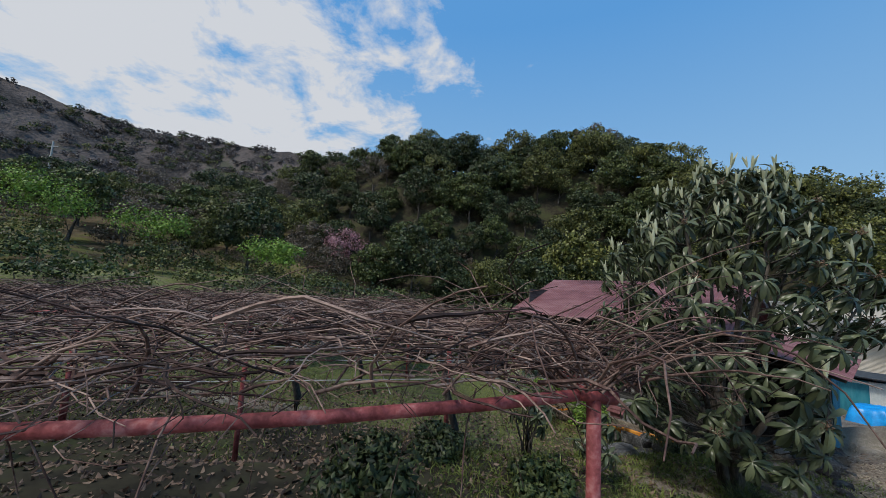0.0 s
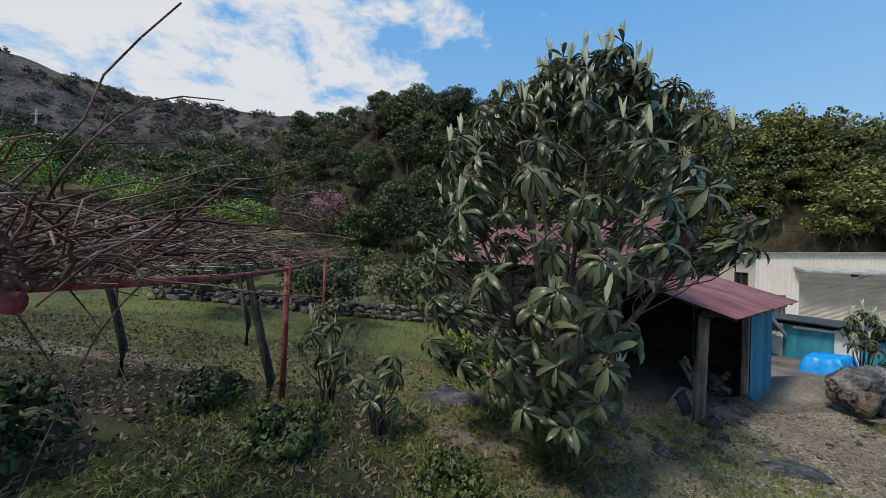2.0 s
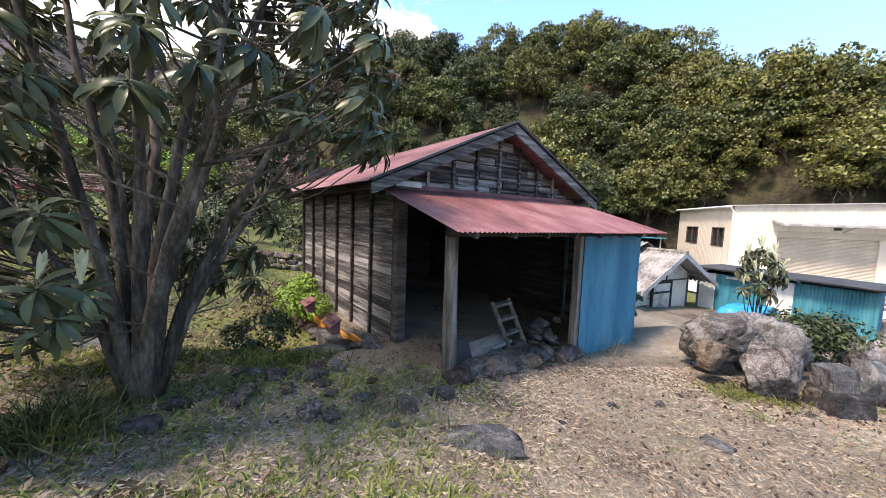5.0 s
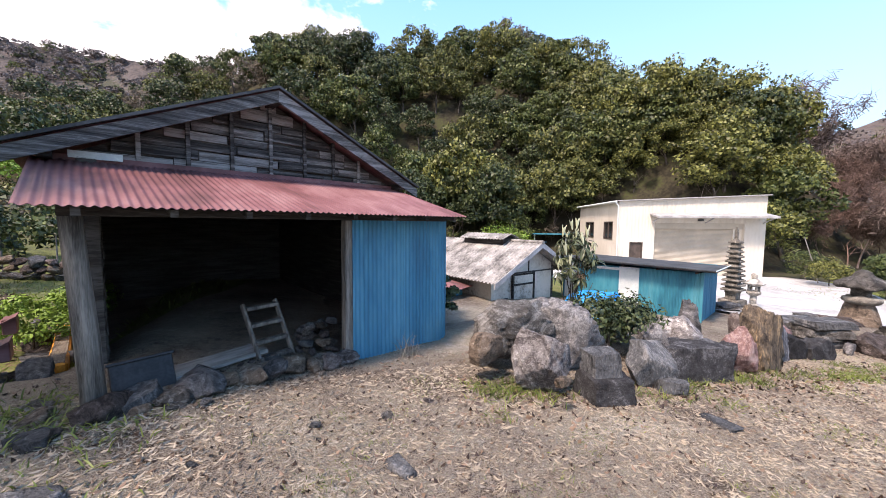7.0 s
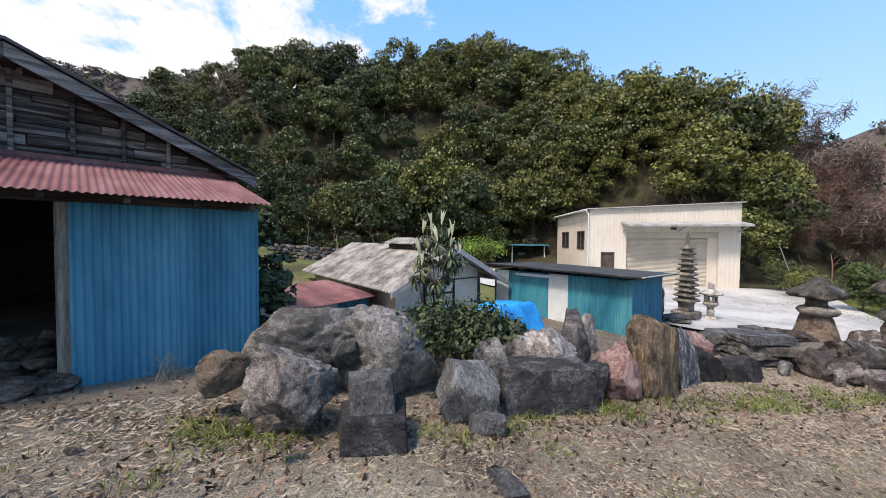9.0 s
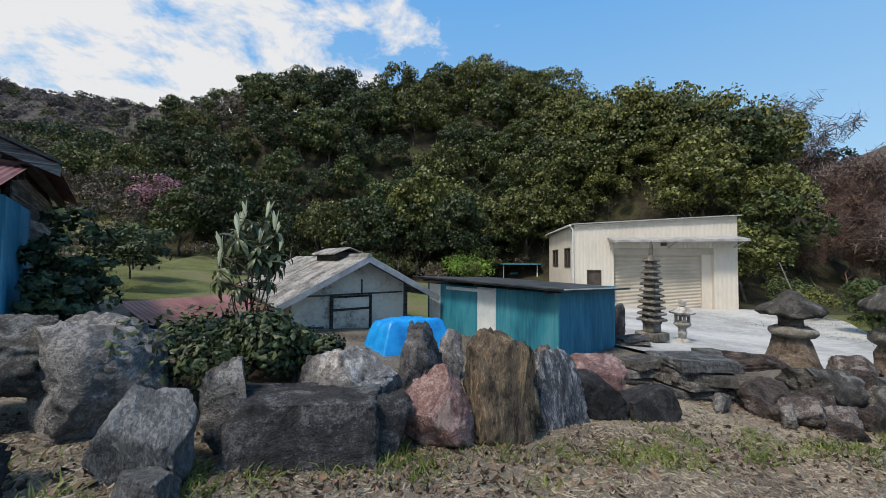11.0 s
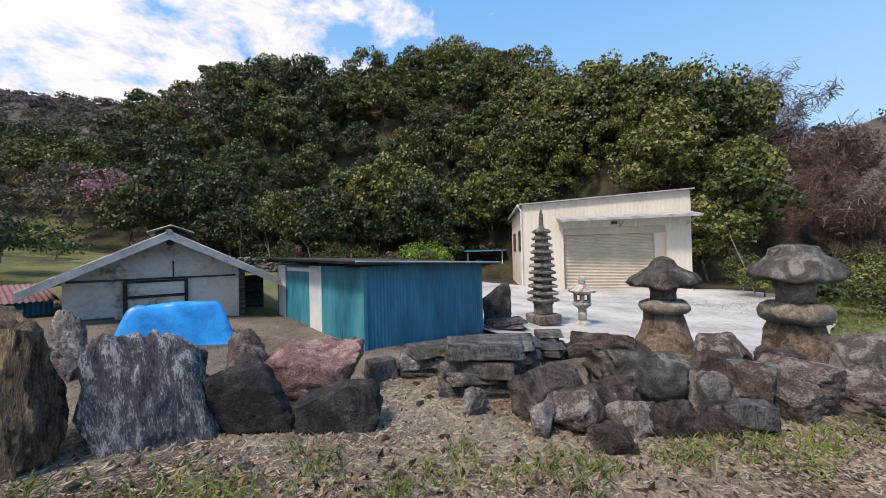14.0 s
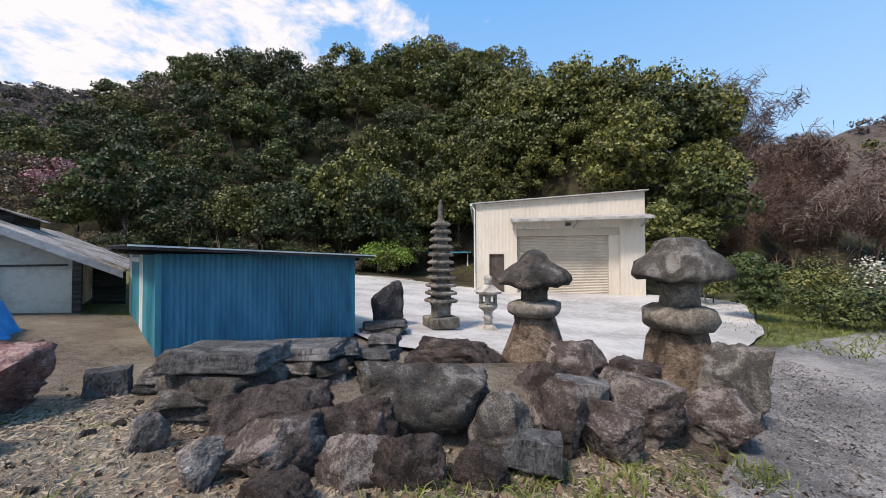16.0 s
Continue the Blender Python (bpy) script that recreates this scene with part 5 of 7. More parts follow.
# ---- tarpaulin over a pile ----
def tarp():
    g, n = Geo(), 36
    for j in range(n + 1):
        for i in range(n + 1):
            u, v = i / n * 2 - 1, j / n * 2 - 1
            r = max(abs(u), abs(v))
            top = 0.64 - 0.10 * u * u - 0.05 * v
            fall = smooth(0.62, 0.98, r)
            z = top * (1 - fall) + 0.02
            fold = 0.05 * math.sin(9 * math.atan2(v, u) + 3 * r) * smooth(0.4, 1.0, r)
            z += 0.035 * noise.noise(Vector((u * 3, v * 3, 5))) * (1 - fall) + 0.03 * abs(noise.noise(Vector((u * 7, v * 7, 8)))) * (1 - fall)
            k = 1 + fold * 0.7
            g.v.append((u * 0.80 * k, v * 0.55 * k, z))
    for j in range(n):
        for i in range(n):
            a = j * (n + 1) + i
            g.f.append((a, a + 1, a + n + 2, a + n + 1))
    x, y = 13.35, 11.35
    single("tarpaulin", g, M_TARP, pose(x, y, land(x, y) - 0.12, 0, 0, 30), "bright blue tarpaulin draped over a heap", "tarpaulin", smooth=True)


tarp()

# ---- hillside woods ----
def tree_set(name, mat, count, radius, height, clumps, leaves, size, seed, trunk=1.0):
    out = []
    for i in range(count):
        out.append((crown("crown", mat, seed + i, radius, height, clumps, leaves, size, up=0.25, single_leaf=True, lump=(0.15, 0.30)), limbs(seed + i, height * 1.1, 0.7, 0.16 * trunk, 2, 3, 5).mesh("trunk", M_BARK, True)))
    return out


KINDS = {
    "dark": (tree_set("dark", F_DARK, 3, 2.9, 5.0, 48, 84, 0.36, 100), "dark evergreen broadleaf tree on the hillside"),
    "mid": (tree_set("mid", F_MID, 3, 2.9, 5.0, 48, 84, 0.36, 200), "mid-green evergreen broadleaf tree on the hillside"),
    "olive": (tree_set("olive", F_OLIVE, 3, 3.0, 5.0, 48, 84, 0.36, 300), "olive-green evergreen tree on the hillside"),
    "yellow": (tree_set("yellow", F_YELL, 3, 3.0, 5.2, 50, 84, 0.34, 400), "yellow-green camphor tree with a domed crown"),
    "brown": (tree_set("brown", F_BROWN, 2, 2.6, 4.4, 40, 50, 0.28, 500), "bare brownish winter tree on the hillside"),
}


def hill_tree(kind, x, y, s, seed, zs=1.0, sink=0.0):
    rnd = random.Random(seed)
    (me, tr), label = rnd.choice(KINDS[kind][0]), KINDS[kind][1]
    t = thing("hillside_tree", pose(x, y, land(x, y) - 0.2 - sink, 0, 0, rnd.uniform(0, 360)) @ Matrix.Diagonal((s, s, s * zs, 1)), label, "tree", "hillside woods")
    part("crown", me, None, t, m=pose(0, 0, 1.2))
    part("trunk", tr, None, t)
    return t


rnd = random.Random(11)
n_tree = 0
for ring in range(8):
    th = -62.0
    while th < 46.5:
        f, c = table(FOOT, th), table(CREST_R, th)
        k = -0.05 + ring / 7.0
        r = f + (c - f) * (k + rnd.uniform(-0.05, 0.05))
        x, y = 16 + r * math.sin(radians(th)), 5 + r * math.cos(radians(th))
        step = math.degrees(3.3 / r)
        # keep the warehouse and the carport clear
        clear = 19.5 < x < 33.5 and y < 36.5
        if not clear and not (th > 44 and k > 0.85) and c - f > 4:
            if th > 26:
                kind = rnd.choices(("yellow", "olive", "mid", "dark"), (5, 3, 1.2, 1))[0]
            elif th < -28:
                kind = rnd.choices(("brown", "olive", "mid", "dark"), (3, 3, 3, 2))[0]
            else:
                kind = rnd.choices(("dark", "mid", "olive", "yellow", "brown"), (4, 4, 3, 0.5, 0.5))[0]
            hill_tree(kind, x, y, rnd.uniform(0.75, 1.25) * (1.0 if th < 25 else 0.95), n_tree, rnd.uniform(0.85, 1.2))
            n_tree += 1
        th += step * rnd.uniform(0.85, 1.3)
# a low second row under the crest closes the gaps between the stems
for th in range(-60, 44, 4):
    for k in (0.80, 0.97):
        f, c = table(FOOT, th), table(CREST_R, th)
        if c - f > 4:
            r = f + (c - f) * k
            hill_tree("dark" if th < 26 else "olive", 16 + r * math.sin(radians(th + k)), 5 + r * math.cos(radians(th + k)), rnd.uniform(0.8, 1.0), 2000 + th, 0.75, 1.0)
for x, y in ((18.5, 36.0), (21.0, 37.8), (23.8, 38.2), (26.5, 37.5), (20.0, 40.5), (25.0, 41.0)):
    hill_tree("olive" if x > 21 else "mid", x, y, 0.85, int(x * 9), 0.95, 0.6)
for x, y, s in ((26.0, 42.5, 1.0), (27.5, 45.0, 1.1), (29.5, 43.0, 1.0), (28.5, 48.0, 1.1), (31.0, 47.5, 1.0), (24.5, 44.0, 1.0)):
    hill_tree("mid" if x < 29 else "yellow", x, y, s, int(x * 11), 1.0, 0.4)
for dx, dy in ((-2.5, -1.5), (0, -2.5), (2.5, -1.5), (-1.5, 1.5), (1.5, 1.5), (0, 4)):
    hill_tree("olive" if dx > 0 else "mid", 28.0 + dx, 40.0 + dy, 1.05, 700 + int(dx * 9), 1.05, 0.5)
for x, y, s in ((25.0, 36.6, 0.75), (27.6, 35.6, 0.8), (30.2, 34.8, 0.8), (32.8, 34.0, 0.85), (29.0, 37.5, 0.9)):
    hill_tree("yellow" if x > 29 else "olive", x, y, s, int(x * 13), 1.0, 0.4)
for i, (x, y) in enumerate(((30.5, 40.5), (33.5, 39.0), (36.0, 37.0), (38.5, 35.0), (33.0, 43.0), (36.0, 41.0), (39.0, 38.5), (41.5, 35.5), (31.0, 38.0), (34.0, 36.0), (36.8, 33.6), (39.5, 31.5), (29.5, 44.5), (24.0, 40.0), (22.0, 43.0), (26.5, 47.0))):
    hill_tree(("yellow", "olive", "mid")[i % 3], x, y, 1.12, 1500 + i, 1.1, 0.5)
for i, (x, y) in enumerate(((28.2, 37.2), (29.6, 36.2), (26.2, 38.6), (31.6, 36.6), (30.6, 38.8), (28.6, 40.4), (32.6, 35.2))):
    hill_tree(("mid", "olive")[i % 2], x, y, 1.1, 1600 + i, 1.1, 0.3)
# a few trees that stand out from the rest
hill_tree("olive", -4.5, 60.5, 1.35, 901, 1.0)
hill_tree("dark", 27.6, 56.5, 1.3, 902, 1.15)
hill_tree("brown", 23.5, 56, 1.5, 903, 1.1)
hill_tree("dark", 31.8, 45.3, 0.9, 904, 1.25)
hill_tree("yellow", 14.6, 38.5, 1.45, 905, 1.2)
for x, y, s in ((29, 38, 1.2), (33, 36.5, 1.25), (36.5, 35, 1.3), (39.5, 33, 1.25), (42, 32, 1.1), (35, 40, 1.2)):
    hill_tree("yellow", x, y, s, int(x * 7), 1.1)


def bare_tree(x, y, h, seed, mat, label, lean=0.0, spread=0.62, thick=0.009, twigs=0):
    t = thing("bare_tree", pose(x, y, land(x, y) - 0.1, 0, 0, seed * 40), label, "tree", "bare winter trees")
    g = limbs(seed, h, spread, thick * h, 5, 3, 5, lean=lean, first=0.30)
    part("branch_work", g, mat, t, smooth=True)
    if twigs:
        rg = np.random.default_rng(seed)
        tips = np.array(g.v[len(g.v) // 3:])
        c = tips[rg.integers(0, len(tips), twigs)] + rg.normal(size=(twigs, 3)) * 0.22 * h / 10
        d = rg.normal(size=(twigs, 3)) + [0, 0, 0.5]
        d /= np.linalg.norm(d, axis=1, keepdims=True)
        side = np.cross(d, rg.normal(size=(twigs, 3)))
        side /= np.linalg.norm(side, axis=1, keepdims=True)
        L = rg.uniform(0.4, 1.0, (twigs, 1)) * 0.13 * h
        v = np.stack([c - d * L / 2, c - d * L / 2 + side * 0.0042 * h, c + d * L / 2], 1).reshape(-1, 3)
        f = np.arange(len(v)).reshape(-1, 3)
        tagged(part("twig_work", mesh_arrays("twig_work", v, f, mat), None, t), kind="stuff")
    return t


r4 = random.Random(44)
for i in range(26):
    th, r = 47.5 + i * 0.62 + r4.uniform(-0.5, 0.5), r4.uniform(31, 46)
    tall = i % 3 == 0
    bare_tree(16 + r * math.sin(radians(th)), 5 + r * math.cos(radians(th)), r * (0.27 if tall else 0.185) * r4.uniform(0.9, 1.1), 20 + i, M_BARETWIG if tall else M_REDTWIG,
              "tall bare grey winter tree with fine twigs" if tall else "bare reddish-brown winter tree with fine twigs", twigs=2600 if tall else 3000)
for i, (x, y, h) in enumerate(((3.5, 34, 6), (6, 33, 6), (9, 33, 5), (12, 32, 5), (-2, 36, 6), (33, 30, 5), (36, 27, 5))):
    bare_tree(x, y, h, 40 + i, M_BARETWIG, "small bare grey winter tree at the wood's edge")


# ---- shrubs ----
def shrub(x, y, r, h, mat, seed, label, name="shrub", size=0.09, clumps=26, leaves=60, lift=0.0, group="", category="shrub"):
    t = thing(name, pose(x, y, land(x, y) + lift - 0.02), label, category, group)
    part("foliage", crown("foliage", mat, seed, r, h, clumps, leaves, size, hollow=0.35, single_leaf=size > 0.15), None, t)
    part("stems", limbs(seed, h * 0.9, 0.8, 0.035, 2, 3, 4), M_BARK, t)
    return t


# behind the stores and along the foot of the hill
rnd = random.Random(21)
for i in range(64):
    th = rnd.uniform(-38, 26)
    r = table(FOOT, th) + rnd.uniform(-6, 3)
    x, y = 16 + r * math.sin(radians(th)), 5 + r * math.cos(radians(th))
    if x > 19.5 and y < 35.5:
        continue
    mat = rnd.choice((F_MID, F_OLIVE, F_BROWN, F_DARK, F_BROWN))
    shrub(x, y, rnd.uniform(0.8, 1.7), rnd.uniform(1.0, 2.4), mat, 600 + i, "bushy undergrowth at the foot of the hill", size=0.20, clumps=20, leaves=40, group="undergrowth")
shrub(17.5, 33, 2.4, 3.0, F_BRIGHT, 701, "round fresh-green bush beside the carport", size=0.2, clumps=34, leaves=70)
# valley to the west: bright trees, pink blossom, scrub
for i, (x, y, r, h, mat, lab) in enumerate(((-30, 26, 3.6, 4.2, F_BRIGHT, "fresh green spreading tree in the valley"), (-25.5, 30.5, 3.4, 3.2, F_BRIGHT, "fresh green spreading tree in the valley"),
                                        (-13, 27, 2.4, 2.4, F_BRIGHT, "fresh green spreading tree in the valley"), (-12.0, 42, 2.8, 5.4, F_PINK, "pink blossoming tree below the wood"),
                                        (-9.0, 42, 1.6, 3.4, F_PINK, "pink blossoming tree below the wood"))):
    shrub(x, y, r, h, mat, 720 + i, lab, name="valley_tree", size=0.26, clumps=36, leaves=70, lift=1.9, category="tree")
for i in range(150):
    x = rnd.uniform(-60, 3)
    y = rnd.uniform(14, 48) + max(0, -x - 10) * 0.3
    if abs(math.degrees(math.atan2(x - 17.5, y - 6)) + 39) < 4.5 and y < 42:
        continue
    mat = rnd.choice((F_MID, F_OLIVE, F_DARK, F_BROWN, F_MID))
    shrub(x, y, rnd.uniform(1.1, 2.4), rnd.uniform(1.3, 2.6), mat, 740 + i, "dark green orchard bush in the valley", size=0.27, clumps=18, leaves=32, group="valley bushes")
rnd = random.Random(22)
def woods(spots, size, mats, seed):
    """Many plain far crowns joined by colour; spots: rows of (x, y, z)."""
    r3 = random.Random(seed)
    made = [[] for _ in mats]
    for i, (x, y, z) in enumerate(spots):
        me = crown("far_crown", mats[0][0], seed + i, r3.uniform(0.6, 1.1) * size, r3.uniform(0.8, 1.4) * size * 0.7, 9, 22, 0.25 * size, single_leaf=True)
        v = np.empty(len(me.vertices) * 3, dtype=np.float32)
        me.vertices.foreach_get("co", v)
        f = np.empty(len(me.loops), dtype=np.int32)
        me.loops.foreach_get("vertex_index", f)
        made[r3.choices(range(len(mats)), [q[2] for q in mats])[0]].append((v.reshape(-1, 3) + [x, y, z - 0.3], f.reshape(-1, 3)))
        bpy.data.meshes.remove(me)
    for (mat, lab, _), some in zip(mats, made):
        if some:
            offs = np.cumsum([0] + [len(q[0]) for q in some])
            tagged(new("far_woods", mesh_arrays("far_woods", np.concatenate([q[0] for q in some]), np.concatenate([q[1] + o for q, o in zip(some, offs)]), mat)), lab, "woods", kind="stuff")


WOODS = ((F_FAR, "leafless brown trees covering the far slope", 5), (F_OLIVE, "evergreen trees dotted over the far slope", 1), (F_DARK, "dark evergreen trees dotted over the far slope", 1.5))
spots = [(rnd.uniform(-150, -18), rnd.uniform(46, 150)) for _ in range(170)]
woods([(x, y, land(x, y)) for x, y in spots], 3.6, WOODS, 3000)
woods(RIDGE_POINTS["backdrop_mountain"][:1050], 3.6, WOODS, 4000)
woods(RIDGE_POINTS["backdrop_hill"][:320], 2.6, WOODS, 5000)
# right of the lane
shrub(29.4, 16.1, 0.75, 2.4, F_TOPI, 801, "clipped conical conifer beside the yard", name="clipped_conifer", size=0.09, clumps=60, leaves=110, category="shrub")
for i, (x, y, r, h) in enumerate(((30.6, 14.8, 1.1, 1.1), (32.3, 14.4, 1.2, 1.2), (34.5, 15.2, 1.3, 1.4), (32, 17, 1.4, 1.6), (36, 13.5, 1.5, 1.5), (34, 18.5, 1.7, 2.0), (38, 17, 1.8, 2.2), (31.2, 19.5, 1.1, 1.7), (32.6, 22, 1.3, 2.0))):
    shrub(x, y, r, h, (F_MID, F_OLIVE, F_MID, F_YELL)[i % 4], 810 + i, "rounded green garden bush by the lane", size=0.10, clumps=30, leaves=80, group="lane bushes")
shrub(33.0, 15.6, 1.1, 2.0, F_WHITE, 830, "bush covered in white blossom", name="blossom_bush", size=0.09, clumps=26, leaves=44)
shrub(33.0, 15.7, 1.15, 1.9, F_MID, 831, "green bush mingling with white blossom", size=0.09, clumps=18, leaves=40)
# evergreen by the shed's end wall, and the low shrub in the boulders
shrub(9.0, 9.7, 0.55, 2.2, F_DARK, 840, "dark evergreen shrub against the shed wall", size=0.11, clumps=26, leaves=60)
shrub(9.35, 9.1, 0.35, 1.3, F_DARK, 841, "dark evergreen shrub against the shed wall", size=0.10, clumps=18, leaves=50)
shrub(11.8, 8.15, 0.85, 0.75, F_DARK, 842, "low dark shrub spreading over the boulders", size=0.07, clumps=34, leaves=90, lift=0.25)
shrub(12.3, 8.45, 0.45, 0.6, F_DARK, 843, "low dark shrub spreading over the boulders", size=0.07, clumps=24, leaves=80, lift=0.3)


# ---- loquat: rosettes of long leaves ----
def long_leaf(g, base, d, length, width, droop, rng):
    """A ribbed lance-shaped leaf, folded on its midrib and drooping."""
    d = d.normalized()
    side = d.cross(Vector((0, 0, 1)))
    side = side.normalized() if side.length > 0.1 else Vector((1, 0, 0))
    prof = ((0, 0.10), (0.18, 0.45), (0.42, 0.95), (0.68, 1.0), (0.88, 0.55), (1.0, 0.03))
    pts, p, dd = [], base.copy(), d.copy()
    last = 0.0
    for u, w in prof:
        p = p + dd * (u - last) * length
        dd = (dd - Vector((0, 0, droop * 0.22))).normalized()
        last = u
        up = side.cross(dd).normalized()
        hw = width * w / 2
        pts += [p - side * hw + up * hw * 0.35, p.copy(), p + side * hw + up * hw * 0.35]
    n = len(g.v)
    g.v.extend(tuple(q) for q in pts)
    for i in range(len(prof) - 1):
        a = n + i * 3
        g.f += [(a, a + 1, a + 4, a + 3), (a + 1, a + 2, a + 5, a + 4)]


def rosette(seed, n, length, droop=0.55):
    rnd = random.Random(seed)
    g = Geo()
    for i in range(n):
        a = i * 2.4 + rnd.uniform(-0.3, 0.3)
        el = rnd.uniform(-0.9, 0.55) if i > 3 else rnd.uniform(0.4, 1.0)
        d = Vector((math.cos(a) * math.cos(el), math.sin(a) * math.cos(el), math.sin(el)))
        L = length * rnd.uniform(0.7, 1.15)
        long_leaf(g, Vector((0, 0, rnd.uniform(-0.06, 0.02))), d, L, L * 0.235, droop * rnd.uniform(0.6, 1.5), rnd)
    return g.mesh("rosette", M_LOQ, True)


def new_shoot(seed):
    rnd = random.Random(seed)
    g = Geo()
    for i in range(5):
        a = i * 2.4
        d = Vector((math.cos(a) * 0.16, math.sin(a) * 0.16, 1))
        long_leaf(g, Vector((math.cos(a) * 0.008, math.sin(a) * 0.008, 0)), d, rnd.uniform(0.17, 0.27), 0.046, -0.02, rnd)
    return g.mesh("new_shoot", M_LOQNEW, True)


def flower_head(seed):
    rnd = random.Random(seed)
    g = Geo()
    for i in range(26):
        p = Vector((rnd.gauss(0, 0.035), rnd.gauss(0, 0.035), rnd.gauss(0.03, 0.03)))
        g.tube([p * 0.3, p], 0.0025, 3)
        g.lathe([(0.004, 0), (0.010, 0.006), (0.004, 0.014)], 5)
        for k in range(15, 0, -1):
            q = g.v[-k]
            g.v[-k] = (q[0] + p.x, q[1] + p.y, q[2] + p.z)
    return g.mesh("flower_head", M_CORYMB)


ROSETTES = [rosette(i, 18, 0.205, 1.6) for i in range(6)]
SHOOTS = [new_shoot(i) for i in range(3)]
HEADS = [flower_head(i) for i in range(2)]


def loquat(x, y, h, r, tips, seed, label, low=0.25, shoots=0.6, trunk=0.075, scale=1.0, thin=0.0, sway=(0, 0)):
    rnd = random.Random(seed)
    z = land(x, y)
    t = thing("loquat_tree", pose(x, y, z), label, "tree", "loquat trees")
    ends = []
    for i in range(tips):
        a = i * 2.39996 + rnd.uniform(-0.25, 0.25)
        u = (i + 0.5) / tips
        zz = low * h + (1 - low) * h * u
        # widest at two fifths of the height
        prof = math.sin(math.pi * min(1.0, 0.16 + 0.80 * u)) ** 0.7
        rr = r * prof * math.sqrt(rnd.uniform(0.30, 1.0))
        # the skirt is open on the side of the shed
        if trunk > 0.05 and rr * math.cos(a) > 0.35 and zz < 0.46 * h:
            continue
        ends.append(Vector((rr * math.cos(a) + sway[0] * u, rr * math.sin(a) + sway[1] * u, zz + rnd.uniform(-0.1, 0.1))))
    stems = Geo()
    mains = []
    for k in range(13):
        a = k * 2.4 + rnd.uniform(0, 0.4)
        top = Vector((r * (0.25 + 0.045 * k) * math.cos(a) + sway[0] * 0.8, r * (0.25 + 0.045 * k) * math.sin(a) + sway[1] * 0.8, h * (0.92 - 0.035 * k)))
        pts = [Vector((0.05 * math.cos(a), 0.05 * math.sin(a), -0.1))]
        for s in (0.25, 0.5, 0.75, 1.0):
            b = Vector((top.x * s ** 1.3, top.y * s ** 1.3, top.z * s)) + Vector((rnd.uniform(-1, 1), rnd.uniform(-1, 1), 0)) * 0.05
            pts.append(b)
        mains.append(pts)
        part("limb", Geo().tube(pts, [trunk * 0.85, trunk * 0.62, trunk * 0.45, trunk * 0.32, trunk * 0.18], 7), M_BARK, t, smooth=True)
    nodes = [m[i].lerp(m[i + 1], s / 5) for m in mains for i in range(1, 4) for s in range(6)]
    for e in ends:
        best = min(nodes, key=lambda q: (q - e).length + 1.5 * max(0, q.z - e.z + 0.6 * math.hypot(q.x - e.x, q.y - e.y)))
        midp = (best + e) / 2 + Vector((rnd.uniform(-0.05, 0.05), rnd.uniform(-0.05, 0.05), -0.08))
        stems.tube([best, midp, e], [0.009 * scale, 0.007 * scale, 0.005 * scale], 4, cap=False)
    tagged(part("twig_work", stems, M_BARK, t), kind="stuff")
    for i, e in enumerate(ends):
        out = Vector((e.x, e.y, max(0.15, 0.35 * (e.z - h * 0.35)))).normalized()
        up = (out + Vector((0, 0, 0.8))).normalized()
        m = Matrix.Translation(e) @ up.to_track_quat("Z", "Y").to_matrix().to_4x4() @ pose(0, 0, 0, 0, 0, rnd.uniform(0, 360)) @ Matrix.Scale(scale * rnd.uniform(0.80, 1.22), 4)
        part("rosette", rnd.choice(ROSETTES), None, t, m=m)
        if rnd.random() < shoots * (0.12 + 0.95 * (e.z / h) ** 2):
            part("new_shoot", rnd.choice(SHOOTS), None, t, m=Matrix.Translation(e) @ pose(0, 0, 0.05, rnd.uniform(-14, 14), rnd.uniform(-14, 14), 0) @ Matrix.Scale(rnd.uniform(0.6, 1.0), 4))
        elif rnd.random() < 0.16:
            part("flower_head", rnd.choice(HEADS), None, t, m=Matrix.Translation(e))
    return t


loquat(3.95, 5.0, 4.4, 1.85, 460, 3, "large loquat tree with long dark leaves and pale new shoots", low=0.14, sway=(0.3, 0.3), shoots=0.62)
loquat(11.66, 8.95, 1.85, 0.40, 26, 7, "young loquat sapling among the boulders", low=0.62, shoots=0.75, trunk=0.025, scale=0.85)
loquat(1.3, 5.2, 1.25, 0.45, 14, 9, "small loquat sapling under the trellis edge", low=0.35, shoots=0.3, trunk=0.02, scale=0.85)
loquat(2.0, 4.6, 0.8, 0.35, 9, 12, "small loquat sapling under the trellis edge", low=0.35, shoots=0.2, trunk=0.02, scale=0.8)

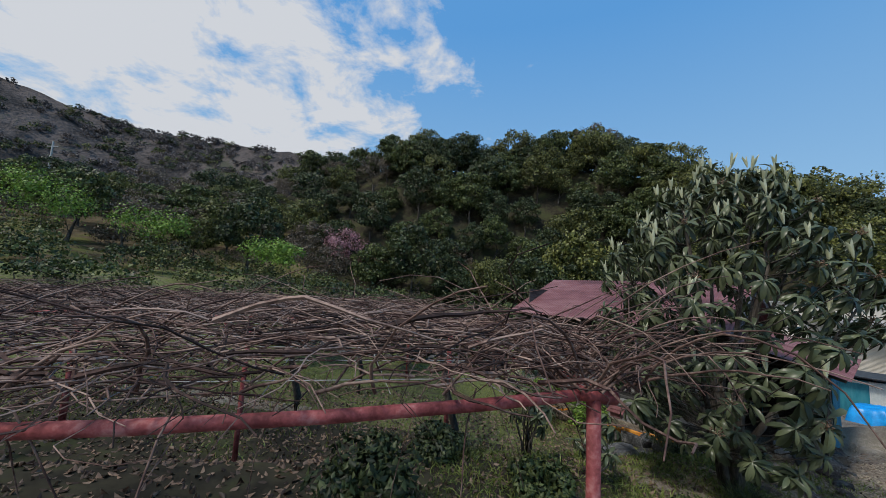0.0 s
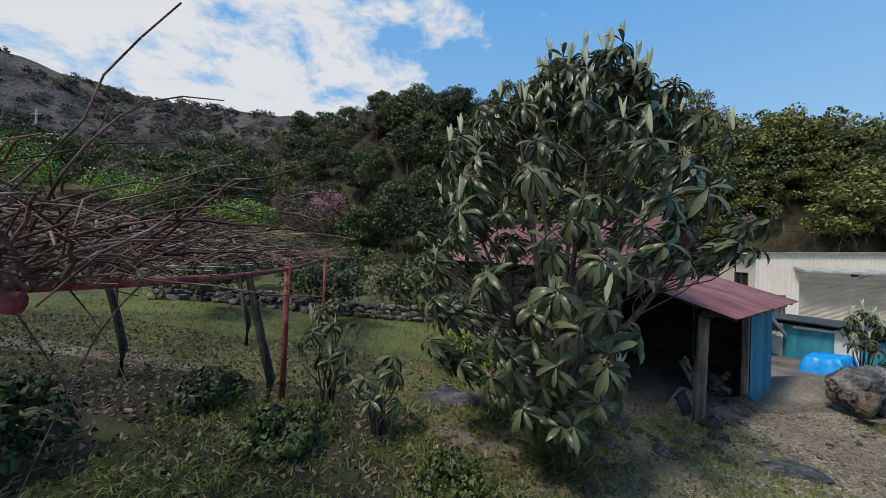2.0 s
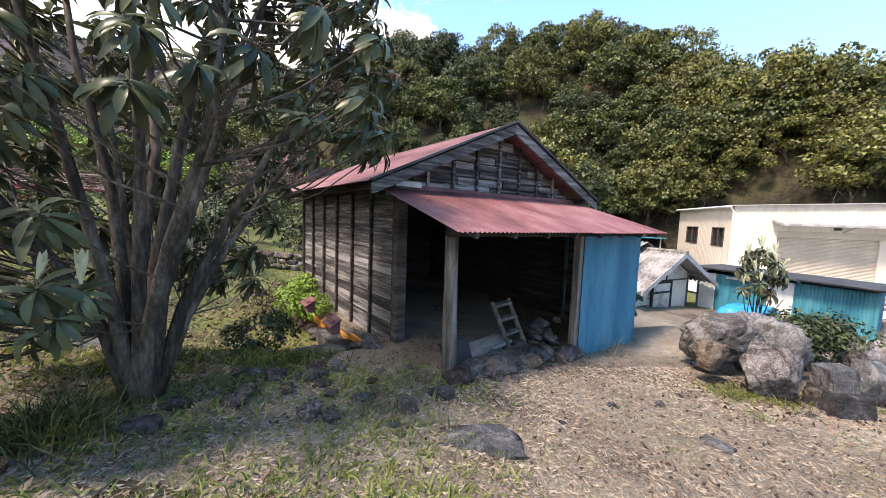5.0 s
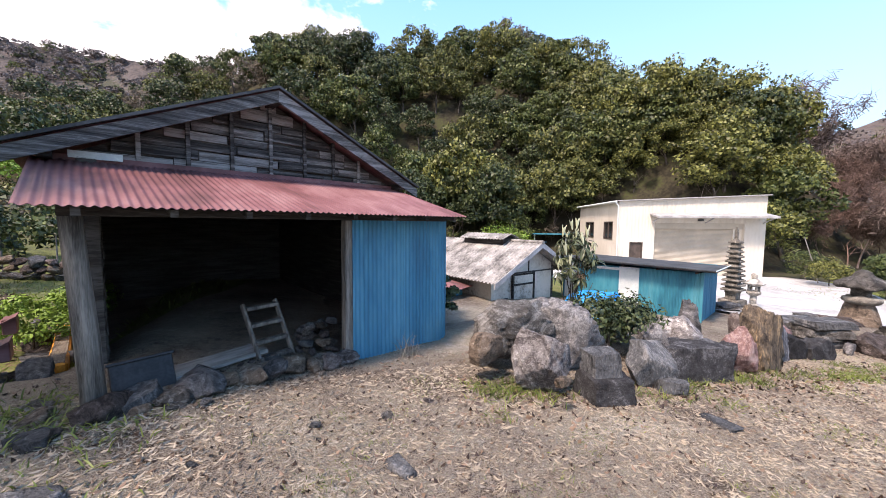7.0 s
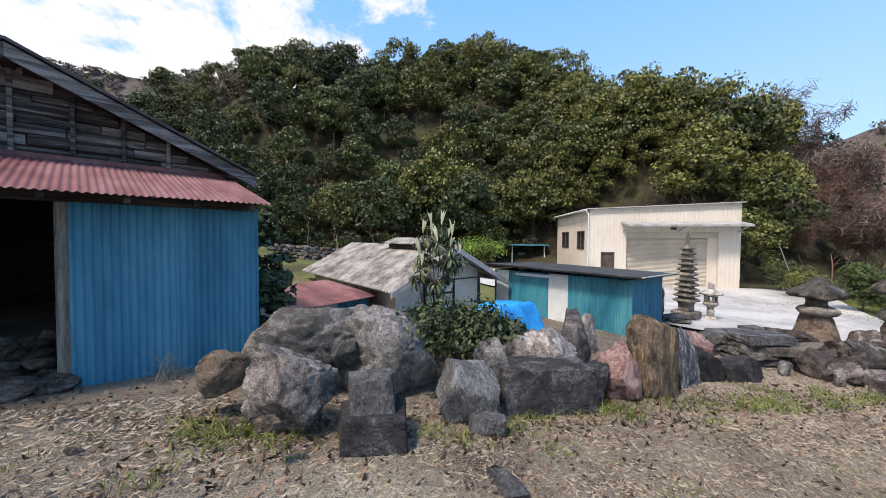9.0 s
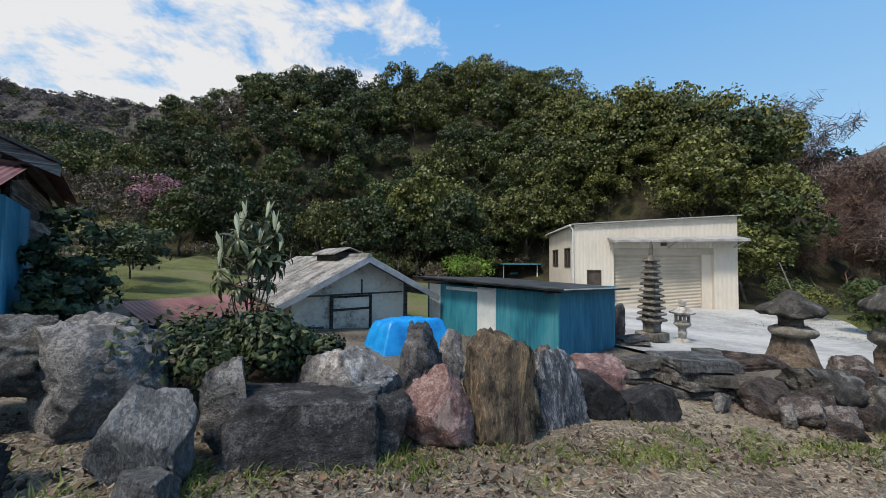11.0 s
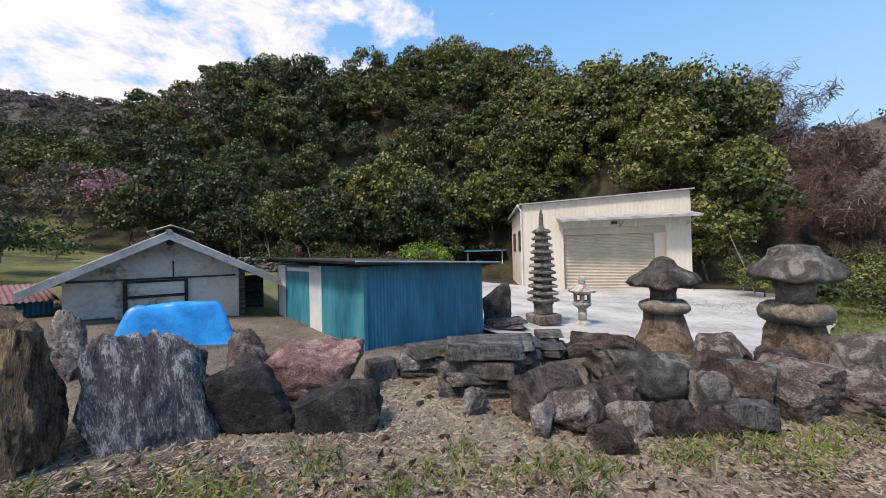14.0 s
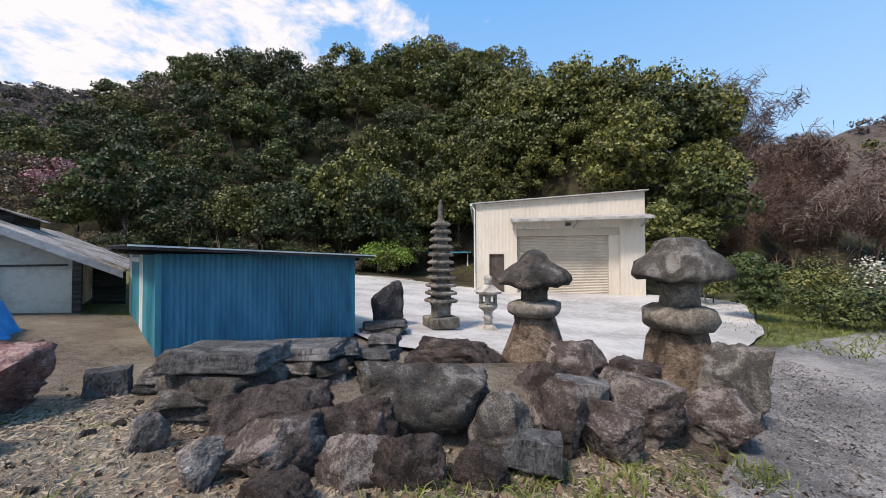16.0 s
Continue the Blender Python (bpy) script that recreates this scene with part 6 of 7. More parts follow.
# ---- vine trellis ----
def trellis():
    m = pose(0.95, 2.21, 0, 0, 0, 15.3)
    t = thing("vine_trellis", m, "vine trellis of red painted pipes under bare canes", "trellis")
    top = 1.16
    def gz(x, y):
        p = m @ Vector((x, y, 0))
        return land(p.x, p.y)
    def bar(name, a, b, r, lab=""):
        a, b = Vector(a), Vector(b)
        mid = (a + b) / 2 + Vector((0, 0, -0.04))
        return part(name, Geo().tube([a, a * 0.75 + b * 0.25 - Vector((0, 0, 0.03)), mid, a * 0.25 + b * 0.75 - Vector((0, 0, 0.03)), b], r, 10), M_PIPE, t, lab, smooth=True)
    bar("front_pipe", (0.12, 0, top), (-3.2, 0, top - 0.10), 0.036, "red oxide painted steel pipe")
    bar("front_pipe", (-3.2, 0, top - 0.10), (-9.5, 0.1, top), 0.036)
    bar("side_pipe", (0.05, 0, top + 0.02), (0.35, 4.2, top - 0.12), 0.03)
    bar("side_pipe", (0.35, 4.2, top - 0.12), (0.5, 9.0, top), 0.03)
    for y in (4.2, 9.0):
        bar("cross_pipe", (0.4, y, top), (-9.5, y, top), 0.03)
    for x, y, r, lab in ((0.0, 0.0, 0.042, "red painted steel post"), (-5.0, 0.0, 0.042, ""), (0.35, 4.2, 0.045, ""), (-2.6, 3.0, 0.03, ""), (-5, 4.2, 0.04, ""), (0.5, 9.0, 0.04, ""), (-4.5, 9.0, 0.04, ""), (-9.3, 4.2, 0.04, "")):
        part("post", Geo().tube([(x, y, gz(x, y) - 0.1), (x, y, top)], r, 10), M_PIPE, t, lab, smooth=True)
    part("elbow", Geo().tube([(0.15, 0, top - 0.04), (0.0, 0, top - 0.02), (-0.12, 0, top)], 0.045, 10), M_PIPE, t, smooth=True)
    # wires
    w = Geo()
    for i in range(16):
        y = 0.3 + i * 0.56
        w.tube([(0.3, y, top + 0.01), (-9.5, y, top + 0.01)], 0.003, 3)
    for i in range(16):
        x = -9.3 + i * 0.62
        w.tube([(x, 0, top + 0.012), (x, 9.0, top + 0.012)], 0.003, 3)
    tagged(part("wires", w, M_GREYROOF, t), kind="stuff")
    # vine trunks and the mat of canes
    rnd = random.Random(31)
    for x, y in ((0.25, 3.6), (-2.2, 5.0), (-5.5, 3.5), (-1.0, 7.2)):
        z = gz(x, y)
        pts = [(x, y, z - 0.1), (x + 0.06, y - 0.05, z + 0.5), (x - 0.08, y, z + 1.0), (x - 0.3, y - 0.1, top + 0.02), (x - 1.2, y - 0.4, top + 0.07), (x - 2.2, y - 0.5, top + 0.06)]
        part("vine_trunk", Geo().tube(pts, [0.07, 0.06, 0.055, 0.05, 0.035, 0.022], 7), M_BARK, t, "gnarled vine trunk", smooth=True)
    canes = Geo()
    def cane(x, y, z, a, L, rise, r, sides=3, wig=0.5):
        """A cane that winds and arches over."""
        p, pts, rad = Vector((x, y, z)), [], []
        n = 8 if r > 0.006 else 6
        turn, fall = rnd.uniform(-wig, wig) * 0.22, rnd.uniform(0.06, 0.24) * (0.25 + abs(rise))
        for i in range(n + 1):
            pts.append(p.copy())
            rad.append(r * (1 - 0.09 * i))
            a += turn + rnd.uniform(-wig, wig) * 0.6
            p = p + Vector((math.cos(a), math.sin(a), rise + rnd.uniform(-0.18, 0.18))) * (L / n)
            rise -= fall
            if rise > -1.2 and p.z < top - 0.02:
                p.z = top + rnd.uniform(-0.03, 0.05)
                rise = max(rise, 0.0)
        canes.tube(pts, rad, sides, cap=False)
    for i in range(5200):
        y = 9.3 * rnd.random() ** 1.15 - 0.15
        x = rnd.uniform(-9.5, 0.55) if y > 0.3 else rnd.uniform(-9.0, 0.3)
        a = rnd.gauss(0.15, 0.75) + (math.pi if rnd.random() < 0.5 else 0)
        if i % 3 == 0:
            a = rnd.uniform(0, 6.28)
        cane(x, y, top + rnd.uniform(-0.02, 0.16) + (rnd.uniform(0, 0.22) if x > -2.2 and y < 2.5 else 0), a, rnd.uniform(0.4, 1.3), rnd.uniform(-0.02, 0.28) if i % 5 else rnd.uniform(0.2, 0.6), rnd.uniform(0.0025, 0.0075) if i % 6 else rnd.uniform(0.008, 0.014), 4, 1.2)
    tagged(part("cane_mat", canes, M_TWIG, t, "tangled bare reddish-brown vine canes"), kind="stuff")
    # upright and hanging canes along the front edge
    for k in range(90):
        canes = Geo()
        x = rnd.uniform(-4.0, 0.35)
        y = rnd.uniform(-0.08, 0.9)
        if k % 6 == 0:
            cane(x, y, top, rnd.uniform(0, 6.28), rnd.uniform(0.3, 0.6), -1.3, 0.006, 4)
        else:
            cane(x, y, top + 0.02, rnd.gauss(0.2, 0.9), rnd.uniform(0.5, 1.1), rnd.uniform(0.4, 1.2), rnd.uniform(0.004, 0.011), 4, 0.7)
        part("cane", canes, M_TWIG, t, smooth=True)
    # crown of stouter canes over the corner post
    for k in range(80):
        canes = Geo()
        a = rnd.uniform(-1.6, 4.0)
        cane(rnd.uniform(-0.25, 0.3), rnd.uniform(-0.1, 0.5), top + 0.02, a, rnd.uniform(0.6, 1.25), rnd.uniform(0.5, 1.3), rnd.uniform(0.005, 0.011), 5, 0.6)
        part("cane", canes, M_TWIG, t, smooth=True)
    return t


trellis()

# ---- in and around the timber shed ----
def ladder_stool():
    t = thing("step_ladder", SH @ pose(1.60, 0.92, -1.06, 0, 0, 10), "small grey wooden step ladder leaning in the shed", "ladder")
    for x in (0.0, 0.40):
        part("rail", Geo().beam((x + 0.03, -0.10, 0), (x, 0.24, 0.66), 0.03, 0.055, 0.004), M_POST, t)
    for k in (0.10, 0.36, 0.64, 0.92):
        part("tread", Geo().box(0.02, 0.41, 0.34 * k - 0.15, 0.34 * k - 0.06, 0.66 * k - 0.02, 0.66 * k + 0.02, 0.005), M_POST, t)


ladder_stool()
single("loose_plank", Geo().box(0, 1.15, 0, 0.30, 0, 0.045, 0.006), M_PLANK, SH @ pose(0.62, 0.72, -0.98, 4, -1, 10), "wide grey plank lying on stones", "plank")
def crate():
    t = thing("plastic_crate", SH @ pose(0.40, 0.62, -1.06, -24, 0, 6), "black plastic panel leaning by the post", "crate")
    part("panel", Geo().box(0, 0.46, 0, 0.03, 0, 0.40, 0.008), M_BLACKP, t)
    part("rim", Geo().box(-0.015, 0.475, -0.015, 0.04, 0.39, 0.42, 0.006), M_BLACKP, t)


crate()
STONES = [rock_mesh(300 + i, 1, 0.8, 0.7, k, 3) for i, k in enumerate(("grey", "brown", "lichen", "slab", "rust", "tan"))]


def stone(m, seed, group, label="small rough stone laid in a row", name="stone"):
    rnd = random.Random(seed)
    return single(name, rnd.choice(STONES), None, m @ pose(0, 0, 0, rnd.uniform(-20, 20), rnd.uniform(-20, 20), rnd.uniform(0, 360)), label, "stone", group)


def sized(x, y, z, s, sz=None):
    return pose(x, y, z) @ Matrix.Diagonal((s, s, sz or s, 1))


rnd = random.Random(77)
for i in range(11):
    p = SH @ Vector((0.35 + i * 0.21, 0.36 + 0.05 * math.sin(i * 2.1), 0))
    s = rnd.uniform(0.22, 0.42)
    stone(sized(p.x, p.y, land(p.x, p.y) + s * 0.18, s, s * 0.8), 900 + i, "shed sill stones")
for i in range(9):
    p = SH @ Vector((0.65 + i * 0.13, 0.78 + 0.01 * i, 0))
    stone(sized(p.x, p.y, -1.02, 0.13), 930 + i, "plank stones", "small stone propping the plank")
for i in range(26):
    p = SH @ Vector((2.12 + rnd.uniform(0, 0.34), 0.75 + rnd.uniform(-0.1, 0.25), 0))
    stone(sized(p.x, p.y, -1.0 + (i // 6) * 0.085, rnd.uniform(0.11, 0.17), 0.11), 950 + i, "stone pile", "stone in a pile beside the door post")
for i in range(15):
    k = i / 14
    x, y = 5.25 + (2.5 - 5.25) * k + rnd.uniform(-0.08, 0.08), 6.85 + (10.2 - 6.85) * k + rnd.uniform(-0.08, 0.08)
    s = rnd.uniform(0.28, 0.5)
    stone(sized(x, y, land(x, y) + s * 0.15, s, s * 0.7), 1000 + i, "lane edge stones", "mossy edging stone beside the shed lane")
for i, (x, y, s, h) in enumerate(((6.60, 5.15, 0.6, 0.05), (4.55, 6.75, 0.8, 0.12), (4.3, 7.5, 0.6, 0.1), (8.71, 5.56, 0.22, 0.05), (15.45, 5.39, 0.5, 0.05), (2.9, 5.9, 0.6, 0.2), (2.6, 5.9, 0.8, 0.2), (11.9, 6.3, 0.3, 0.04))):
    single("flagstone", rock_mesh(400 + i, s, s * 0.65, h, "slab", 3), None, pose(x, y, land(x, y) + h * 0.25, 0, 0, 40 * i), "flat grey flagstone sunk in the ground", "stone", "flagstones")
for i in range(46):
    k = rnd.random()
    x, y = 5.2 + k * 12.5, 0
    y = 4.5 + 0.30 * (x - 5.2) + rnd.uniform(0.4, 2.6)
    s = rnd.uniform(0.04, 0.11)
    stone(sized(x, y, land(x, y) + s * 0.1, s, s * 0.7), 1100 + i, "loose stones", "loose stone lying on the dry ground")
for i in range(7):
    k = i / 6
    x, y = 4.98 + (3.2 - 4.98) * k, 7.42 + (9.6 - 7.42) * k
    t = thing("planter_tray", pose(x, y, land(x, y) + 0.02, 0, 0, 129), "orange plastic planter tray along the shed wall", "planter", "orange planters")
    part("tray", Geo().box(-0.20, 0.20, -0.09, 0.09, 0, 0.16, 0.02), M_ORANGE, t)
    part("soil", Geo().box(-0.18, 0.18, -0.07, 0.07, 0.15, 0.168), M_GROUND, t)
for x, y, z in ((3.98, 8.10, -0.72), (4.68, 7.30, -0.78)):
    t = thing("wall_box", pose(x, y, z, 0, 0, 129.3), "small faded red tin box hung on the shed wall", "box", "wall boxes")
    part("hood", Geo().add([(-0.16, 0.0, 0.12), (0.16, 0.0, 0.12), (0.18, 0.17, 0.03), (-0.18, 0.17, 0.03), (-0.16, 0.0, 0.10), (0.16, 0.0, 0.10), (0.18, 0.17, 0.01), (-0.18, 0.17, 0.01)], [(0, 1, 2, 3), (7, 6, 5, 4), (0, 4, 5, 1), (1, 5, 6, 2), (2, 6, 7, 3), (3, 7, 4, 0)]), M_RED, t)
    part("box", Geo().box(-0.12, 0.12, 0.0, 0.12, -0.1, 0.09, 0.01), M_RED, t)
shrub(3.5, 8.75, 0.55, 0.9, F_BRIGHT, 1301, "fresh green rounded shrub beside the lane", size=0.06, clumps=24, leaves=90)
shrub(2.6, 9.0, 0.6, 0.9, F_BROWN, 1302, "twiggy brown shrub beside the lane", size=0.06, clumps=24, leaves=50)
shrub(2.9, 10.2, 0.6, 0.8, F_BRIGHT, 1303, "fresh green rounded shrub beside the lane", size=0.07, clumps=24, leaves=80)
shrub(4.1, 6.4, 0.4, 0.55, F_DARK, 1304, "low dark green plant by the flagstones", size=0.05, clumps=20, leaves=70)
shrub(1.2, 4.2, 0.38, 0.32, F_MID, 1305, "low leafy plants under the trellis", size=0.07, clumps=24, leaves=60)
shrub(-0.6, 3.4, 0.5, 0.7, F_DARK, 1306, "low leafy plants under the trellis", size=0.08, clumps=24, leaves=60)
shrub(0.1, 4.8, 0.45, 0.4, F_DARK, 1307, "low leafy plants under the trellis", size=0.07, clumps=24, leaves=60)
shrub(2.8, 3.9, 0.35, 0.25, F_MID, 1308, "low leafy weeds by the loquat", size=0.05, clumps=20, leaves=60)
for i, (x, y) in enumerate(((-6.2, 16.5), (-3.0, 18.5), (0.3, 17.0), (-9, 19), (3.2, 18.5), (-1.0, 12.0), (-4.5, 11.0), (5.0, 16.0))):
    shrub(x, y, 1.15, 1.7, F_DARK if i % 2 else F_MID, 1320 + i, "small dark citrus tree in the orchard", name="citrus_tree", size=0.13, clumps=26, leaves=70, lift=0.45, group="orchard trees", category="tree")


for i in range(40):
    x, y = rnd.uniform(4.2, 7.0), 0
    y = 4.6 + (x - 4.2) * 0.45 + rnd.uniform(0, 1.0)
    s = rnd.uniform(0.08, 0.26)
    stone(sized(x, y, land(x, y) + s * 0.08, s, s * 0.55), 1180 + i, "rubble by the lane", "half-buried rubble stone by the shed lane")


# ---- dry stone wall and wire fence behind the orchard ----
def stone_wall(a, b, rows, group):
    t = thing("dry_stone_wall", pose(a[0], a[1], land(*a)), "low mossy dry stone wall", "wall")
    inv = t.matrix_world.inverted()
    L = math.hypot(b[0] - a[0], b[1] - a[1])
    r2 = random.Random(int(L * 10))
    n = int(L / 0.30)
    for j in range(rows):
        for i in range(n):
            k = (i + 0.5 * (j % 2)) / n
            x, y = a[0] + (b[0] - a[0]) * k, a[1] + (b[1] - a[1]) * k
            s = r2.uniform(0.30, 0.46)
            m = sized(x + r2.uniform(-0.05, 0.05), y + 0.05 * j, land(x, y) + 0.08 + 0.19 * j, s, s * 0.75) @ pose(0, 0, 0, r2.uniform(-15, 15), r2.uniform(-15, 15), r2.uniform(0, 360))
            part("stone", r2.choice(STONES), None, t, m=inv @ m)


stone_wall((-7.0, 12.2), (2.6, 14.6), 3, "orchard wall")
stone_wall((4.0, 24.5), (9.5, 26.5), 4, "hill foot wall")
for i in range(11):
    x, y = -8 + i * 1.15, 12.9 + i * 0.27
    single("fence_post", Geo().tube([(0, 0, -0.1), (0.01, 0, 0.55), (0, 0.01, 1.1)], [0.022, 0.02, 0.018], 6), M_POST, pose(x, y, land(x, y), 0, 0, 30 * i), "thin weathered fence stake", "post", "orchard fence")
single("bamboo_pole", Geo().tube([(0, 0, 0), (-0.5, 0, 1.3), (-1.1, 0, 2.6)], [0.03, 0.028, 0.022], 7), M_PLANK, pose(31.6, 20.3, land(31.6, 20.3)), "pale bamboo pole leaning over the bushes", "pole")
bare_tree(31.9, 21.2, 2.6, 71, M_BARETWIG, "heap of pale bare prunings by the warehouse")
bare_tree(33.5, 18.0, 2.8, 72, M_BARETWIG, "heap of pale bare prunings by the warehouse")
single("upright_rock", rock_mesh(333, 0.55, 0.5, 1.05, "black", 4), None, pose(18.75, 14.0, land(18.75, 14.0) + 0.45, 0, 0, 30), "dark jagged upright rock behind the store", "boulder")


# ---- far houses and poles ----
def house(x, y, z, w, d, h, turn, mat, roofm, label):
    t = thing("house", pose(x, y, z, 0, 0, turn), label, "house", "valley houses")
    part("wall", Geo().box(-w / 2, w / 2, -d / 2, d / 2, -2.0, h), mat, t)
    r = Geo().add([(-w / 2 - 0.4, -d / 2 - 0.4, h), (w / 2 + 0.4, -d / 2 - 0.4, h), (w / 2 + 0.4, d / 2 + 0.4, h), (-w / 2 - 0.4, d / 2 + 0.4, h), (-w / 2 - 0.4, 0, h + d * 0.28), (w / 2 + 0.4, 0, h + d * 0.28)],
                  [(0, 1, 5, 4), (2, 3, 4, 5), (0, 4, 3), (1, 2, 5), (3, 2, 1, 0)])
    part("roof", r, roofm, t)
    for k in range(2):
        for i in range(3):
            xx = -w / 2 + (i + 0.5) * w / 3
            zz = 0.6 + k * h * 0.48
            part("window", Geo().box(xx - w * 0.1, xx + w * 0.1, -d / 2 - 0.03, -d / 2 - 0.003, zz, zz + h * 0.24), M_GLASS, t)
            if k == 0:
                part("window", Geo().box(w / 2 + 0.003, w / 2 + 0.03, -d / 2 + (i + 0.3) * d / 3, -d / 2 + (i + 0.7) * d / 3, zz, zz + h * 0.24), M_GLASS, t)


house(-60.5, 40.5, land(-60.5, 40.5) + 1.8, 5.5, 5, 3.6, 35, M_WHITETIN, M_GREYROOF, "pale two-storey house far up the valley")
house(-61.5, 36.0, land(-61.5, 36) + 1.5, 4.5, 4, 3.0, 35, M_WHITETIN, M_DARKTIN, "pale two-storey house far up the valley")
house(-74, 92, land(-74, 92) + 1.5, 7, 4, 1.2, 40, M_WHITETIN, M_WHITETIN, "long low white building on the far slope")
house(-56, 55, land(-56, 55) + 1.2, 8, 3, 0.9, 30, M_TEAL, M_WHITETIN, "low greenhouse far up the valley")
for i, (x, y) in enumerate(((-70, 71), (-64, 74), (-58, 50))):
    z = land(x, y)
    t = thing("utility_pole", pose(x, y, z), "grey concrete utility pole with a short crossarm", "utility pole", "far poles")
    part("shaft", Geo().tube([(0, 0, -0.5), (0, 0, 9)], [0.17, 0.11], 8), M_CONC, t)
    part("crossarm", Geo().box(-0.8, 0.8, -0.05, 0.05, 8.2, 8.32), M_GREYROOF, t)


# ---- litter, straw and grass ----
def strip_points(n, rng, x0, x1, near, far):
    x = rng.uniform(x0, x1, n)
    y = 0.1 + 0.345 * x + near + (far - near) * rng.random(n)
    return x, y


def lay(name, n, x, y, size, mat, label, rng, up=0.35, aspect=0.55, lift=0.012):
    z = np.array([land(a, b) for a, b in zip(x, y)]) + lift
    nor = rng.normal(size=(n, 3)) * up + [0, 0, 1]
    nor /= np.linalg.norm(nor, axis=1, keepdims=True)
    v, f = leaf_quads(np.stack([x, y, z], 1), nor, size, rng, aspect)
    return tagged(new(name, mesh_arrays(name, v, f, mat)), label, name.replace("_", " "), kind="stuff")


def stand(name, x, y, length, width, mat, label, rng, spread=0.5, base=0.0):
    """Upright bent blades."""
    n = len(x)
    z = np.array([land(a, b) for a, b in zip(x, y)]) - 0.01 + base
    p = np.stack([x, y, z], 1)
    d = np.concatenate([rng.normal(size=(n, 2)) * spread, np.ones((n, 1))], 1)
    d /= np.linalg.norm(d, axis=1, keepdims=True)
    s = np.cross(d, rng.normal(size=(n, 3)))
    s /= np.linalg.norm(s, axis=1, keepdims=True)
    L, W = length[:, None], width
    q = p + d * L * 0.6
    e = p + d * L + np.concatenate([d[:, :2] * L * 0.35, -0.12 * L], 1)
    v = np.stack([p - s * W / 2, p + s * W / 2, q + s * W * 0.4, q - s * W * 0.4, e], 1).reshape(-1, 3)
    i = np.arange(n)[:, None] * 5
    f = np.concatenate([i + [0, 1, 2], i + [0, 2, 3], i + [3, 2, 4]], 0)
    return tagged(new(name, mesh_arrays(name, v, f, mat)), label, name.replace("_", " "), kind="stuff")


rng = np.random.default_rng(8)
n = 64000
x, y = strip_points(n, rng, 4.0, 21.5, 0.5, 4.2)
lay("straw", n, x, y, rng.uniform(0.02, 0.075, n), M_STRAW, "dry straw-coloured grass lying on the soil", rng, 0.3, 0.045)
n = 8000
x, y = strip_points(n, rng, 3.0, 21.0, 0.6, 4.6)
lay("fallen_leaves", n, x, y, rng.uniform(0.02, 0.065, n), M_LITTER, "curled brown fallen leaves", rng, 0.5)
n = 16000
x, y = rng.uniform(-8, 4.2, n), rng.uniform(2.2, 9.5, n)
lay("leaf_litter", n, x, y, rng.uniform(0.04, 0.12, n), M_LITTER, "brown leaf litter under the trellis", rng, 0.5)
# short green growth in uneven patches
def patches(cx, cy, sp, each):
    xs = np.repeat(cx, each) + rng.normal(size=len(cx) * each) * sp
    ys = np.repeat(cy, each) + rng.normal(size=len(cy) * each) * sp
    return xs, ys


cx, cy = strip_points(150, rng, 3.0, 20.5, 0.9, 4.3)
x, y = patches(cx, cy, 0.10, 45)
stand("grass", x, y, rng.uniform(0.02, 0.07, len(x)), 0.006, M_GRASS, "short green grass in scattered patches", rng, 0.8)
cx, cy = strip_points(420, rng, 4.0, 21.0, 0.6, 4.2)
x, y = patches(cx, cy, 0.16, 30)
stand("dry_grass", x, y, rng.uniform(0.02, 0.07, len(x)), 0.005, M_STRAW, "short dry grass stubble", rng, 1.1)
x, y = rng.uniform(-9, 5, 15000), rng.uniform(5.0, 17, 15000)
stand("orchard_grass", x, y, rng.uniform(0.05, 0.16, 15000), 0.014, M_GRASS, "green grass between the orchard trees", rng, 0.6)
cx, cy = rng.uniform(0.0, 6.8, 330), rng.uniform(2.9, 6.4, 330)
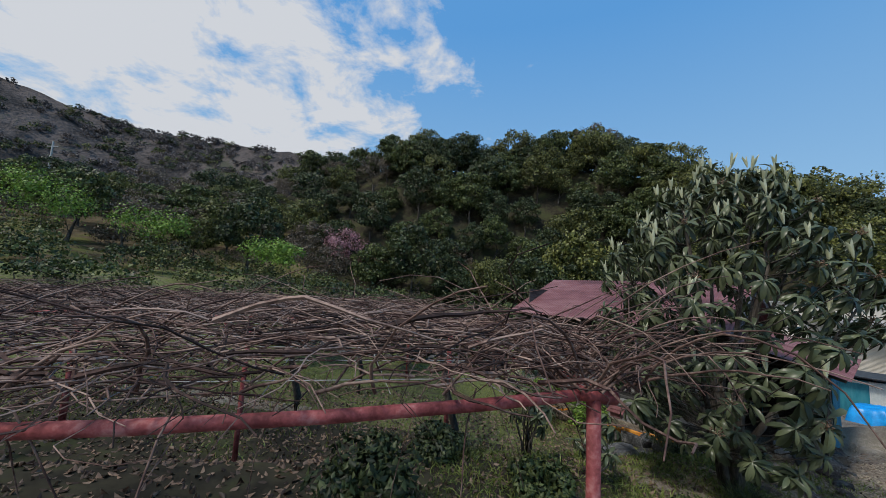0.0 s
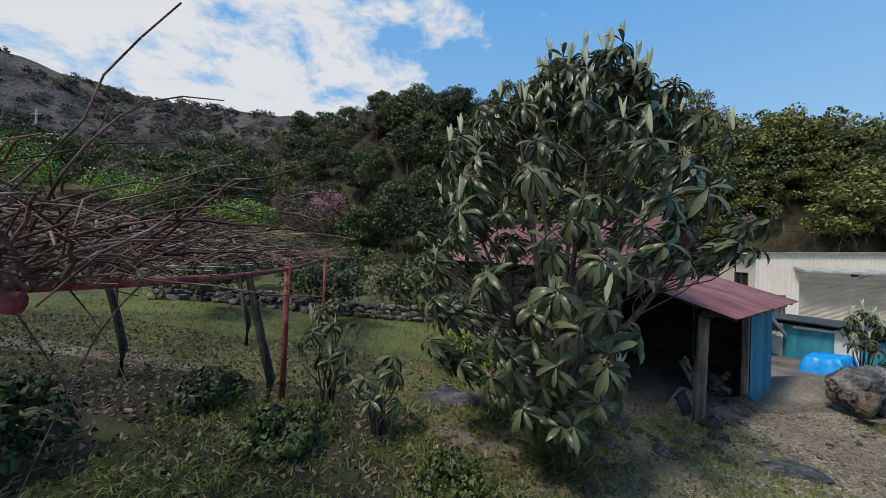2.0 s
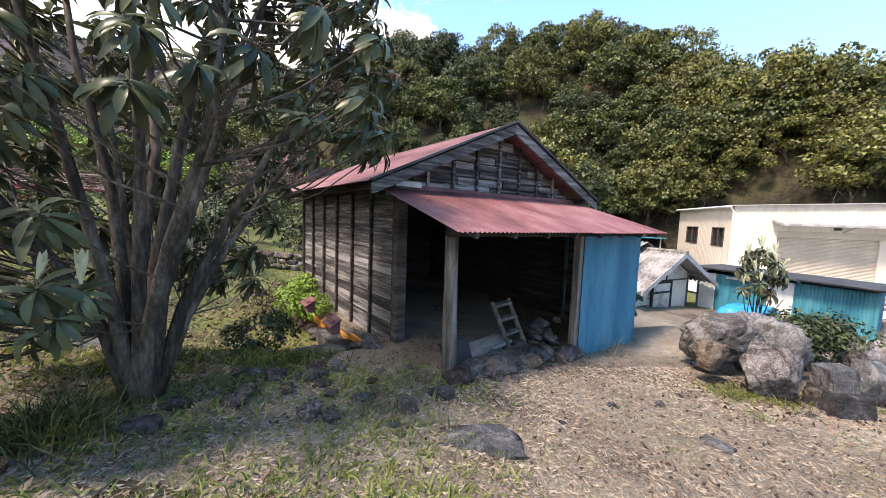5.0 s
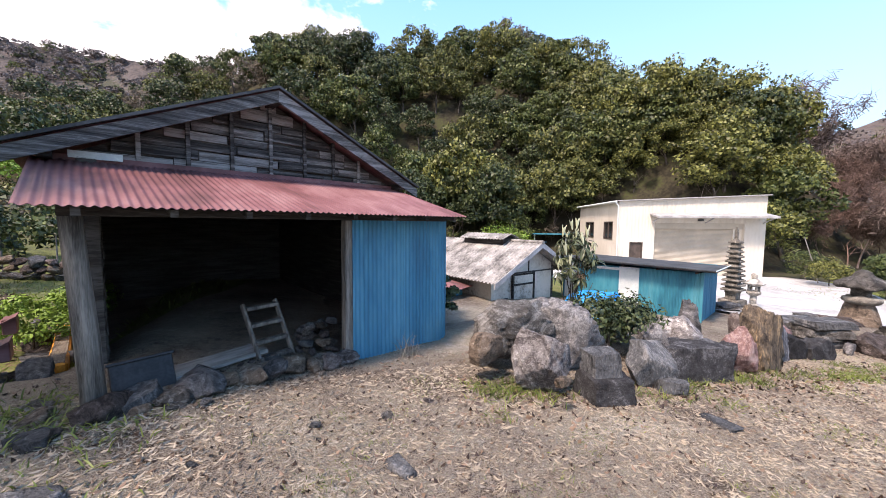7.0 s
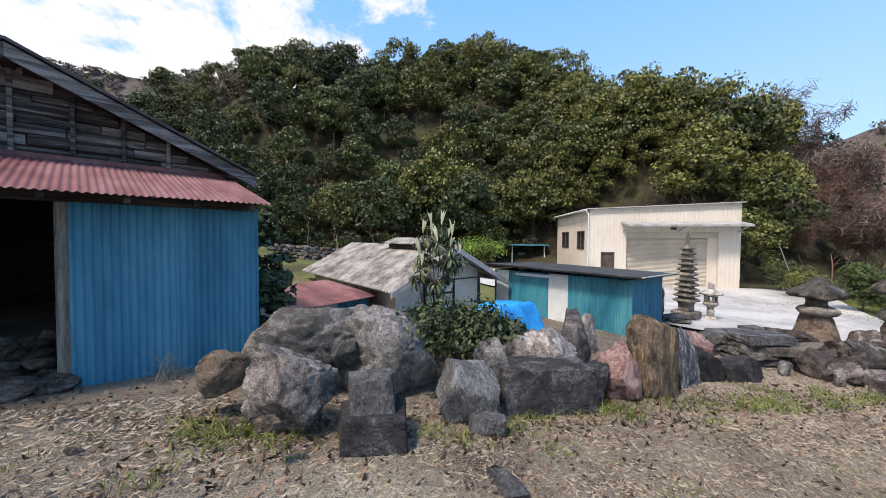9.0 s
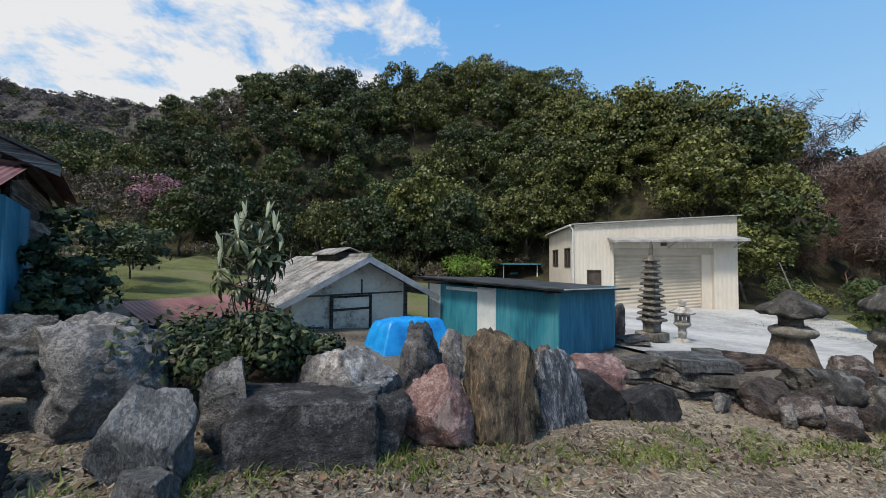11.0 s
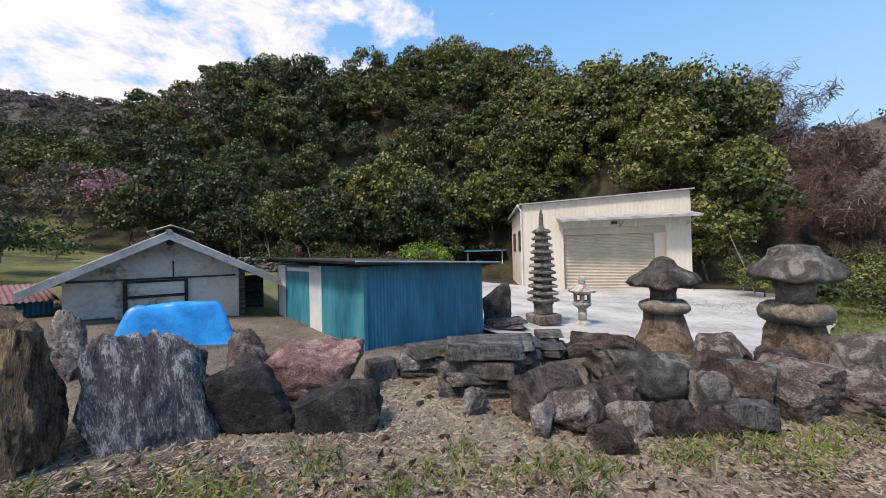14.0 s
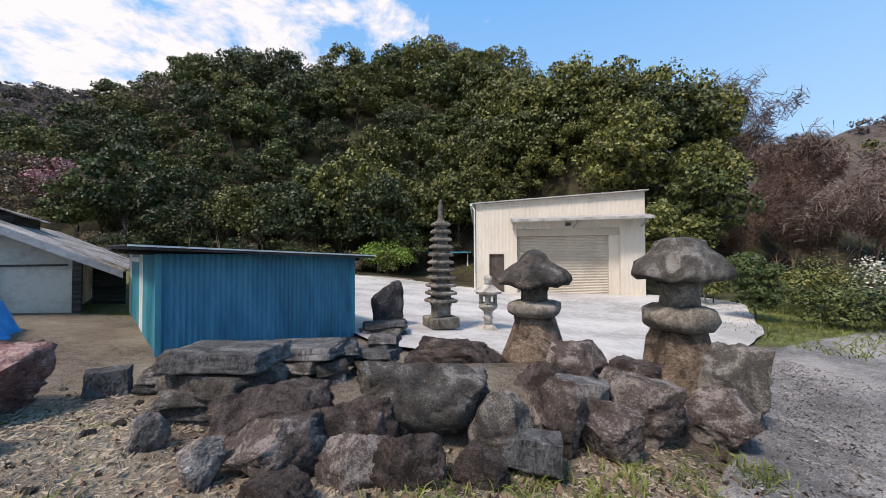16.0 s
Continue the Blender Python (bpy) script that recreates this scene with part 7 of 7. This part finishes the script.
x, y = patches(cx, cy, 0.16, 60)
stand("weeds", x, y, rng.uniform(0.04, 0.13, len(x)), 0.012, M_GRASS, "low green weeds around the loquat", rng, 0.8)
# tufts
x, y = patches(np.array([3.85]), np.array([4.45]), 0.13, 500)
stand("grass_tuft", x, y, rng.uniform(0.2, 0.45, 500), 0.008, F_MID, "dense tuft of long dark grass at the loquat's foot", rng, 0.7)
x, y = patches(np.array([0.2]), np.array([4.9]), 0.2, 400)
stand("grass_tuft", x, y, rng.uniform(0.15, 0.4, 400), 0.010, F_MID, "dense tuft of long dark grass by a trellis post", rng, 0.7)
p = SH @ Vector((3.25, 0.18, 0))
x, y = patches(np.array([p.x]), np.array([p.y]), 0.06, 60)
stand("dry_weed", x, y, rng.uniform(0.1, 0.42, 60), 0.006, M_STRAW, "tall dry weed against the blue tin wall", rng, 0.5)
# grass along the foot of the boulders and the lane
cx = rng.uniform(9.5, 22, 120)
cy = 6.75 + (cx - 9.5) * 0.18 + rng.normal(size=120) * 0.16
x, y = patches(cx, cy, 0.09, 40)
stand("boulder_grass", x, y, rng.uniform(0.04, 0.15, len(x)), 0.010, M_GRASS, "green tufts along the foot of the boulders", rng, 0.7)
n = 1500
x = rng.uniform(9.3, 22, n)
y = 6.65 + (x - 9.3) * 0.18 + rng.normal(size=n) * 0.28
lay("dead_leaves", n, x, y, rng.uniform(0.05, 0.12, n), M_LITTER, "dead brown leaves blown against the boulders", rng, 0.6)
n = 9000
x = rng.uniform(17.0, 26.0, n)
y = 2.9 + (x - 17.0) * 1.05 + rng.normal(size=n) * 0.7
lay("gravel", n, x, y, rng.uniform(0.015, 0.04, n), MAT["pale"], "loose gravel along the lane's edge", rng, 0.6, 0.8, 0.02)
x, y = rng.uniform(27, 40, 9000), rng.uniform(11, 19, 9000)
keep = y > 12.0 + (x - 27) * 0.30
stand("verge_grass", x[keep], y[keep], rng.uniform(0.06, 0.2, keep.sum()), 0.02, M_GRASS, "green verge grass by the lane", rng, 0.6)
